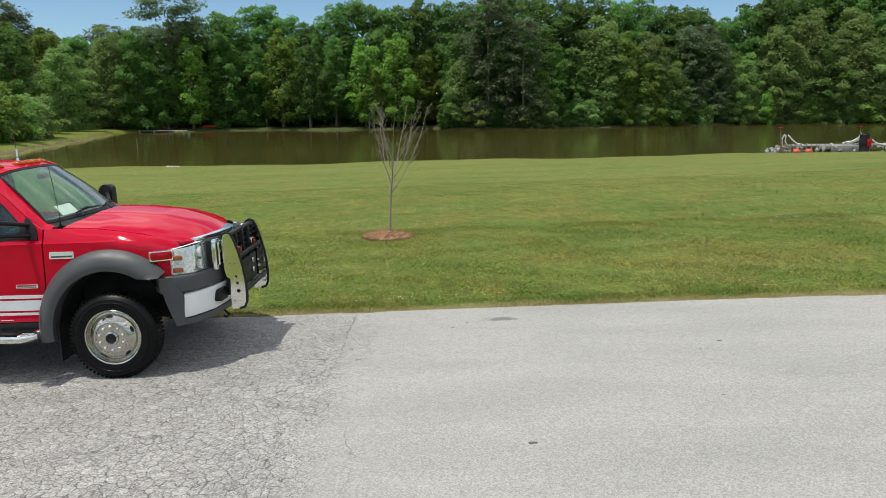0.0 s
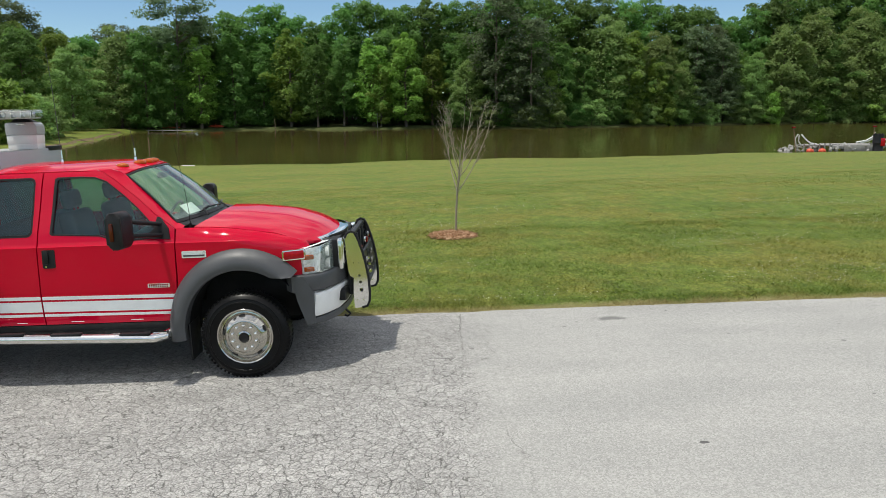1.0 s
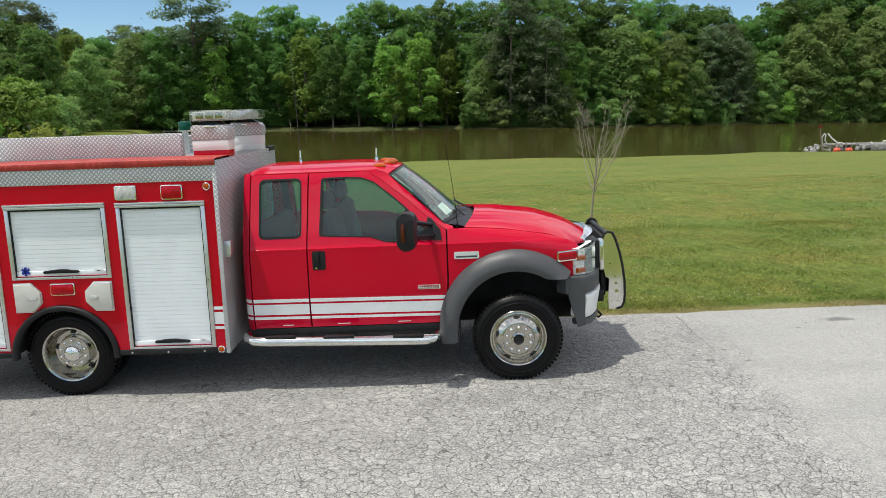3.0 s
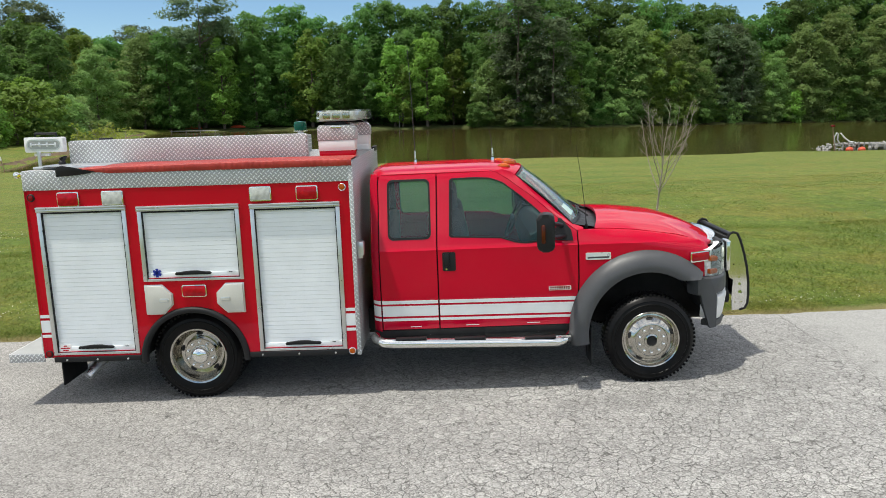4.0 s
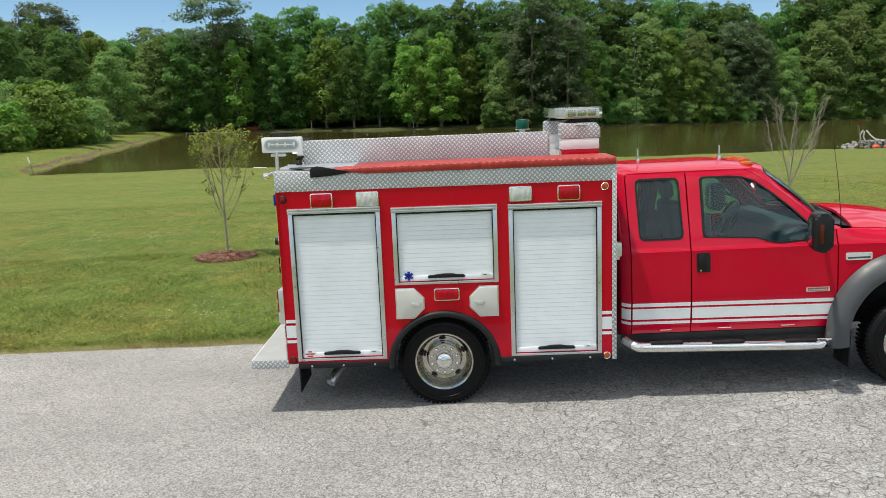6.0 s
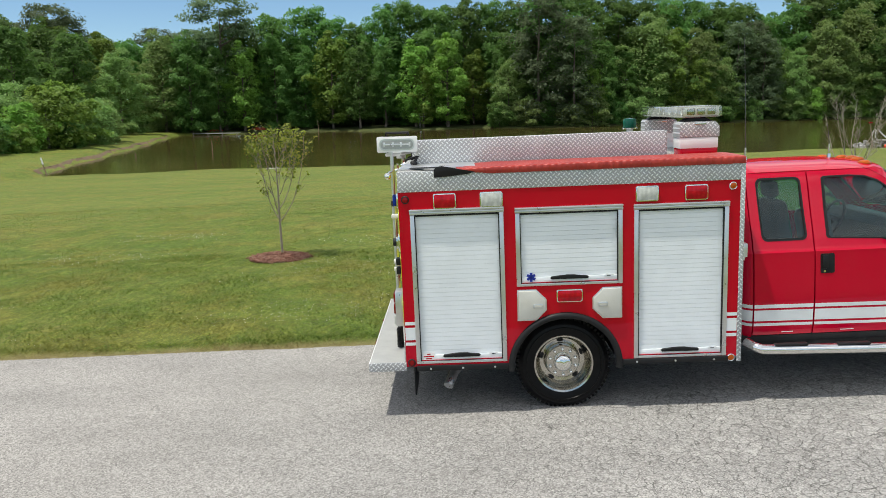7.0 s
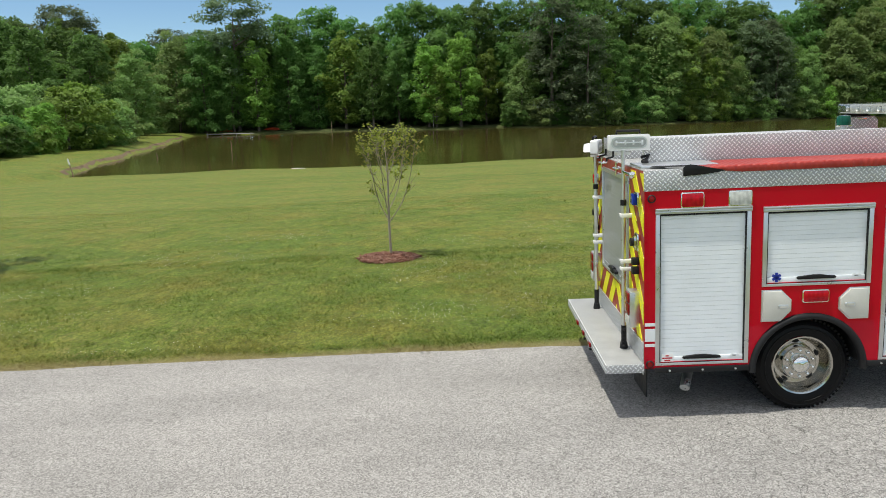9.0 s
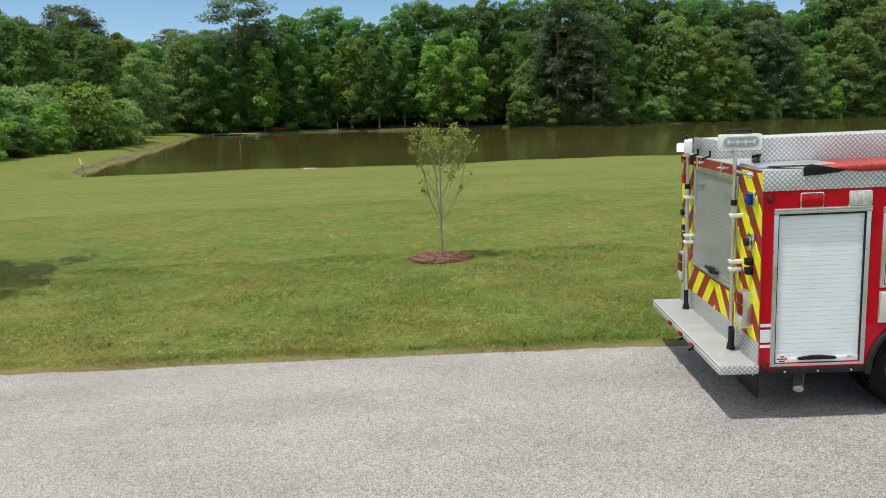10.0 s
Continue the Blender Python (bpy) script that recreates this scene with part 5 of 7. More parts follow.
    for a, b in zip(rings, rings[1:]):
        bm.faces.new((a[0], a[1], b[1], b[0]))
    box(bm, 3.5, 3.53, 0.16 if not far else other(0.62), 0.62 if not far else other(0.16), 0.45, 1.1)
    part("wheel_well", bm, UNDER, truck)
    bm = bmesh.new()
    box(bm, 3.585, 3.60, 0.06 if not far else other(0.34), 0.34 if not far else other(0.06), 0.17, 0.52, 0.004)
    part("mud_flap", bm, RUBBER, truck)
    # red warning lamp on the fender
    bm = bmesh.new()
    prism(bm, rounded(4.49, 4.69, 1.072, 1.168, 0.012), 0.105, 0.20, "y", 0.006)
    for v in bm.verts:
        v.co.y += 0.42 * (v.co.x - 4.53)
        if far:
            v.co.y = other(v.co.y)
    fl = part("warning_lamp", bm, CHROME, truck, "red warning lamp with chrome bezel")
    bm = bmesh.new()
    prism(bm, rounded(4.504, 4.676, 1.084, 1.156, 0.01), 0.097, 0.18, "y", 0.008)
    for v in bm.verts:
        v.co.y += 0.42 * (v.co.x - 4.53)
        if far:
            v.co.y = other(v.co.y)
    part("lens", bm, L_RED, fl)

# grille: chrome shell, black bars
bm = bmesh.new()
box(bm, 4.82, 4.945, 0.49, 1.685, 0.90, 1.19, 0.02)
grille = part("grille", bm, BLACK, truck, "black grille in a chrome shell")
bm = bmesh.new()
hood_lip = [(4.905 - 0.30 * ((y - CY) / 0.60) ** 2 * 0.5, y) for y in [0.47 + 0.1029 * k for k in range(13)]]
prism(bm, [(x + 0.060, y) for x, y in hood_lip] + [(x - 0.03, y) for x, y in reversed(hood_lip)], 1.165, 1.222, "z", 0.014)
part("grille_top", bm, CHROME, grille, "chrome strip under the hood")
for y0 in (0.478, 1.542):
    bm = bmesh.new()
    for xa, xb, za, zb in ((y0, y0 + 0.038, 0.90, 1.19), (y0 + 0.117, y0 + 0.155, 0.90, 1.19), (y0 + 0.02, y0 + 0.135, 0.895, 0.94), (y0 + 0.02, y0 + 0.135, 1.15, 1.195)):
        box(bm, 4.94, 4.985, xa, xb, za, zb, 0.014, 3)
    part("grille_bracket", bm, CHROME, grille)
for z in (0.955, 1.045, 1.135):
    bm = bmesh.new()
    box(bm, 4.93, 4.965, 0.70, 1.475, z - 0.018, z + 0.018, 0.008)
    part("grille_bar", bm, CHROME if z > 1 else BLACK, grille)

# brush guard
PLATE = [(4.993, 1.18), (5.013, 1.225), (5.048, 1.243), (5.088, 1.232), (5.118, 1.17), (5.158, 1.04), (5.188, 0.90), (5.206, 0.76), (5.210, 0.62), (5.203, 0.54), (5.178, 0.492), (5.128, 0.478), (5.058, 0.474), (5.053, 0.62), (5.063, 0.78), (5.028, 0.80), (5.013, 0.86), (5.003, 1.0)]
HOLES = [arc(5.133, 0.655, 0.019, 0, 345, 15), arc(5.126, 0.735, 0.015, 0, 345, 15), arc(5.120, 0.80, 0.012, 0, 345, 13), arc(5.088, 0.555, 0.007, 0, 345, 9), arc(5.148, 0.555, 0.007, 0, 345, 9), arc(5.068, 0.93, 0.006, 0, 345, 9), arc(5.118, 0.93, 0.006, 0, 345, 9)]
bm = bmesh.new()
for z, x in ((1.205, 5.058), (0.60, 5.128)):
    rod(bm, (x, 0.63, z), (x, other(0.63), z), 0.026, seg=16)
rod(bm, (5.128, 0.63, 0.98), (5.128, other(0.63), 0.98), 0.022, seg=16)
guard = part("brush_guard", bm, BLACK, truck, "black tube brush guard with polished side plates")
for far in (False, True):
    part("side_plate", skin(PLATE, HOLES, lambda x, z: 0.622, (), (), 0.008, far), CHROME, guard, "polished perforated steel side plate")
    bm = bmesh.new()
    tube(bm, [(p[0] + 0.004, 0.626 if not far else other(0.626), p[1]) for p in PLATE[0:12]], 0.013, 8)
    part("edge_trim", bm, RUBBER, guard, "black rubber edging")
bm = bmesh.new()
box(bm, 5.07, 5.105, 0.66, 1.515, 0.62, 0.90, 0.01)
for y in (0.85, CY, 1.325):
    box(bm, 5.03, 5.10, y - 0.02, y + 0.02, 0.60, 1.20, 0.006)
for k in range(5):
    z = 0.925 + 0.056 * k
    box(bm, 5.055 - 0.02 * k / 4, 5.085 - 0.02 * k / 4, 0.64, 1.535, z - 0.010, z + 0.010, 0.004)
part("centre_frame", bm, BLACK, guard, "black frame with close-set bars")
bm = bmesh.new()
box(bm, 5.0, 5.04, 0.70, 1.475, 0.60, 1.19)
part("mesh_screen", bm, UNDER, guard, "dark mesh screen")
for y in (0.80, 1.375):
    bm = bmesh.new()
    box(bm, 5.085, 5.125, y - 0.055, y + 0.055, 1.005, 1.075, 0.012)
    wl = part("guard_lamp", bm, CHROME, guard, "small red lamp on the guard")
    bm = bmesh.new()
    box(bm, 5.120, 5.142, y - 0.046, y + 0.046, 1.012, 1.068, 0.008)
    part("lens", bm, L_DKRED, wl)
for y, z in ((1.30, 0.84), (1.30, 0.74), (0.90, 0.79)):
    bm = bmesh.new()
    lathe(bm, [(0.03, 0.0), (0.03, 0.02), (0.022, 0.03), (0.0, 0.03)], (5.105, y, z), "x", 16)
    part("brass_coupling", bm, POLISHED, guard)
for y in (0.70, other(0.70)):
    bm = bmesh.new()
    tube(bm, [(4.93, y, 0.47), (4.97, y, 0.43), (5.0, y, 0.40), (4.97, y, 0.375), (4.94, y, 0.39)], 0.012, 6)
    part("tow_hook", bm, BLACK, truck)

# running board
for far in (False, True):
    f = (lambda y: other(y)) if far else (lambda y: y)
    bm = bmesh.new()
    tube(bm, [(1.63, f(0.10), 0.49), (1.66, f(0.02), 0.475), (1.72, f(-0.02), 0.462), (1.85, f(-0.03), 0.458), (3.15, f(-0.03), 0.425), (3.28, f(-0.02), 0.42), (3.36, f(0.03), 0.425), (3.40, f(0.12), 0.44)], 0.045, 14)
    box(bm, 1.66, 3.40, min(f(0.0), f(0.24)), max(f(0.0), f(0.24)), 0.452, 0.47)
    rb = part("running_board", bm, CHROME, truck, "chrome tube running board with black step pads")
    for xa in (1.82, 2.35, 2.98):
        bm = bmesh.new()
        zc = 0.458 - 0.0254 * (xa - 1.85)
        box(bm, xa, xa + 0.28, min(f(-0.062), f(0.0)), max(f(-0.062), f(0.0)), zc + 0.035, zc + 0.052, 0.008)
        part("step_pad", bm, BLACK, rb)


# ---- wheels ----
def wheel(name, cx, y_out, cz, side, deep):
    """side: 1 shows its face to -y, -1 to +y."""
    s = side
    R, W = 0.405, 0.225
    bm = bmesh.new()
    prof = [(0.243, 0.012), (0.266, 0.002), (0.300, -0.005), (0.318, -0.006), (0.321, -0.010), (0.327, -0.010), (0.330, -0.005), (0.352, 0.0), (0.356, -0.003), (0.361, 0.001), (0.378, 0.014), (0.396, 0.034), (R, 0.06), (R, W - 0.06), (0.396, W - 0.034), (0.36, W), (0.266, W), (0.243, W - 0.012)]
    lathe(bm, [(r, s * h) for r, h in prof], (cx, y_out, cz), "y", 72, True)
    for k in range(64):
        a = 2 * math.pi * k / 64
        for h in (0.030, W - 0.075):
            m = Matrix.Translation((cx + 0.397 * math.cos(a), y_out + s * (h + 0.022), cz + 0.397 * math.sin(a))) @ Matrix.Rotation(-a, 4, "Y") @ Matrix.Diagonal((0.026, 0.050, 0.022, 1))
            bmesh.ops.create_cube(bm, size=1, matrix=m)
    w = part(name, bm, TYRE, truck, "black road tyre on a polished steel rim", 30)
    # groove band that shows between the lugs
    rim = bmesh.new()
    if deep:
        rp = [(0.248, 0.010), (0.262, 0.002), (0.257, -0.004), (0.243, 0.0), (0.236, 0.014), (0.229, 0.05), (0.217, 0.100), (0.196, 0.125), (0.160, 0.130), (0.151, 0.118), (0.147, 0.072), (0.139, 0.063), (0.09, 0.062), (0.0, 0.062)]
    else:
        rp = [(0.248, 0.010), (0.262, 0.002), (0.257, -0.004), (0.246, 0.0), (0.238, 0.016), (0.232, 0.034), (0.220, 0.032), (0.172, -0.018), (0.156, -0.028), (0.146, -0.029), (0.141, -0.021), (0.066, -0.021), (0.062, -0.036), (0.048, -0.040), (0.043, -0.032), (0.0, -0.028)]
    lathe(rim, [(r, s * h) for r, h in rp], (cx, y_out, cz), "y", 64)
    rm = part("rim", rim, POLISHED, w, "polished stainless rim", 28)
    hub_h = 0.063 if deep else -0.020
    for k in range(10):
        a = 2 * math.pi * (k + 0.5) / 10
        rb = 0.116 if deep else 0.112
        b = bmesh.new()
        p = Vector((cx + rb * math.cos(a), y_out + s * hub_h, cz + rb * math.sin(a)))
        lathe(b, [(0.016, 0.0), (0.0155, -s * 0.014), (0.012, -s * 0.022), (0.005, -s * 0.026), (0.0, -s * 0.0265)], p, "y", 10)
        part("wheel_nut", b, CHROME, w)
    # dark discs laid on the rim stand for the shade inside its vents
    for k in range(5):
        a = 2 * math.pi * (k + 0.3) / 5
        rh, hh = (0.180, 0.1265) if deep else (0.1965, 0.0065)
        b = bmesh.new()
        slope = -11 if deep else 46
        m = Matrix.Translation((cx + rh * math.cos(a), y_out + s * (hh - 0.0015), cz + rh * math.sin(a))) @ Matrix.Rotation(-a, 4, "Y") @ Matrix.Rotation(radians(s * slope), 4, "Z") @ Matrix.Rotation(radians(90), 4, "X")
        bmesh.ops.create_cone(b, cap_ends=True, segments=16, radius1=0.018, radius2=0.018, depth=0.005, matrix=m @ Matrix.Diagonal((0.85, 1.7, 1, 1)))
        part("vent_hole_shade", b, UNDER, w)
    b = bmesh.new()
    if deep:
        lathe(b, [(0.082, s * 0.064), (0.080, s * 0.030), (0.068, s * 0.008), (0.040, s * -0.005), (0.0, s * -0.009)], (cx, y_out, cz), "y", 32)
        part("hub_cap", b, CHROME, w, "bright domed hub cap")
    else:
        # a dark disc stands for the shade inside the bore
        lathe(b, [(0.043, s * -0.0445), (0.040, s * -0.038), (0.0, s * -0.037)], (cx, y_out, cz), "y", 24)
        part("hub_bore_shade", b, UNDER, w)
    return w


wheel("front_wheel", 4.115, 0.0, 0.400, 1, False)
wheel("front_wheel", 4.115, other(0.0), 0.400, -1, False)
wheel("rear_wheel", 0.015, 0.0, 0.400, 1, True)
wheel("rear_wheel", 0.015, other(0.0), 0.400, -1, True)
for y0 in (0.27, other(0.27) - 0.225):
    bm = bmesh.new()
    lathe(bm, [(0.20, 0.02), (0.32, 0.0), (0.38, 0.015), (0.405, 0.06), (0.405, 0.165), (0.38, 0.21), (0.32, 0.225), (0.20, 0.205)], (0.015, y0, 0.400), "y", 48, True)
    part("inner_tyre", bm, TYRE, truck)


# ---- rescue body ----
X0, X1, Y0, Y1, Z0, Z1 = -1.352, 1.495, -0.075, 2.25, 0.445, 2.125
SHUT = [(-1.262, -0.482, 0.470, 1.812), (-0.385, 0.506, 1.122, 1.795), (0.602, 1.384, 0.455, 1.787)]


def rect(a, b, c, d):
    return [(a, c), (b, c), (b, d), (a, d)]


def flat(y):
    return lambda x, z: y


ARCH = arc(0.015, 0.40, 0.455, 5, 175, 24)
side_out = [(X0, Z0), (-0.44, Z0)] + list(reversed(ARCH)) + [(0.47, Z0), (X1, Z0), (X1, 1.957), (X0, 1.957)]
for far in (False, True):
    bm = skin(side_out, [rect(a + 0.03, b - 0.03, c + 0.03, d - 0.04) for a, b, c, d in SHUT] if not far else [], flat(Y0 if not far else Y0), (), (), 0.04, False)
    if far:
        for v in bm.verts:
            v.co.y = Y0 + Y1 - v.co.y
    body_part("body_side", bm, RED_BODY, truck, "red painted body side")
bm = bmesh.new()
box(bm, X0 + 0.01, X1 - 0.01, 0.02, Y1 - 0.05, 1.90, 2.118)
box(bm, X0 + 0.01, X1 - 0.01, 0.62, 1.55, 0.47, 1.95)
box(bm, X0 + 0.01, -0.47, 0.02, Y1 - 0.05, 0.47, 0.60)
box(bm, 0.50, X1 - 0.01, 0.02, Y1 - 0.05, 0.47, 0.60)
body_part("body_core", bm, UNDER, truck, "dark inner body frame")
# wheel box liner
bm = bmesh.new()
rings = []
for k in range(25):
    a = radians(180 * k / 24)
    rings.append([bm.verts.new((0.015 + 0.465 * math.cos(a), y, 0.42 + 0.465 * math.sin(a))) for y in (-0.04, 0.62)])
for a, b in zip(rings, rings[1:]):
    bm.faces.new((a[0], a[1], b[1], b[0]))
body_part("wheel_well", bm, UNDER)
# rubber arch lip
bm = bmesh.new()
rings = []
for k in range(33):
    a = radians(-2 + 184 * k / 32)
    rings.append([bm.verts.new((0.018 + r * math.cos(a), y, 0.40 + r * 0.985 * math.sin(a))) for r, y in ((0.492, Y0 - 0.002), (0.488, Y0 - 0.022), (0.470, Y0 - 0.034), (0.448, Y0 - 0.030), (0.436, Y0 - 0.012), (0.436, Y0 + 0.03))])
for a, b in zip(rings, rings[1:]):
    for j in range(5):
        bm.faces.new((a[j], a[j + 1], b[j + 1], b[j]))
bm.faces.new(rings[0])
bm.faces.new(rings[-1])
body_part("arch_lip", bm, RUBBER, truck, "black rubber wheel-arch lip", 50)
# tread-plate band under the deck edge, front and deck plates
bm = bmesh.new()
box(bm, X0 - 0.004, X1, Y0 - 0.006, Y0 + 0.03, 1.957, 2.127, 0.004)
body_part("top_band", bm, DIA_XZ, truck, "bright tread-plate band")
bm = bmesh.new()
box(bm, X0 - 0.004, X1, Y1 - 0.03, Y1 + 0.006, 1.957, 2.127, 0.004)
body_part("top_band", bm, DIA_XZ)
bm = bmesh.new()
box(bm, X1, X1 + 0.012, Y0 - 0.004, Y1 + 0.004, 0.40, 2.132, 0.003)
body_part("front_plate", bm, DIA_YZ, truck, "tread-plate front wall of the body")
bm = bmesh.new()
box(bm, X1 - 0.022, X1 + 0.016, Y0 - 0.010, Y0 - 0.004, 0.40, 2.13, 0.002)
body_part("corner_trim", bm, DIA_XZ)
bm = bmesh.new()
box(bm, X0, X1 + 0.01, Y0 + 0.03, Y1 - 0.03, 2.119, 2.127)
body_part("deck", bm, DIA_XY)
# black top corner of the front wall at the other side
bm = bmesh.new()
box(bm, X1 - 0.02, X1 + 0.016, 1.95, Y1 + 0.006, 2.10, 2.15, 0.004)
body_part("corner_guard", bm, BLACK)
# bracket on the front wall beside the cab
bm = bmesh.new()
box(bm, X1 + 0.012, X1 + 0.075, -0.02, 0.06, 1.29, 1.41, 0.01)
box(bm, X1 + 0.012, X1 + 0.06, 0.0, 0.05, 1.26, 1.30, 0.006)
body_part("grab_bracket", bm, ALU)


def curtain(bm, a, b, c, d, plane, pitch, axis="y", groove=0.0035):
    """Interlocking slats: a shallow bow each, with a groove between."""
    n = int(round((d - c) / pitch))
    p = (d - c) / n
    prev = None
    for k in range(n):
        z = c + k * p
        for dz, h in ((0.0, groove), (0.035 * p, groove), (0.055 * p, 0.0), (0.5 * p, -0.0003), (0.965 * p, 0.0), (0.985 * p, groove)):
            row = [bm.verts.new((q, plane + h, z + dz) if axis == "y" else (plane + h, q, z + dz)) for q in (a, b)]
            if prev:
                bm.faces.new((prev[0], prev[1], row[1], row[0]))
            prev = row
    return bm


def lift_bar(bm, xc, zc, y, axis="y"):
    """The black pull at the foot of a shutter."""
    pts = [(-0.163, -0.006), (-0.15, 0.016), (-0.04, 0.022), (-0.03, 0.036), (0.03, 0.036), (0.04, 0.022), (0.15, 0.016), (0.163, -0.006), (0.15, -0.024), (0.04, -0.020), (-0.04, -0.020), (-0.15, -0.024)]
    prism(bm, [(xc + p[0], zc + p[1] * 0.62) for p in pts], y - 0.030, y - 0.006, axis, 0.006)
    return bm


for i, (a, b, c, d) in enumerate(SHUT):
    bm = bmesh.new()
    box(bm, a, a + 0.036, Y0 - 0.010, Y0 + 0.03, c, d - 0.048, 0.003)
    box(bm, b - 0.036, b, Y0 - 0.010, Y0 + 0.03, c, d - 0.048, 0.003)
    box(bm, a + 0.036, b - 0.036, Y0 - 0.008, Y0 + 0.03, c, c + 0.022, 0.003)
    box(bm, a - 0.004, b + 0.004, Y0 - 0.016, Y0 + 0.03, d - 0.046, d - 0.022, 0.004)
    box(bm, a - 0.004, b + 0.004, Y0 - 0.024, Y0 + 0.03, d - 0.021, d, 0.006)
    fr = body_part("roller_shutter", bm, ALU, truck, "closed white roller shutter in an aluminium frame")
    bm = bmesh.new()
    curtain(bm, a + 0.04, b - 0.04, c + 0.075, d - 0.055, Y0 + 0.016, 0.0385)
    body_part("slat_curtain", bm, SLAT, fr, "satin white slats", 4)
    bm = bmesh.new()
    box(bm, a + 0.042, b - 0.042, Y0 + 0.006, Y0 + 0.03, c + 0.024, c + 0.074, 0.004)
    body_part("bottom_slat", bm, SLAT, fr)
    bm = bmesh.new()
    for q in (a + 0.0375, b - 0.0415):
        box(bm, q - 0.002, q + 0.006, Y0 - 0.004, Y0 + 0.028, c + 0.022, d - 0.05)
    box(bm, a + 0.04, b - 0.04, Y0 - 0.003, Y0 + 0.012, d - 0.062, d - 0.047)
    box(bm, a + 0.04, b - 0.04, Y0 - 0.002, Y0 + 0.012, c + 0.018, c + 0.025)
    body_part("track_seal", bm, RUBBER, fr)
    bm = bmesh.new()
    lift_bar(bm, (a + b) / 2 + (0.0 if i != 1 else 0.0), c + 0.068, Y0 + 0.012)
    body_part("lift_bar", bm, BLACK, fr, "black lift handle")
    bm = bmesh.new()
    q = b - 0.15
    prism(bm, [(q, c + 0.058), (q + 0.075, c + 0.058), (q + 0.078, c + 0.072), (q + 0.06, c + 0.085), (q + 0.04, c + 0.078), (q + 0.02, c + 0.088), (q - 0.003, c + 0.072)], Y0 + 0.002, Y0 + 0.008, "y")
    body_part("maker_sticker", bm, TAPE, fr, "small pale sticker")
    bm = bmesh.new()
    for w, h in ((0.022, 0.006), (0.014, 0.005)):
        box(bm, q + 0.03 - w / 2, q + 0.05, Y0 + 0.0005, Y0 + 0.004, c + 0.06 + h, c + 0.066 + h)
    body_part("sticker_bar", bm, GREY, fr)
    if i == 0:
        bm = bmesh.new()
        box(bm, a + 0.055, a + 0.155, Y0 + 0.003, Y0 + 0.008, c + 0.028, c + 0.095)
        st = body_part("notice", bm, PAPER, fr, "small white notice with red lines")
        bm = bmesh.new()
        for k, w in enumerate((0.03, 0.085, 0.05)):
            zc = c + 0.082 - k * 0.020
            box(bm, a + 0.105 - w / 2, a + 0.105 + w / 2, Y0 + 0.001, Y0 + 0.004, zc - 0.005, zc + 0.005)
        body_part("notice_bar", bm, L_RED, fr)
        bm = bmesh.new()
        for k in range(6):
            box(bm, b - 0.062, b - 0.050, Y0 + 0.008, Y0 + 0.013, 1.05 + k * 0.1, 1.056 + k * 0.1)
        body_part("slat_clip", bm, ALU, fr)
    if i == 1:
        bm = bmesh.new()
        for k in range(3):
            m = pose(-0.262, Y0 + 0.004, 1.197) @ Matrix.Rotation(radians(60 * k), 4, "Y") @ Matrix.Diagonal((0.022, 0.006, 0.078, 1))
            bmesh.ops.create_cube(bm, size=1, matrix=m)
        body_part("star_sticker", bm, BLUE, fr, "blue six-armed star sticker")


def warning_lamp(xc, zc, w, h, lens, label, y=Y0):
    bm = bmesh.new()
    prism(bm, rounded(xc - w / 2, xc + w / 2, zc - h / 2, zc + h / 2, 0.016), y - 0.018, y, "y", 0.005)
    lp = body_part("warning_lamp", bm, CHROME, truck, label)
    bm = bmesh.new()
    prism(bm, rounded(xc - w / 2 + 0.009, xc + w / 2 - 0.009, zc - h / 2 + 0.009, zc + h / 2 - 0.009, 0.012), y - 0.029, y - 0.012, "y", 0.006)
    body_part("lens", bm, lens, lp)
    for sx in (-1, 1):
        for sz in (-1, 1):
            bm = bmesh.new()
            p = Vector((xc + sx * (w / 2 - 0.011), y - 0.022, zc + sz * (h / 2 - 0.011)))
            rod(bm, p, p + Vector((0, 0.008, 0)), 0.005, 0.005, 8)
            body_part("screw", bm, ALU, lp)


# heights are given before the slight nose-down set of the body
for xc, zc, lens, lab in ((-0.967, 1.875, L_RED, "red warning lamp with chrome bezel"), (-0.580, 1.875, L_CLEAR, "clear flood lamp with chrome bezel"), (0.706, 1.872, L_CLEAR, "clear flood lamp with chrome bezel"), (1.110, 1.868, L_RED, "red warning lamp with chrome bezel")):
    warning_lamp(xc, zc, 0.190, 0.128, lens, lab)
warning_lamp(0.058, 1.031, 0.220, 0.110, L_RED, "red warning lamp with chrome bezel over the wheel")
for xc, zc, lens in ((1.413, 1.908, L_AMBER), (1.428, 0.435, L_AMBER), (-1.295, 1.895, L_DKRED), (-1.305, 0.482, L_DKRED)):
    bm = bmesh.new()
    lathe(bm, [(0.034, 0.0), (0.034, -0.008), (0.028, -0.014), (0.022, -0.010)], (xc, Y0, zc), "y", 24)
    mk = body_part("marker_lamp", bm, RUBBER if lens is L_DKRED else CHROME, truck, "small round marker lamp")
    bm = bmesh.new()
    lathe(bm, [(0.026, -0.008), (0.022, -0.016), (0.0, -0.019)], (xc, Y0, zc), "y", 24)
    body_part("lens", bm, lens, mk)
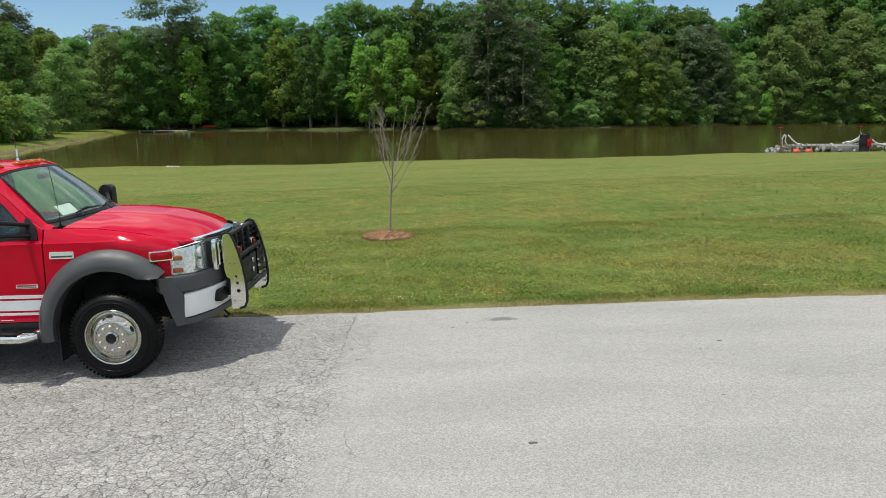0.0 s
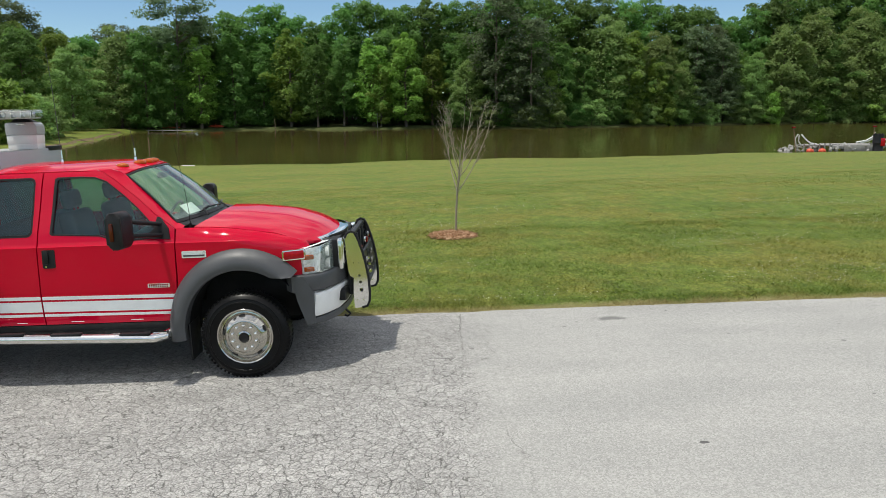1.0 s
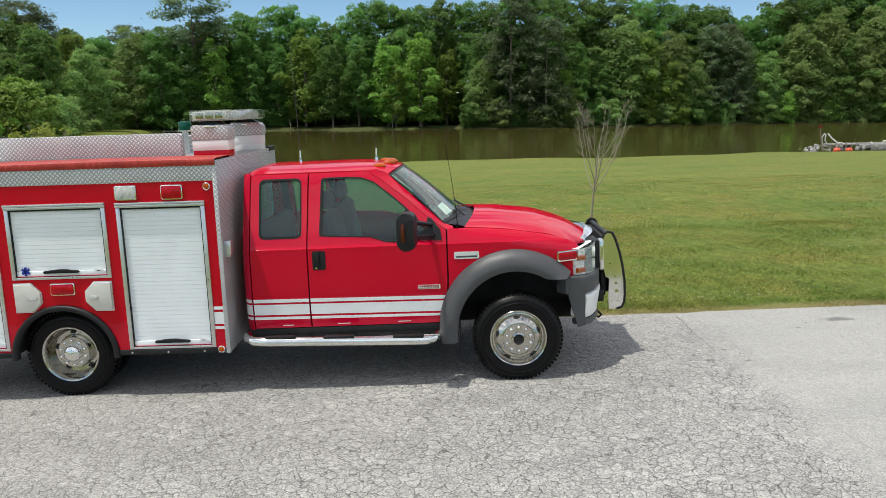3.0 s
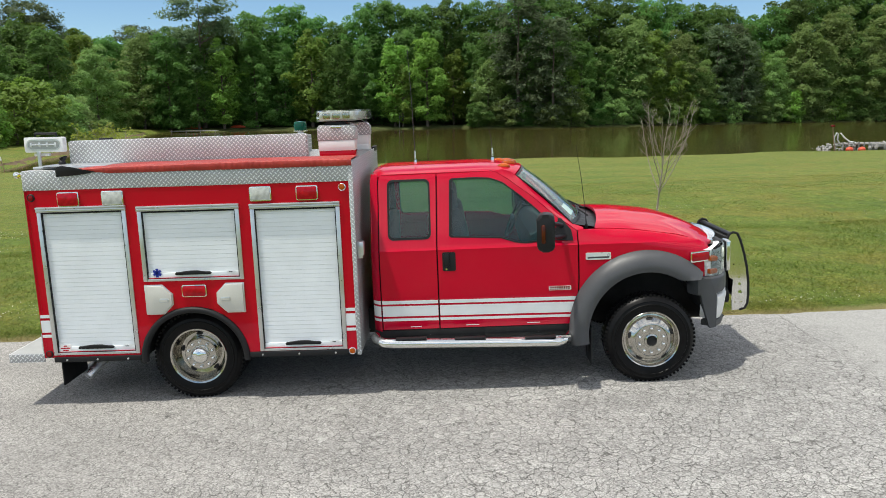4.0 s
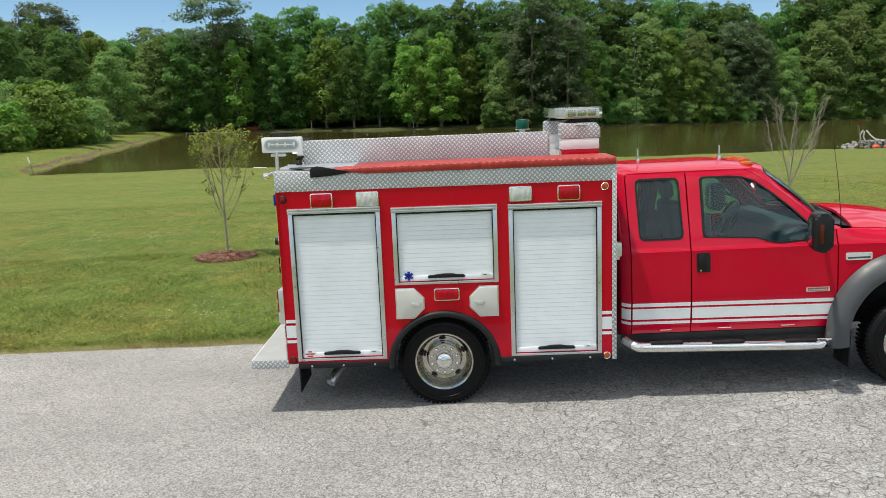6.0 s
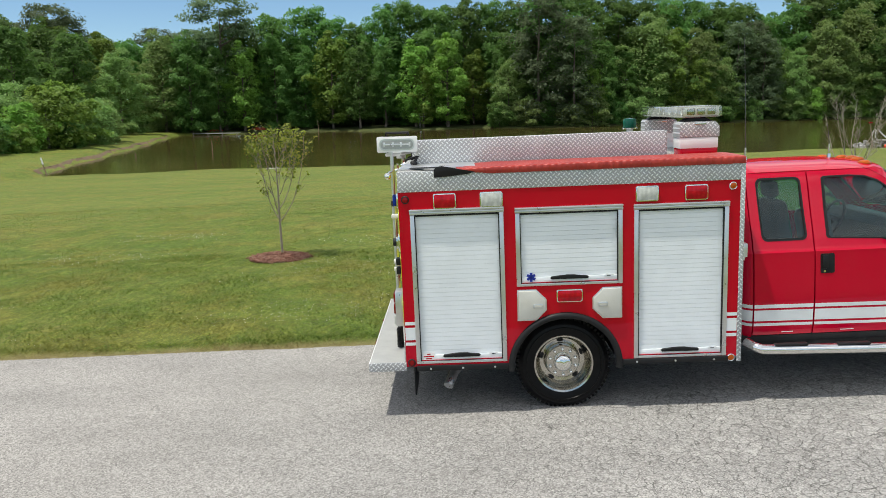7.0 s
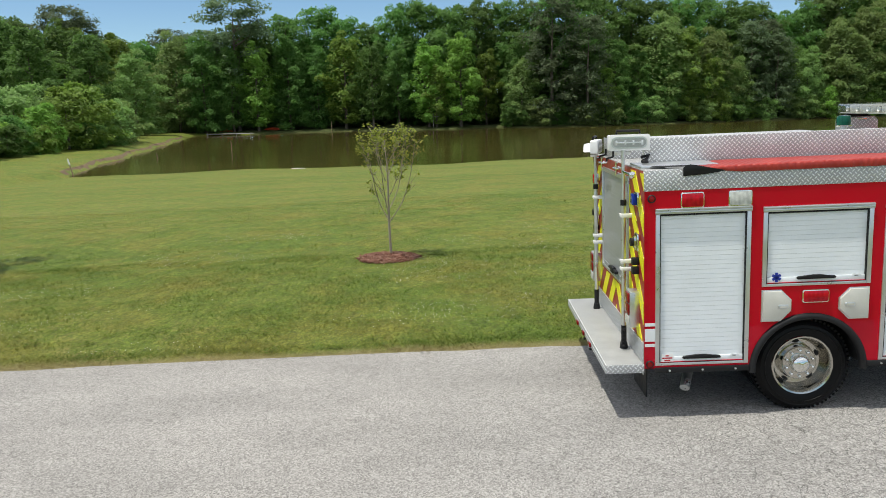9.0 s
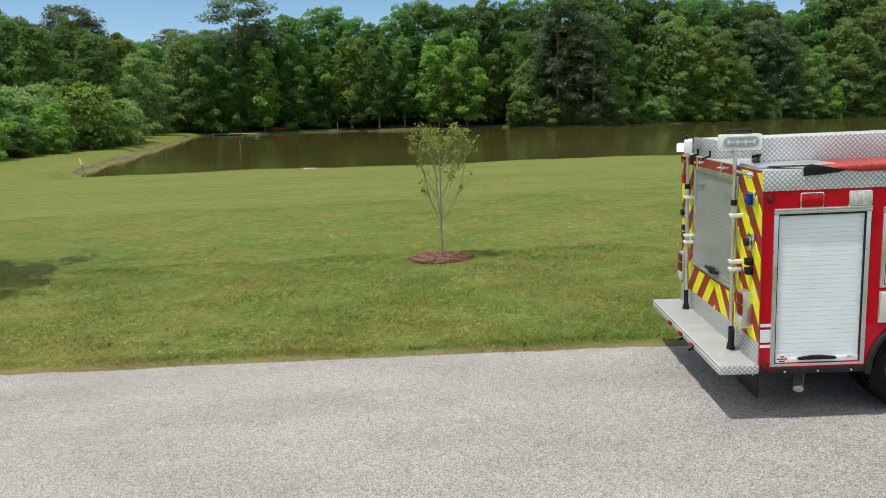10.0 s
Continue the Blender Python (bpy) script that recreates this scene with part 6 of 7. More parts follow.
# octagonal fuel and stowage doors
for xa, xb, cut in ((-0.386, -0.136, 1), (0.250, 0.502, -1)):
    za, zb, k = 0.822, 1.094, 0.088
    if cut > 0:
        pts = [(xa, za), (xb - k, za), (xb, za + k), (xb, zb - k), (xb - k, zb), (xa, zb)]
    else:
        pts = [(xa + k, za), (xb, za), (xb, zb), (xa + k, zb), (xa, zb - k), (xa, za + k)]
    bm = bmesh.new()
    prism(bm, pts, Y0 - 0.012, Y0, "y", 0.004)
    dr = body_part("hatch", bm, ALU, truck, "cream clipped-corner hatch with a flush latch")
    bm = bmesh.new()
    prism(bm, scaled(pts, 0.93), Y0 - 0.030, Y0 - 0.010, "y", 0.008)
    body_part("hatch_door", bm, CREAM, dr)
    xc = xb - 0.075 if cut > 0 else xa + 0.085
    bm = bmesh.new()
    prism(bm, rounded(xc - 0.042, xc + 0.042, 0.936, 0.972, 0.012), Y0 - 0.037, Y0 - 0.028, "y", 0.003)
    body_part("hatch_latch", bm, ALU, dr)
    bm = bmesh.new()
    prism(bm, rounded(xc - 0.030, xc + 0.030, 0.945, 0.963, 0.006), Y0 - 0.0385, Y0 - 0.034, "y")
    body_part("latch_inset", bm, CREAM, dr)
# white bands at the body's ends
for xa, xb, dz in ((X0 + 0.004, -1.240, 0.022), (1.386, X1 - 0.024, 0.008)):
    for za, zb in ((0.795, 0.823), (0.662, 0.772), (0.615, 0.641)):
        bm = bmesh.new()
        box(bm, xa, xb, Y0 - 0.0028, Y0 - 0.0005, za + dz, zb + dz)
        body_part("white_stripe", bm, TAPE, truck, "white reflective stripe")
# rub rail with bolts
for xa, xb in ((-1.262, -0.470), (0.505, 1.400)):
    bm = bmesh.new()
    box(bm, xa, xb, Y0 - 0.018, Y0 + 0.02, 0.405, 0.452, 0.006)
    rl = body_part("rub_rail", bm, RUBBER, truck, "black rub rail")
    for k in range(3):
        bm = bmesh.new()
        p = Vector((xa + 0.12 + k * (xb - xa - 0.24) / 2, Y0 - 0.026, 0.428))
        rod(bm, p, p + Vector((0, 0.01, 0)), 0.009, 0.009, 8)
        body_part("rail_bolt", bm, ALU, rl)
# wheel flap, tail pipe
for y0 in (0.09, 1.65):
    bm = bmesh.new()
    box(bm, -1.30, -1.285, y0, y0 + 0.46, 0.125, 0.46, 0.004)
    fl = body_part("mud_flap", bm, RUBBER, truck, "black mud flap with worn white lettering")
    bm = bmesh.new()
    for k in range(6):
        box(bm, -1.303, -1.300, y0 + 0.08 + k * 0.05, y0 + 0.115 + k * 0.05, 0.30, 0.345)
    body_part("flap_bar", bm, TAPE, fl)
bm = bmesh.new()
tube(bm, [(-0.55, 0.30, 0.42), (-0.82, 0.27, 0.40), (-0.94, 0.08, 0.34), (-1.0, -0.04, 0.25)], 0.042, 14)
body_part("tail_pipe", bm, ALU, truck, "bright tail pipe")

# ---- tail ----
XR = X0
bm = bmesh.new()
for a in ((Y0, 0.50, 0.445, 2.12), (1.80, Y1, 0.445, 2.12), (0.50, 1.80, 0.445, 0.965), (0.50, 1.80, 2.03, 2.12)):
    box(bm, XR - 0.002, XR + 0.03, *a)
body_part("tail_wall", bm, RUST, truck, "red reflective rear wall")


def clip_band(ya, yb, za, zb, y_at, slope, width):
    """The part of a slanting band inside a rectangle of the rear wall."""
    poly = [(y_at, -9.0), (y_at + width, -9.0), (y_at + width, 9.0), (y_at, 9.0)]
    poly = [(p[0] + slope * p[1], p[1]) for p in poly]
    for ax, lim, keep in ((0, ya, 1), (0, yb, -1), (1, za, 1), (1, zb, -1)):
        res = []
        for k in range(len(poly)):
            p, q = poly[k], poly[(k + 1) % len(poly)]
            ip, iq = keep * (p[ax] - lim) >= 0, keep * (q[ax] - lim) >= 0
            if ip:
                res.append(p)
            if ip != iq:
                t = (lim - p[ax]) / (q[ax] - p[ax])
                res.append((p[0] + t * (q[0] - p[0]), p[1] + t * (q[1] - p[1])))
        poly = res
        if len(poly) < 3:
            return None
    return poly


# chevrons rise to the middle from both sides
for ya, yb, za, zb, slope in ((Y0 + 0.01, 0.48, 0.68, 2.10, 0.95), (1.82, Y1 - 0.01, 0.68, 2.10, -0.95), (0.50, CY, 0.68, 0.95, 0.95), (CY, 1.80, 0.68, 0.95, -0.95)):
    for k in range(-14, 14):
        y_at = k * 0.36 + (0.05 if slope > 0 else 2 * CY - 0.05 - 0.18)
        poly = clip_band(ya, yb, za, zb, y_at, slope * 1.0, 0.18)
        if poly:
            bm = bmesh.new()
            prism(bm, poly, XR - 0.0065, XR - 0.0025, "x")
            body_part("yellow_chevron", bm, YELLOW, truck, "lime-yellow reflective chevron band")
# rear shutter
bm = bmesh.new()
for a in ((0.50, 0.535, 0.975, 2.03), (1.765, 1.80, 0.975, 2.03), (0.535, 1.765, 0.975, 1.0), (0.535, 1.765, 1.985, 2.03)):
    box(bm, XR - 0.014, XR + 0.02, *a, 0.003)
rs = body_part("roller_shutter", bm, ALU, truck, "closed aluminium rear roller shutter")
bm = bmesh.new()
curtain(bm, 0.535, 1.765, 1.04, 1.985, XR + 0.002, 0.0385, "x", 0.0008)
box(bm, XR - 0.004, XR + 0.01, 0.537, 1.763, 1.0, 1.04, 0.003)
body_part("slat_curtain", bm, SLAT_ALU, rs, "dull aluminium slats", 4)
bm = bmesh.new()
box(bm, XR - 0.045, XR - 0.01, 0.95, 1.30, 1.045, 1.075, 0.01)
box(bm, XR - 0.05, XR - 0.01, 1.06, 1.19, 1.03, 1.09, 0.012)
body_part("lift_bar", bm, BLACK, rs, "black lift handle")
for y in (0.72, 1.45):
    bm = bmesh.new()
    tube(bm, [(XR - 0.02, y, 2.09), (XR - 0.07, y, 2.085), (XR - 0.075, y + 0.12, 2.085), (XR - 0.02, y + 0.12, 2.09)], 0.010, 8)
    rod(bm, (XR - 0.06, y + 0.06, 2.02), (XR - 0.06, y + 0.06, 2.14), 0.012)
    body_part("shutter_header_latch", bm, CHROME, rs)
bm = bmesh.new()
box(bm, XR - 0.012, XR, Y0 + 0.002, Y1 - 0.002, 0.486, 0.672, 0.002)
body_part("kick_plate", bm, DIA_YZ, truck, "tread-plate kick panel")
bm = bmesh.new()
box(bm, -1.675, XR - 0.006, Y0, Y1, 0.468, 0.486, 0.003)
board = body_part("tailboard", bm, PLATE_GREY, truck, "pale grey metal tailboard")
bm = bmesh.new()
for a in ((-1.678, -1.668, Y0, Y1), (-1.675, XR, Y0 - 0.004, Y0 + 0.006), (-1.675, XR, Y1 - 0.006, Y1 + 0.004)):
    box(bm, *a, 0.410, 0.487, 0.002)
body_part("board_edge", bm, DIA_XZ, board)
for y in (0.70, 1.0875, 1.47):
    bm = bmesh.new()
    box(bm, -1.70, -1.678, y - 0.045, y + 0.045, 0.415, 0.455, 0.008)
    body_part("step_lamp", bm, L_DKRED, board)
bm = bmesh.new()
for y in (0.9, 1.25):
    tube(bm, [(-1.60, y, 0.41), (-1.62, y, 0.33), (-1.66, y, 0.32)], 0.014, 6)
box(bm, -1.62, -1.36, 0.95, 1.2, 0.33, 0.41, 0.01)
body_part("tow_hitch", bm, UNDER, truck)
# tail lamps in their housings
for ya, yb, zs in ((0.10, 0.235, ((0.975, 1.062), (0.872, 0.965), (0.775, 0.862))), (1.94, 2.075, ((0.975, 1.062), (0.872, 0.965), (0.775, 0.862)))):
    bm = bmesh.new()
    box(bm, XR - 0.085, XR, ya - 0.012, yb + 0.012, 0.762, 1.076, 0.008)
    tl = body_part("tail_lamp", bm, ALU, truck, "upright tail lamp cluster in a bright housing")
    for k, (za, zb) in enumerate(zs):
        bm = bmesh.new()
        box(bm, XR - 0.100, XR - 0.08, ya, yb, za, zb, 0.01)
        body_part("lens", bm, (L_DKRED, L_DKRED, L_CLEAR)[k], tl)
# blue lamps and small fittings on the rear posts
for y in (0.13, 2.045):
    bm = bmesh.new()
    box(bm, XR - 0.03, XR, y - 0.065, y + 0.065, 1.815, 1.935, 0.008)
    bl = body_part("blue_lamp", bm, CHROME, truck, "small blue warning lamp")
    bm = bmesh.new()
    box(bm, XR - 0.062, XR - 0.025, y - 0.05, y + 0.05, 1.825, 1.925, 0.012)
    body_part("lens", bm, L_BLUE if y < 1 else L_RED, bl)
    bm = bmesh.new()
    box(bm, XR - 0.035, XR, y - 0.075, y + 0.06, 1.43, 1.585, 0.02)
    box(bm, XR - 0.05, XR - 0.03, y - 0.045, y + 0.03, 1.455, 1.56, 0.015)
    pl = body_part("inlet_box", bm, CHROME, truck, "chrome power inlet")
    bm = bmesh.new()
    rod(bm, (XR - 0.05, y - 0.01, 1.51), (XR - 0.075, y - 0.01, 1.51), 0.035)
    body_part("inlet_cap", bm, BLACK, pl)
    for z in (1.26, 1.34):
        bm = bmesh.new()
        box(bm, XR - 0.06, XR, y - 0.035, y + 0.035, z - 0.03, z + 0.03, 0.008)
        body_part("gauge_block", bm, BLACK, truck)
bm = bmesh.new()
box(bm, XR - 0.03, XR, 1.83, 2.23, 2.035, 2.11, 0.008)
body_part("rear_marker", bm, L_DKRED, truck, "long dark red marker lamp")
# folding scene lights on poles
for y0, near in ((0.395, True), (1.81, False)):
    xp = XR - 0.075
    bm = bmesh.new()
    rod(bm, (xp, y0, 0.70), (xp, y0, 1.83), 0.021, seg=16)
    rod(bm, (xp, y0, 1.80), (xp, y0, 2.275 if near else 2.19), 0.016, seg=16)
    pole = body_part("light_pole", bm, ALU, truck, "aluminium telescopic pole with a scene light")
    bm = bmesh.new()
    rod(bm, (xp, y0, 0.54), (xp, y0, 0.70), 0.024, seg=14)
    rod(bm, (xp, y0, 0.487), (xp, y0, 0.545), 0.038, 0.03, 14)
    body_part("pole_foot", bm, BLACK, pole)
    bm = bmesh.new()
    rod(bm, (xp, y0, 1.79), (xp, y0, 1.84), 0.027, seg=14)
    body_part("pole_collar", bm, BLACK, pole)
    for z in (1.70, 1.29, 1.22):
        bm = bmesh.new()
        box(bm, xp - 0.028, XR, y0 - 0.029, y0 + 0.029, z - 0.018, z + 0.018, 0.007)
        rod(bm, (xp - 0.028, y0 + 0.037, z + 0.004), (xp + 0.02, y0 + 0.037, z + 0.004), 0.011)
        body_part("pole_clamp", bm, WHITE, pole, "white pole clamp")
    if near:
        bm = bmesh.new()
        tube(bm, [(xp - 0.01 + 0.02 * math.cos(k * 1.1), y0 - 0.055 + 0.02 * math.sin(k * 1.1), 0.52 + 0.0022 * k) for k in range(76)], 0.005, 5)
        body_part("coiled_cable", bm, RUBBER, pole)
        turn = pose(-1.375, 0.45, 2.335, 0, 0.6, 0)
    else:
        turn = pose(-1.43, 1.83, 2.235, 0, 0, 72)
    def place(b):
        bmesh.ops.transform(b, matrix=turn, verts=b.verts)
        return b
    bm = bmesh.new()
    prism(bm, rounded(-0.178, 0.178, -0.068, 0.068, 0.012), -0.055, 0.02, "y", 0.006)
    prism(bm, [(-0.14, -0.05), (0.14, -0.05), (0.10, 0.03), (-0.10, 0.03)], 0.02, 0.10, "y", 0.01)
    head = body_part("scene_light", place(bm), WHITE, pole, "white boxy scene light")
    bm = bmesh.new()
    prism(bm, rounded(-0.155, 0.155, -0.050, 0.050, 0.045), -0.058, -0.053, "y")
    body_part("light_bezel", place(bm), ALU, pole)
    bm = bmesh.new()
    prism(bm, rounded(-0.143, 0.143, -0.038, 0.038, 0.036), -0.061, -0.057, "y")
    body_part("light_lens", place(bm), SLAT_ALU, pole, "clear lens over bright bulbs")
    bm = bmesh.new()
    box(bm, -0.105, 0.105, -0.0640, -0.0605, -0.006, 0.006, 0.001)
    for q in (-0.112, -0.035, 0.035, 0.112):
        box(bm, q - 0.008, q + 0.008, -0.0655, -0.0605, -0.020, 0.020, 0.001)
    body_part("light_bulbs", place(bm), SATIN, pole)
    bm = bmesh.new()
    tube(bm, [(-0.10, 0.0, 0.075), (-0.10, 0.0, 0.10), (0.10, 0.0, 0.10), (0.10, 0.0, 0.075)], 0.011, 8)
    body_part("light_handle", place(bm), BLACK, pole)
    bm = bmesh.new()
    box(bm, -0.11, 0.02, -0.03, 0.03, -0.105, -0.078, 0.006)
    body_part("light_yoke", place(bm), WHITE, pole)
# bar with a bright knob at the top of the rear post
bm = bmesh.new()
tube(bm, [(XR - 0.075, 0.40, 2.10), (XR - 0.10, 0.25, 2.095), (XR - 0.085, 0.02, 2.09)], 0.013, 8)
bmesh.ops.create_uvsphere(bm, u_segments=12, v_segments=8, radius=0.03, matrix=pose(XR - 0.085, 0.0, 2.09))
body_part("grab_arm", bm, CHROME, truck)

# ---- on the deck ----
bm = bmesh.new()
prism(bm, [(-1.205, 2.127), (1.02, 2.127), (1.02, 2.345), (1.005, 2.358), (-1.19, 2.358), (-1.205, 2.345)], 0.53, 0.60, "y", 0.005)
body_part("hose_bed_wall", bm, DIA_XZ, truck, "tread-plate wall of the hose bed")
bm = bmesh.new()
box(bm, -1.29, 0.80, 1.34, 2.03, 2.127, 2.305, 0.005)
chest = body_part("deck_chest", bm, DIA_XZ, truck, "tread-plate chest on the deck")
bm = bmesh.new()
box(bm, -1.300, -1.291, 1.345, 2.025, 2.130, 2.315, 0.002)
body_part("chest_end", bm, DIA_YZ, chest)
for y in (1.46, 1.86):
    bm = bmesh.new()
    tube(bm, [(-1.306, y, 2.20), (-1.310, y, 2.145), (-1.345, y, 2.135), (-1.372, y, 2.13), (-1.375, y, 2.10)], 0.011, 6)
    body_part("strap_hinge", bm, RUBBER, chest)
for xa in (1.021, -1.214):
    bm = bmesh.new()
    box(bm, xa, xa + 0.009, 0.535, 0.597, 2.13, 2.352, 0.002)
    body_part("cover_end", bm, DIA_YZ)
bm = bmesh.new()
box(bm, X0 + 0.01, -0.7, 0.10, 0.52, 2.128, 2.150, 0.006)
body_part("deck_ledge", bm, ALU)
bm = bmesh.new()
bmesh.ops.create_uvsphere(bm, u_segments=10, v_segments=6, radius=1, matrix=pose(-1.235, 0.42, 2.165, 20, 10, 0) @ Matrix.Diagonal((0.035, 0.03, 0.022, 1)))
tube(bm, [(-1.25, 0.40, 2.14), (-1.20, 0.43, 2.22), (-1.26, 0.45, 2.20)], 0.015, 6)
body_part("cable_knot", bm, RUBBER)
bm = bmesh.new()
rod(bm, (0.842, 1.20, 2.125), (0.842, 1.20, 2.362), 0.03)
rod(bm, (0.842, 1.20, 2.125), (0.842, 1.20, 2.14), 0.065)
body_part("beacon_stand", bm, ALU)
bm = bmesh.new()
lathe(bm, [(0.075, 0.0), (0.075, 0.012), (0.064, 0.014)], (0.842, 1.20, 2.360), "z", 28)
bc = body_part("beacon_base", bm, CHROME, truck, "green beacon on a bright base")
bm = bmesh.new()
lathe(bm, [(0.062, 0.012), (0.066, 0.03), (0.063, 0.085), (0.055, 0.100), (0.0, 0.104)], (0.842, 1.20, 2.360), "z", 28)
body_part("beacon_lens", bm, L_GREEN, bc, "green beacon lens")
# light bar on two pedestals
for ya, yb in ((0.50, 0.71), (1.80, 1.97)):
    near = ya < 1
    bm = bmesh.new()
    box(bm, 1.14, 1.468, ya, yb, 2.127, 2.195, 0.004)
    pd = body_part("light_pedestal", bm, RED_BODY if near else WHITE, truck, "stepped pedestal under the light bar")
    bm = bmesh.new()
    box(bm, 1.135, 1.472, ya - 0.003, yb + 0.003, 2.190, 2.285, 0.005)
    body_part("pedestal_box", bm, WHITE, pd)
    bm = bmesh.new()
    prism(bm, [(1.130, 2.288), (1.478, 2.288), (1.478, 2.385), (1.445, 2.425), (1.150, 2.425), (1.130, 2.405)], ya - 0.006, yb + 0.004, "y", 0.004)
    body_part("pedestal_head", bm, DIA_XZ, pd, "tread-plate pedestal head")
    bm = bmesh.new()
    box(bm, 1.4785, 1.482, ya - 0.002, yb, 2.292, 2.382)
    body_part("pedestal_cheek", bm, DIA_YZ, pd)
    bm = bmesh.new()
    prism(bm, [(1.17, 2.425), (1.43, 2.425), (1.36, 2.462), (1.22, 2.462)], ya + 0.03, yb - 0.03, "y", 0.006)
    body_part("bar_mount", bm, BLACK, pd)
    bm = bmesh.new()
    box(bm, 1.26, 1.36, ya - 0.016, ya - 0.002, 2.398, 2.416, 0.003)
    body_part("pedestal_catch", bm, CHROME, pd)
bm = bmesh.new()
box(bm, 1.150, 1.480, 0.50, 1.92, 2.462, 2.476, 0.004)
bar = body_part("light_bar", bm, SLAT_ALU, truck, "clear-lensed light bar across the deck")
bm = bmesh.new()
prism(bm, [(1.134, 2.466), (1.496, 2.466), (1.492, 2.545), (1.482, 2.560), (1.148, 2.560), (1.138, 2.545)], 0.475, 1.945, "y", 0.005)
body_part("bar_lens", bm, CLEAR_BAR, bar, "clear plastic light-bar dome").visible_shadow = False
for k in range(7):
    y = 0.515 + k * 0.203
    bm = bmesh.new()
    box(bm, 1.165, 1.465, y, y + 0.012, 2.476, 2.550)
    body_part("bar_rib", bm, SATIN, bar)
    bm = bmesh.new()
    box(bm, 1.200, 1.430, y + 0.02, y + 0.19, 2.476, 2.538, 0.012)
    body_part("bar_module", bm, CHROME if k % 3 else POLISHED, bar)
    for x, d in ((1.200, -1), (1.430, 1)):
        bm = bmesh.new()
        lathe(bm, [(0.028, 0.022 * d), (0.018, 0.006 * d), (0.0, 0.002 * d)], (x, y + 0.105, 2.508), "x", 14)
        body_part("bar_lamp", bm, SATIN, bar)
bm = bmesh.new()
box(bm, 1.158, 1.472, 0.492, 0.504, 2.476, 2.548, 0.003)
end = body_part("end_plate", bm, SATIN, bar, "bright end reflector plate")
for x in (1.225, 1.315, 1.405):
    bm = bmesh.new()
    box(bm, x - 0.034, x + 0.034, 0.484, 0.493, 2.484, 2.540, 0.006)
    body_part("end_cell", bm, POLISHED, end)

# ---- vinyl cover along the deck's edge ----
bm = bmesh.new()
rng_t = random.Random(5)
grid = []
N = 90
for i in range(N + 1):
    s = i / N
    x = -0.86 + s * (X1 + 0.012 + 0.86)
    wv = 0.0008 * math.sin(23 * x) + 0.0006 * math.sin(57 * x + 1) + rng_t.uniform(-0.0008, 0.0008)
    tip = max(0.0, 1 - s / 0.12)
    top = 2.150 + 0.004 * math.sin(2.2 * x) + wv - 0.012 * tip
    prof = [(0.50 - 0.30 * tip ** 2, 2.136 + 0.010 * (1 - tip)), (0.33 - 0.2 * tip, top + 0.004), (0.12 - 0.05 * tip, top + 0.003 + wv), (-0.03, top + 0.002), (Y0 - 0.014, top - 0.001), (Y0 - 0.021 - wv * 0.5, top - 0.010), (Y0 - 0.019 + wv, 2.094 + wv + 0.03 * tip)]
    grid.append([bm.verts.new((x, y, z)) for y, z in prof])
for a, b in zip(grid, grid[1:]):
    for j in range(6):
        bm.faces.new((a[j], a[j + 1], b[j + 1], b[j]))
ex = bmesh.ops.extrude_face_region(bm, geom=bm.faces[:])
for v in [k for k in ex["geom"] if isinstance(k, bmesh.types.BMVert)]:
    v.co.z -= 0.004
    v.co.y += 0.004
body_part("deck_cover", bm, TARP, truck, "faded orange-red vinyl cover over the deck edge", 60)
bm = bmesh.new()
prism(bm, [(-1.045, 2.072), (-0.90, 2.080), (-0.78, 2.092), (-0.70, 2.108), (-0.80, 2.128), (-0.90, 2.150), (-0.985, 2.166), (-1.02, 2.160), (-1.045, 2.140)], Y0 - 0.021, Y0 - 0.014, "y", 0.002)
g = [[bm.verts.new((-1.045 - 0.10 * k + 0.03 * j, Y0 - 0.018 + 0.085 * k, 2.150 - 0.006 * k + (0.012 if j == 1 else 0.0))) for j in range(5)] for k in range(4)]
for a, b in zip(g, g[1:]):
    for j in range(4):
        bm.faces.new((a[j], a[j + 1], b[j + 1], b[j]))
body_part("cover_flap", bm, RUBBER, truck, "black folded corner of the cover", 60)

truck.matrix_world = LEVEL


# ---- grass, flowers and weeds ----
def blades(n, x0, x1, y0, y1, h, w, seed, edge=0.0):
    rg = np.random.default_rng(seed)
    x = rg.uniform(x0, x1, n)
    y = y0 + (y1 - y0) * rg.random(n) ** (1.35 if y1 > 9 else 1.0)
    z = land(x, y)
    a = rg.uniform(0, 2 * np.pi, n)
    clump = 0.75 + 0.5 * (np.sin(x * 2.1 + np.sin(y * 1.7) * 2) * np.sin(y * 2.9 + x * 0.6))
    hh = h * rg.uniform(0.5, 1.4, n) * clump
    ww = w * rg.uniform(0.6, 1.4, n)
    lean = rg.normal(size=(n, 2)) * (1.5 * hh)[:, None]
    dx, dy = np.cos(a) * ww / 2, np.sin(a) * ww / 2
    b0 = np.stack([x - dx, y - dy, z - 0.005], -1)
    b1 = np.stack([x + dx, y + dy, z - 0.005], -1)
    tp = np.stack([x + lean[:, 0], y + lean[:, 1], z + hh], -1)
    return np.stack([b0, b1, tp], 1).reshape(-1, 3)


vs = np.concatenate([
    blades(150000, -13, 15, 2.12, 8.5, 0.036, 0.011, 1),
    blades(120000, -22, 26, 8.0, 20, 0.026, 0.016, 2),
    blades(16000, -13, 15, 2.08, 2.55, 0.055, 0.008, 4)])
me = fast_mesh("grass", vs, np.arange(len(vs)).reshape(-1, 3), BLADES)
tagged(new("grass", me), "short mown grass with yellowing patches beside the drive", "grass", kind="stuff")

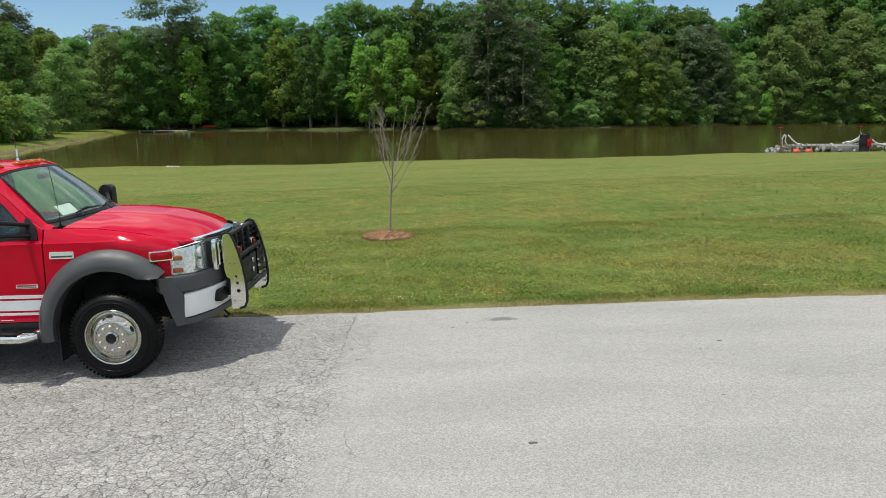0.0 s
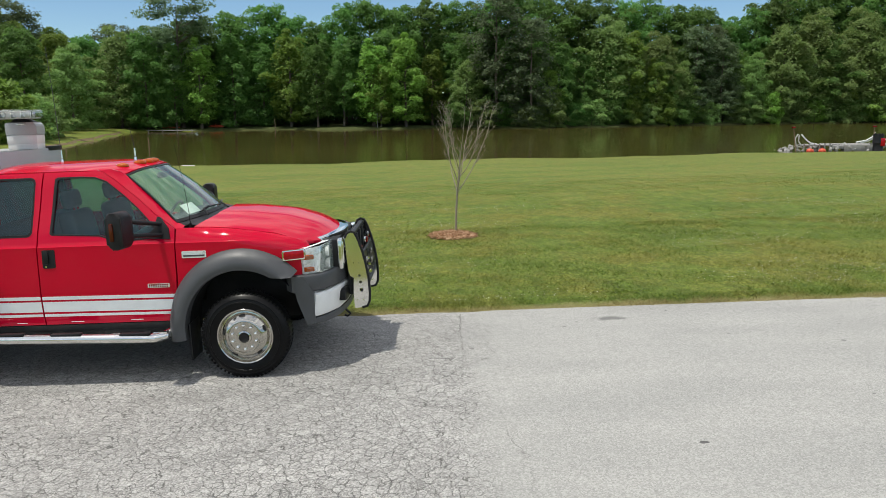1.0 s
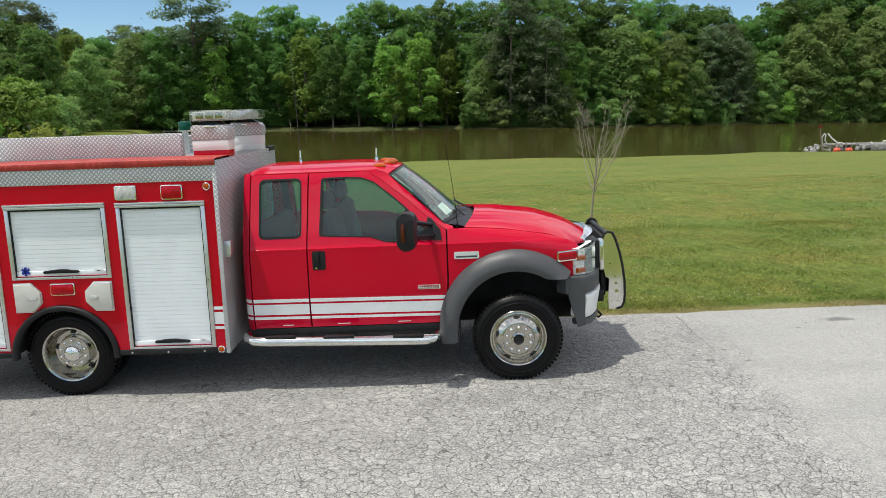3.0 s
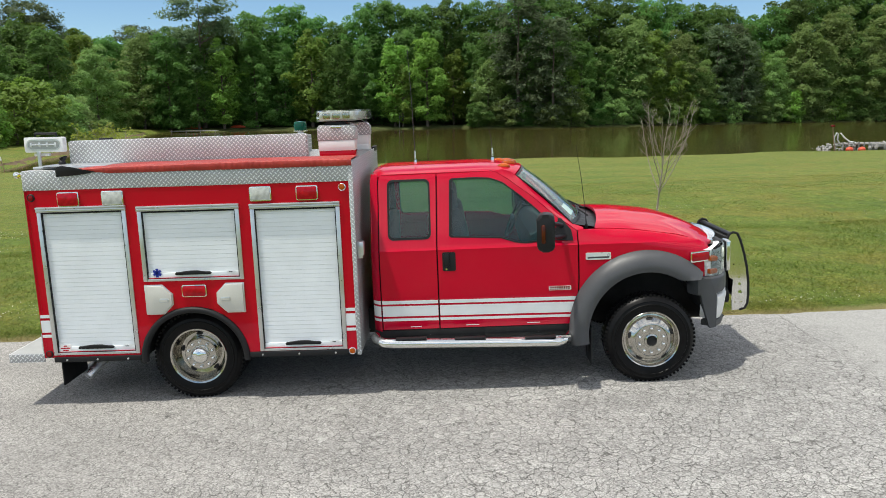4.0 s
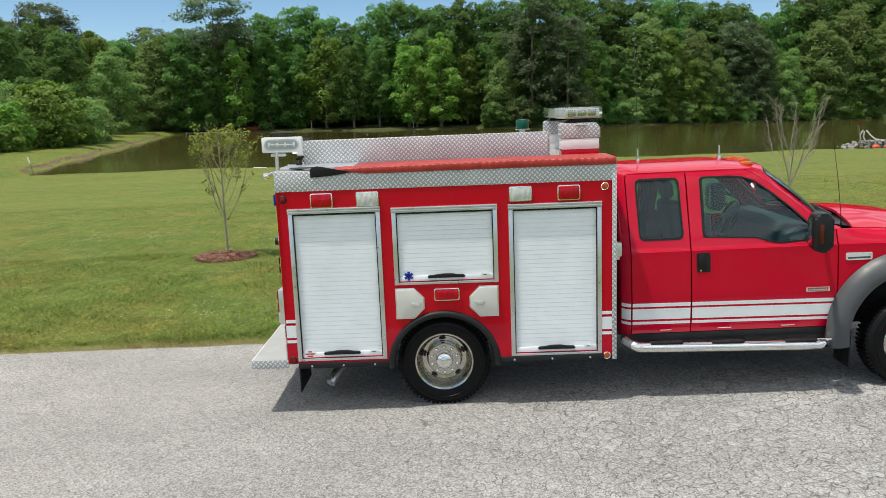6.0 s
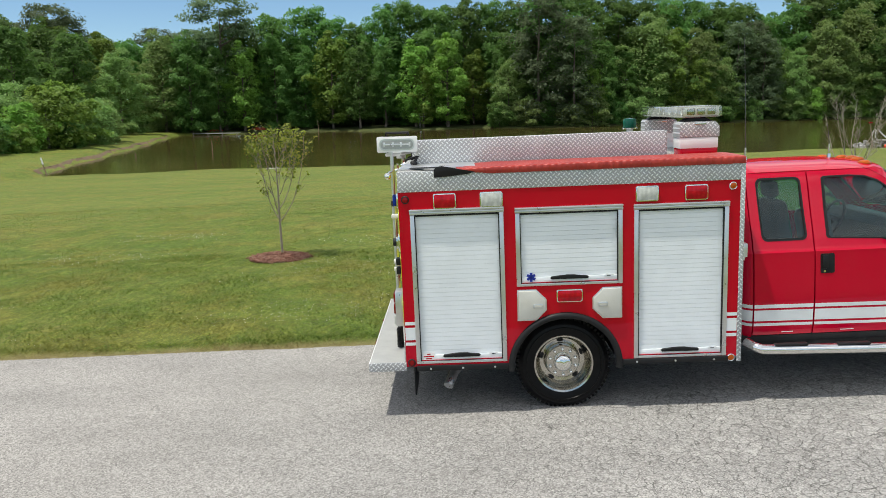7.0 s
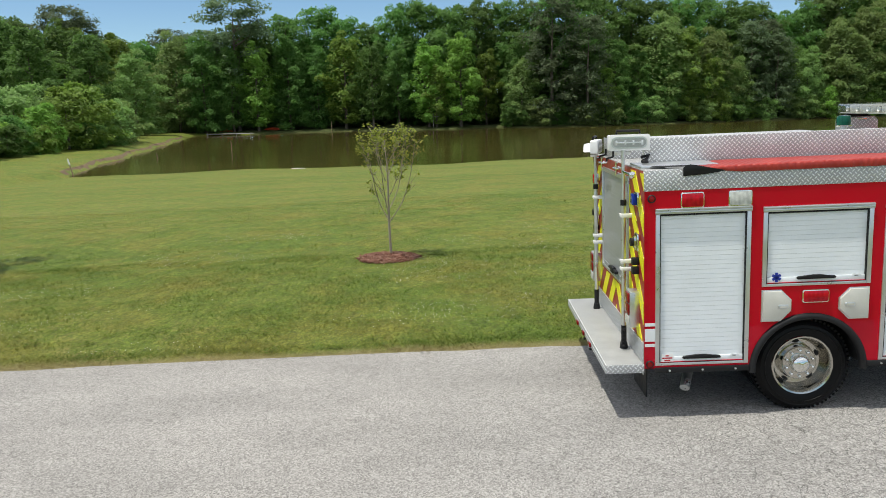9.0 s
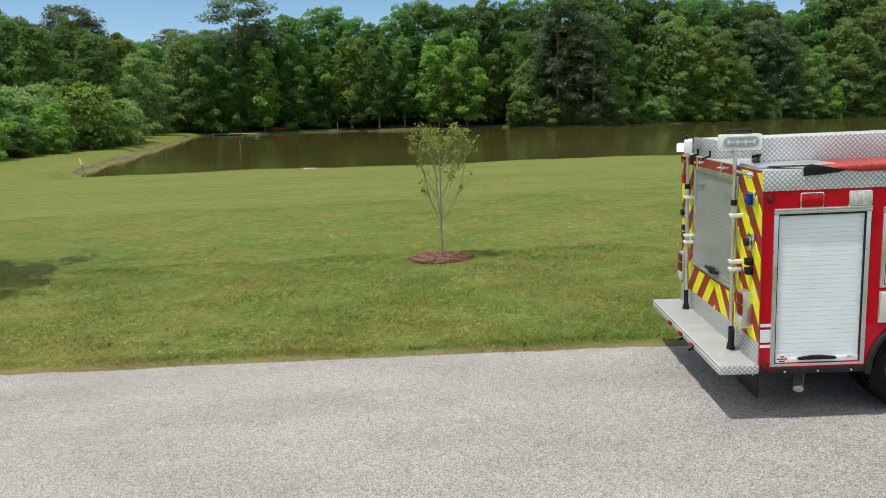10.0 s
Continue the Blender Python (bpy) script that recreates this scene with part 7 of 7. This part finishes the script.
FLOWER = simple("white_clover_heads", (0.78, 0.78, 0.70), 0.8, 0, 0.1, 20.0)
WEED = leaf_material("weed_leaves", (0.10, 0.18, 0.018), (0.15, 0.25, 0.028), (0.20, 0.31, 0.045), 0.5)
rg = np.random.default_rng(9)
n = 16000
x, y = rg.uniform(-13, 16, n), 2.4 + 9 * rg.random(n) ** 1.3
patch = np.sin(x * 0.9 + 2 * np.sin(y * 0.7)) * np.sin(y * 1.3 + 0.8 * np.sin(x * 0.5 + 1)) + rg.uniform(-0.35, 0.25, n)
x, y = x[patch > 0.3], y[patch > 0.3]
n = len(x)
z = land(x, y) + rg.uniform(0.035, 0.075, n)
r = rg.uniform(0.0035, 0.0068, n)
octa = np.array([(1, 0, 0), (-1, 0, 0), (0, 1, 0), (0, -1, 0), (0, 0, 0.8), (0, 0, -0.8)], float)
vs = (np.stack([x, y, z], -1)[:, None, :] + octa[None] * r[:, None, None]).reshape(-1, 3)
tri = np.array([(0, 2, 4), (2, 1, 4), (1, 3, 4), (3, 0, 4), (2, 0, 5), (1, 2, 5), (3, 1, 5), (0, 3, 5)])
fs = (tri[None] + 6 * np.arange(n)[:, None, None]).reshape(-1, 3)
tagged(new("clover_flowers", fast_mesh("clover_flowers", vs, fs, FLOWER)), "small white clover heads scattered in the lawn", "flowers", kind="stuff")

# broad-leaved weeds along the verge
rg = np.random.default_rng(10)
cs = []
for k in range(64):
    wx, wy, s = rg.uniform(-12, 14), 2.35 + 1.6 * rg.random() ** 2, rg.uniform(0.05, 0.14)
    p = rg.normal(size=(36, 3)) * np.array([s * 1.3, s, 0.010])
    p[:, 2] = np.abs(p[:, 2]) + 0.02
    cs.append(p + np.array([wx, wy, lie(wx, wy)]))
v_, f_ = leaf_cloud(rg, np.concatenate(cs), 0.020, 3.0)
tagged(new("verge_weeds", fast_mesh("verge_weeds", v_, f_, WEED)), "low broad-leaved weeds along the verge", "weeds", kind="stuff")

# ---- two staked-out saplings in mulch ----
MULCH = leaf_material("red_brown_bark_chips", (0.15, 0.070, 0.032), (0.29, 0.155, 0.080), (0.46, 0.32, 0.21), 0.0)
SOIL = simple("dry_soil", (0.22, 0.145, 0.085), 0.95, 0, 0.3, 8.0, grain=0.5)


def at_plane(x, y):
    p = LEVEL @ Vector((x, y, 0))
    return Vector((p.x, p.y, lie(p.x, p.y)))


def mulch_bed(x, y, rx, ry, seed):
    rg = np.random.default_rng(seed)
    c = at_plane(x, y)
    bm = bmesh.new()
    rings = []
    for k in range(7):
        u = k / 6
        rings.append([bm.verts.new((rx * u * math.cos(a) * (1 + 0.08 * math.sin(3 * a + seed)), ry * u * math.sin(a) * (1 + 0.08 * math.sin(2 * a)), 0.065 * (1 - u ** 2) + 0.01 - 0.05 * (u == 1))) for a in [2 * math.pi * q / 36 for q in range(36)]] if k else [bm.verts.new((0, 0, 0.075))])
    for q in range(36):
        bm.faces.new((rings[0][0], rings[1][q], rings[1][(q + 1) % 36]))
    for a, b in zip(rings[1:], rings[2:]):
        for q in range(36):
            bm.faces.new((a[q], b[q], b[(q + 1) % 36], a[(q + 1) % 36]))
    bed = tagged(new("mulch_bed"), "low mound of red-brown bark mulch round a sapling", "mulch", "mulch beds")
    part("soil", bm, SOIL, bed)
    n = 1500
    a, u = rg.uniform(0, 6.283, n), np.sqrt(rg.random(n)) * (1.0 + 0.12 * (rg.random(n) > 0.9))
    px, py = rx * u * np.cos(a), ry * u * np.sin(a)
    pz = np.maximum(0.065 * (1 - u ** 2), 0) + 0.018 + rg.uniform(0, 0.014, n)
    d = rg.uniform(0, 6.283, n)
    L, W = rg.uniform(0.015, 0.045, n), rg.uniform(0.005, 0.013, n)
    ux, uy, tl = np.cos(d), np.sin(d), rg.normal(0, 0.3, n)
    ctr = np.stack([px, py, pz], -1)
    U = np.stack([ux * L, uy * L, tl * L], -1)
    V = np.stack([-uy * W, ux * W, rg.normal(0, 0.35, n) * W], -1)
    T = np.array([0, 0, 0.005])
    v8 = np.stack([ctr + su * U + sv * V + st * T for st in (-1, 1) for su, sv in ((-1, -1), (1, -1), (1, 1), (-1, 1))], 1).reshape(-1, 3)
    q = np.array([(4, 5, 6, 7), (0, 1, 5, 4), (1, 2, 6, 5), (2, 3, 7, 6), (3, 0, 4, 7)])
    ch = new("bark_rest", fast_mesh("bark_rest", v8, (q[None] + 8 * np.arange(n)[:, None, None]).reshape(-1, 4), MULCH))
    ch.parent = bed
    ch["kind"] = "stuff"
    bed.matrix_world = Matrix.Translation(c)
    return c


def sapling(c, seed, fork, top, reach, limbs, leader, lean, leafy, label):
    """A thin trunk that forks into limbs which swing outwards and then rise, with twigs on their upper parts."""
    rg = random.Random(seed)
    bm = bmesh.new()
    tips = []

    def twig(p, d, L, r, depth):
        pts, q, v, n = [p], p.copy(), d.normalized(), 5
        for k in range(n):
            v = (v + Vector((rg.uniform(-0.2, 0.2), rg.uniform(-0.2, 0.2), rg.uniform(-0.02, 0.16)))).normalized()
            q = q + v * (L / n)
            pts.append(q.copy())
        tube(bm, pts, [r * (1 - 0.75 * k / n) + 0.0007 for k in range(n + 1)], 5)
        tips.append(pts[-1])
        if depth < 2:
            for k in range(rg.randint(1, 3)):
                i = rg.randint(1, n - 1)
                a = rg.uniform(0, 6.283)
                twig(pts[i], v + Vector((math.cos(a), math.sin(a), 0.1)) * 0.9, L * rg.uniform(0.3, 0.6), r * 0.6, depth + 1)

    n = 10
    high = top * leader
    lead = [Vector((lean * u + 0.030 * math.sin(4.5 * u + seed) * u, 0.02 * math.cos(4 * u), 0.02 + (high - 0.02) * u)) for u in [k / n for k in range(n + 1)]]
    tube(bm, lead, [0.022 * (1 - 0.80 * (k / n) ** 1.2) + 0.002 for k in range(n + 1)], 8)
    tips.append(lead[-1])
    for k in range(limbs):
        u = k / (limbs - 1)
        z = fork + (high * 0.86 - fork) * u ** 1.3
        w = (z - 0.02) / (high - 0.02) * n
        i = min(n - 1, int(w))
        p = lead[i].lerp(lead[i + 1], w - i)
        a = k * 2.4 + rg.uniform(-0.5, 0.5)
        out = reach * rg.uniform(0.55, 1.15) * (1 - 0.45 * u)
        rise = (top - z) * rg.uniform(0.70, 1.0)
        bend, ph = rg.uniform(1.0, 2.6), rg.uniform(0, 6)
        side = Vector((-math.sin(a), math.cos(a), 0))
        pts = []
        for j in range(9):
            t = j / 8
            h = out * (1 - math.exp(-bend * t)) / (1 - math.exp(-bend))
            pts.append(p + Vector((math.cos(a) * h, math.sin(a) * h, rise * t)) + side * (0.035 * math.sin(3.4 * t + ph) * t) + Vector((rg.uniform(-1, 1), rg.uniform(-1, 1), 0)) * 0.010)
        r = 0.0098 * (1 - 0.45 * u)
        tube(bm, pts, [r * (1 - 0.8 * j / 8) + 0.0012 for j in range(9)], 6)
        tips.append(pts[-1])
        for j in range(rg.randint(8, 12)):
            q = rg.randint(2, 7)
            b = a + rg.choice((-1, 1)) * rg.uniform(0.3, 1.7)
            d = (pts[q + 1] - pts[q]).normalized()
            twig(pts[q].lerp(pts[q + 1], rg.random()), d * 0.9 + Vector((math.cos(b), math.sin(b), 0.0)) * rg.uniform(0.45, 0.95), rg.uniform(0.14, 0.38) * (1.15 - 0.07 * q), 0.0042 * (1 - 0.07 * q), 0 if rg.random() < 0.6 else 1)
    # short shoots that sprout round the fork
    for k in range(7):
        a = rg.uniform(0, 6.283)
        twig(Vector((lean * 0.35, 0.01, fork + rg.uniform(-0.06, 0.16))), Vector((math.cos(a), math.sin(a), 0.35)), rg.uniform(0.07, 0.19), 0.0025, 2)
    ob = tagged(new("sapling"), label, "tree", "saplings on the lawn")
    part("branchwork", bm, BARK_PALE, ob, "", 60)
    if leafy:
        rgn = np.random.default_rng(seed)
        cs = []
        for p in tips:
            if rgn.random() < 0.45 + 0.3 * (p.z - 0.9):
                for k in range(rgn.integers(1, 5)):
                    cs.append(np.array(p) + rgn.normal(size=3) * np.array([0.045, 0.045, 0.028]))
        v, f = leaf_cloud(rgn, np.array(cs), 0.030)
        lv = new("leaves", fast_mesh("leaves", v, f, leafy))
        lv.parent = ob
    ob.matrix_world = Matrix.Translation(c)
    return ob


SPRING = leaf_material("pale_spring_leaves", (0.20, 0.28, 0.04), (0.31, 0.42, 0.07), (0.44, 0.54, 0.13), 0.5)
c1 = mulch_bed(6.06, 7.55, 0.44, 0.42, 3)
sapling(c1 + Vector((0.06, 0.05, 0.05)), 23, 0.76, 2.40, 0.68, 10, 0.66, 0.06, None, "bare leafless sapling with pale upright twigs")
c2 = mulch_bed(-4.27, 7.85, 0.56, 0.48, 4)
sapling(c2 + Vector((0.04, 0.05, 0.05)), 5, 0.64, 2.28, 0.52, 12, 0.95, -0.05, SPRING, "thin sapling with sparse pale spring leaves")

# ---- pump jetty on the near shore ----
STONE = simple("pale_riprap_stone", (0.31, 0.305, 0.285), 0.9, 0, 0.35, 3.0, grain=0.5)
PLANK = simple("weathered_planks", (0.26, 0.255, 0.24), 0.85, 0, 0.25, 3.0, grain=0.4)
FLOAT = simple("orange_red_float", (0.58, 0.075, 0.03), 0.45, 0, 0.15, 3.0)
HOSE = simple("white_hose", (0.74, 0.75, 0.72), 0.5, 0, 0.08, 3.0)
STAKE = simple("weathered_stake", (0.26, 0.19, 0.12), 0.85, 0, 0.3, 4.0, grain=0.3)
JY = 79.0


def jet(px, pz, dy=0.0):
    return Vector((44.12 + (px - 1385) * 0.0628, JY + dy, -0.6 - (pz - 228) * 0.0635))


bank = tagged(new("stone_bank"), "bank of pale loose riprap stones at the water", "stones")
rg = random.Random(31)
for k in range(150):
    u = rg.random()
    px = 1360 + 230 * u
    p = jet(px, 270 - 13 * min(1, u * 6) * rg.random() ** 0.7, rg.uniform(-0.6, 2.6))
    p.z = max(p.z, WATER_Z - 0.05)
    s = rg.uniform(0.10, 0.25)
    bm = bmesh.new()
    bmesh.ops.create_icosphere(bm, subdivisions=1, radius=s, matrix=Matrix.Translation(p) @ pose(0, 0, 0, rg.uniform(0, 360), rg.uniform(0, 360), 0) @ Matrix.Diagonal((1.3, 0.9, 0.65, 1)))
    for v in bm.verts:
        v.co += Vector((rg.uniform(-1, 1), rg.uniform(-1, 1), rg.uniform(-1, 1))) * s * 0.12
    part("stone", bm, STONE, bank, "", 20)
dock = tagged(new("dock"), "weathered grey plank dock on posts over the stones", "dock")
for k in range(16):
    bm = bmesh.new()
    a, b = jet(1396 + k * 3.1, 256.5, -0.4), jet(1398.8 + k * 3.1, 258.5, 1.2)
    box(bm, a.x, b.x, a.y, b.y, b.z, a.z, 0.01)
    part("plank", bm, PLANK, dock)
for k in range(6):
    bm = bmesh.new()
    a = jet(1397 + k * 9, 254, -0.35)
    rod(bm, (a.x, a.y, WATER_Z - 0.3), (a.x, a.y, a.z), 0.09, 0.08, 8)
    part("post", bm, PLANK, dock)
for a, b, z0, z1, dy in ((1440, 1568, 256, 259, 0.8), (1470, 1519, 257, 268, -0.2), (1452, 1470, 258, 264, 0.0)):
    bm = bmesh.new()
    p, q = jet(a, z1, dy), jet(b, z0, dy + 1.0)
    box(bm, p.x, q.x, p.y, q.y, p.z, q.z, 0.03)
    part("deck_board" if z1 - z0 < 4 else "locker", bm, PLANK, dock)
for px in (1403.5, 1424.5):
    bm = bmesh.new()
    p = jet(px, 268, -1.0)
    bmesh.ops.create_uvsphere(bm, u_segments=20, v_segments=12, radius=0.36, matrix=Matrix.Translation((p.x, p.y, p.z + 0.1)) @ Matrix.Diagonal((1.1, 1, 0.82, 1)))
    fl = tagged(new("mooring_float"), "round orange-red mooring float beside the dock", "float", "mooring floats")
    part("ball", bm, FLOAT, fl, "", 60)
    bm = bmesh.new()
    rod(bm, (p.x, p.y, p.z + 0.36), (p.x, p.y, p.z + 0.46), 0.06, 0.045, 10)
    part("eye", bm, FLOAT, fl)
tank = tagged(new("pump_drum"), "upright black drum with a red panel on the dock", "drum")
p, q = jet(1517, 268.5, -0.5), jet(1535, 239, -0.5)
cx, rr2 = (p.x + q.x) / 2, (q.x - p.x) / 2
bm = bmesh.new()
lathe(bm, [(rr2, 0), (rr2 * 1.02, 0.08), (rr2 * 0.97, 0.12), (rr2 * 0.97, 0.9), (rr2, 0.95), (rr2 * 0.97, 1.0), (rr2 * 0.95, 1.9), (rr2 * 0.8, q.z - p.z), (0.0, q.z - p.z + 0.05)], (cx, JY - 0.2, p.z), "z", 28)
part("drum", bm, BLACK, tank)
bm = bmesh.new()
box(bm, cx + 0.0, cx + 0.48, JY - 0.2 - rr2 * 1.03, JY - 0.2 - rr2 * 0.6, p.z + 0.6, p.z + 1.45, 0.03)
part("panel", bm, L_RED, tank, "red panel")
bm = bmesh.new()
for k in (-0.35, 0.05, 0.4):
    rod(bm, (cx + k, JY - 0.2, q.z - 0.05), (cx + k, JY - 0.2, q.z + 0.14), 0.09, 0.06, 8)
part("drum_cap", bm, BLACK, tank)
for pts in (((1388, 238), (1384, 246), (1387, 258), (1400, 262)), ((1390, 240), (1390, 250), (1396, 258), (1408, 259)), ((1394, 239), (1402, 247), (1412, 254), (1424, 256)), ((1522, 236), (1518, 244), (1508, 250), (1492, 253)), ((1522, 242), (1519, 247), (1512, 251), (1500, 254)), ((1541, 248), (1548, 253), (1560, 256), (1572, 257))):
    bm = bmesh.new()
    tube(bm, [jet(a, b, 0.1 * i) for i, (a, b) in enumerate(pts)], 0.075, 8)
    hs = tagged(part("suction_hose", bm, HOSE, None, "", 60), "thick curved white suction hose over the dock", "hose", "suction hoses")
for (ax, az), (bx, bz) in (((1379, 227), (1386, 250)), ((1519, 226), (1520, 240))):
    pp = tagged(new("marker_post"), "thin leaning post with a red cap at the dock", "post", "marker posts")
    bm = bmesh.new()
    rod(bm, jet(bx, bz + 20), jet(ax, az), 0.06, 0.05, 8)
    part("pole", bm, STAKE, pp)
    bm = bmesh.new()
    a = jet(ax, az)
    box(bm, a.x - 0.18, a.x + 0.24, a.y - 0.1, a.y + 0.1, a.z - 0.08, a.z + 0.09, 0.04)
    part("cap", bm, L_DKRED, pp, "dull red cap")

# ---- small things round the pond ----
st = tagged(new("marker_stake"), "leaning wooden stake with a white-painted top at the shore", "stake")
bm = bmesh.new()
rod(bm, (-36.75, 61.0, -3.4), (-37.05, 61.0, -2.15), 0.05, 0.05, 8)
part("shaft", bm, STAKE, st)
bm = bmesh.new()
rod(bm, (-37.03, 61.0, -2.2), (-37.18, 61.0, -1.62), 0.07, 0.06, 8)
part("painted_top", bm, WHITE, st)
for px, py, h in ((-31.8, 92.0, 1.3), (-37.5, 82.0, 0.5), (-28.5, 150.5, 2.2)):
    bm = bmesh.new()
    tube(bm, [(px, py, WATER_Z - 0.5), (px + 0.03, py, WATER_Z + h * 0.5), (px - 0.05, py, WATER_Z + h)], [0.07, 0.06, 0.05], 8)
    tagged(part("water_post", bm, STAKE), "thin weathered post standing in the pond", "post", "posts in the pond")
for px, py, turn in ((-49.3, 150.0, 8), (-41.3, 154.0, -6)):
    bm = bmesh.new()
    tube(bm, [(-1.7, 0, 0.12), (-1.1, 0, 0.2), (0, 0, 0.22), (1.1, 0, 0.2), (1.7, 0, 0.12)], [0.04, 0.26, 0.34, 0.26, 0.04], 10)
    k = tagged(part("kayak", bm, FLOAT, None, "", 60), "orange-red kayak lying on the far bank", "kayak", "kayaks on the bank")
    k.matrix_world = pose(px, py, lie(px, py), 0, 0, turn)
lg = tagged(new("landing_stage"), "low pale plank landing at the far bank", "landing")
for k in range(12):
    bm = bmesh.new()
    box(bm, -51.7 + k * 0.75, -51.7 + k * 0.75 + 0.68, 143.5, 145.6, WATER_Z + 0.22, WATER_Z + 0.32, 0.02)
    part("plank", bm, PLANK, lg)
for k in range(4):
    bm = bmesh.new()
    rod(bm, (-51.4 + k * 2.8, 143.6, WATER_Z - 0.5), (-51.4 + k * 2.8, 143.6, WATER_Z + 0.45), 0.1, 0.09, 8)
    part("post", bm, PLANK, lg)
cr = tagged(new("cross_post"), "tall pale post with a crossbar among the trees", "post")
fx = -8.2
fy = float(far_shore(fx)) + 1.6
bm = bmesh.new()
rod(bm, (fx, fy, lie(fx, fy) - 0.2), (fx, fy, lie(fx, fy) + 2.9), 0.08, 0.07, 8)
part("pole", bm, PLANK, cr)
bm = bmesh.new()
rod(bm, (fx - 1.1, fy, lie(fx, fy) + 2.2), (fx + 1.1, fy, lie(fx, fy) + 2.2), 0.06, 0.06, 8)
part("crossbar", bm, PLANK, cr)
bm = bmesh.new()
wx = -17.5
box(bm, wx - 0.6, wx + 0.6, float(near_shore(wx)) - 0.5, float(near_shore(wx)) - 0.3, lie(wx, 63.6) - 0.05, lie(wx, 63.6) + 0.05, 0.02)
tagged(part("washed_up_board", bm, HOSE), "pale board washed up on the near shore", "board")

# worn earth edge along the inlet
ys = np.arange(61, 138, 0.5)
rg = np.random.default_rng(3)
xe = left_shore(ys) - 0.1
e0 = np.stack([xe + 0.25, ys, np.full_like(ys, WATER_Z - 0.1)], -1)
e1 = np.stack([xe - 0.35 + rg.uniform(-0.12, 0.12, len(ys)), ys, WATER_Z + 0.28 + rg.uniform(-0.08, 0.1, len(ys))], -1)
e2 = np.stack([xe - 0.5 + rg.uniform(-0.08, 0.08, len(ys)), ys, np.array([lie(a - 0.5, b) for a, b in zip(xe, ys)]) + 0.09], -1)
vs = np.concatenate([e0, e1, e2])
n = len(ys)
i = np.arange(n - 1)
fs = np.concatenate([np.stack([i, i + 1, i + n + 1, i + n], -1), np.stack([i + n, i + n + 1, i + 2 * n + 1, i + 2 * n], -1)])
tagged(new("eroded_bank", fast_mesh("eroded_bank", vs, fs, EARTH, False)), "eroded bare red earth edge of the inlet", "bank", kind="structure")
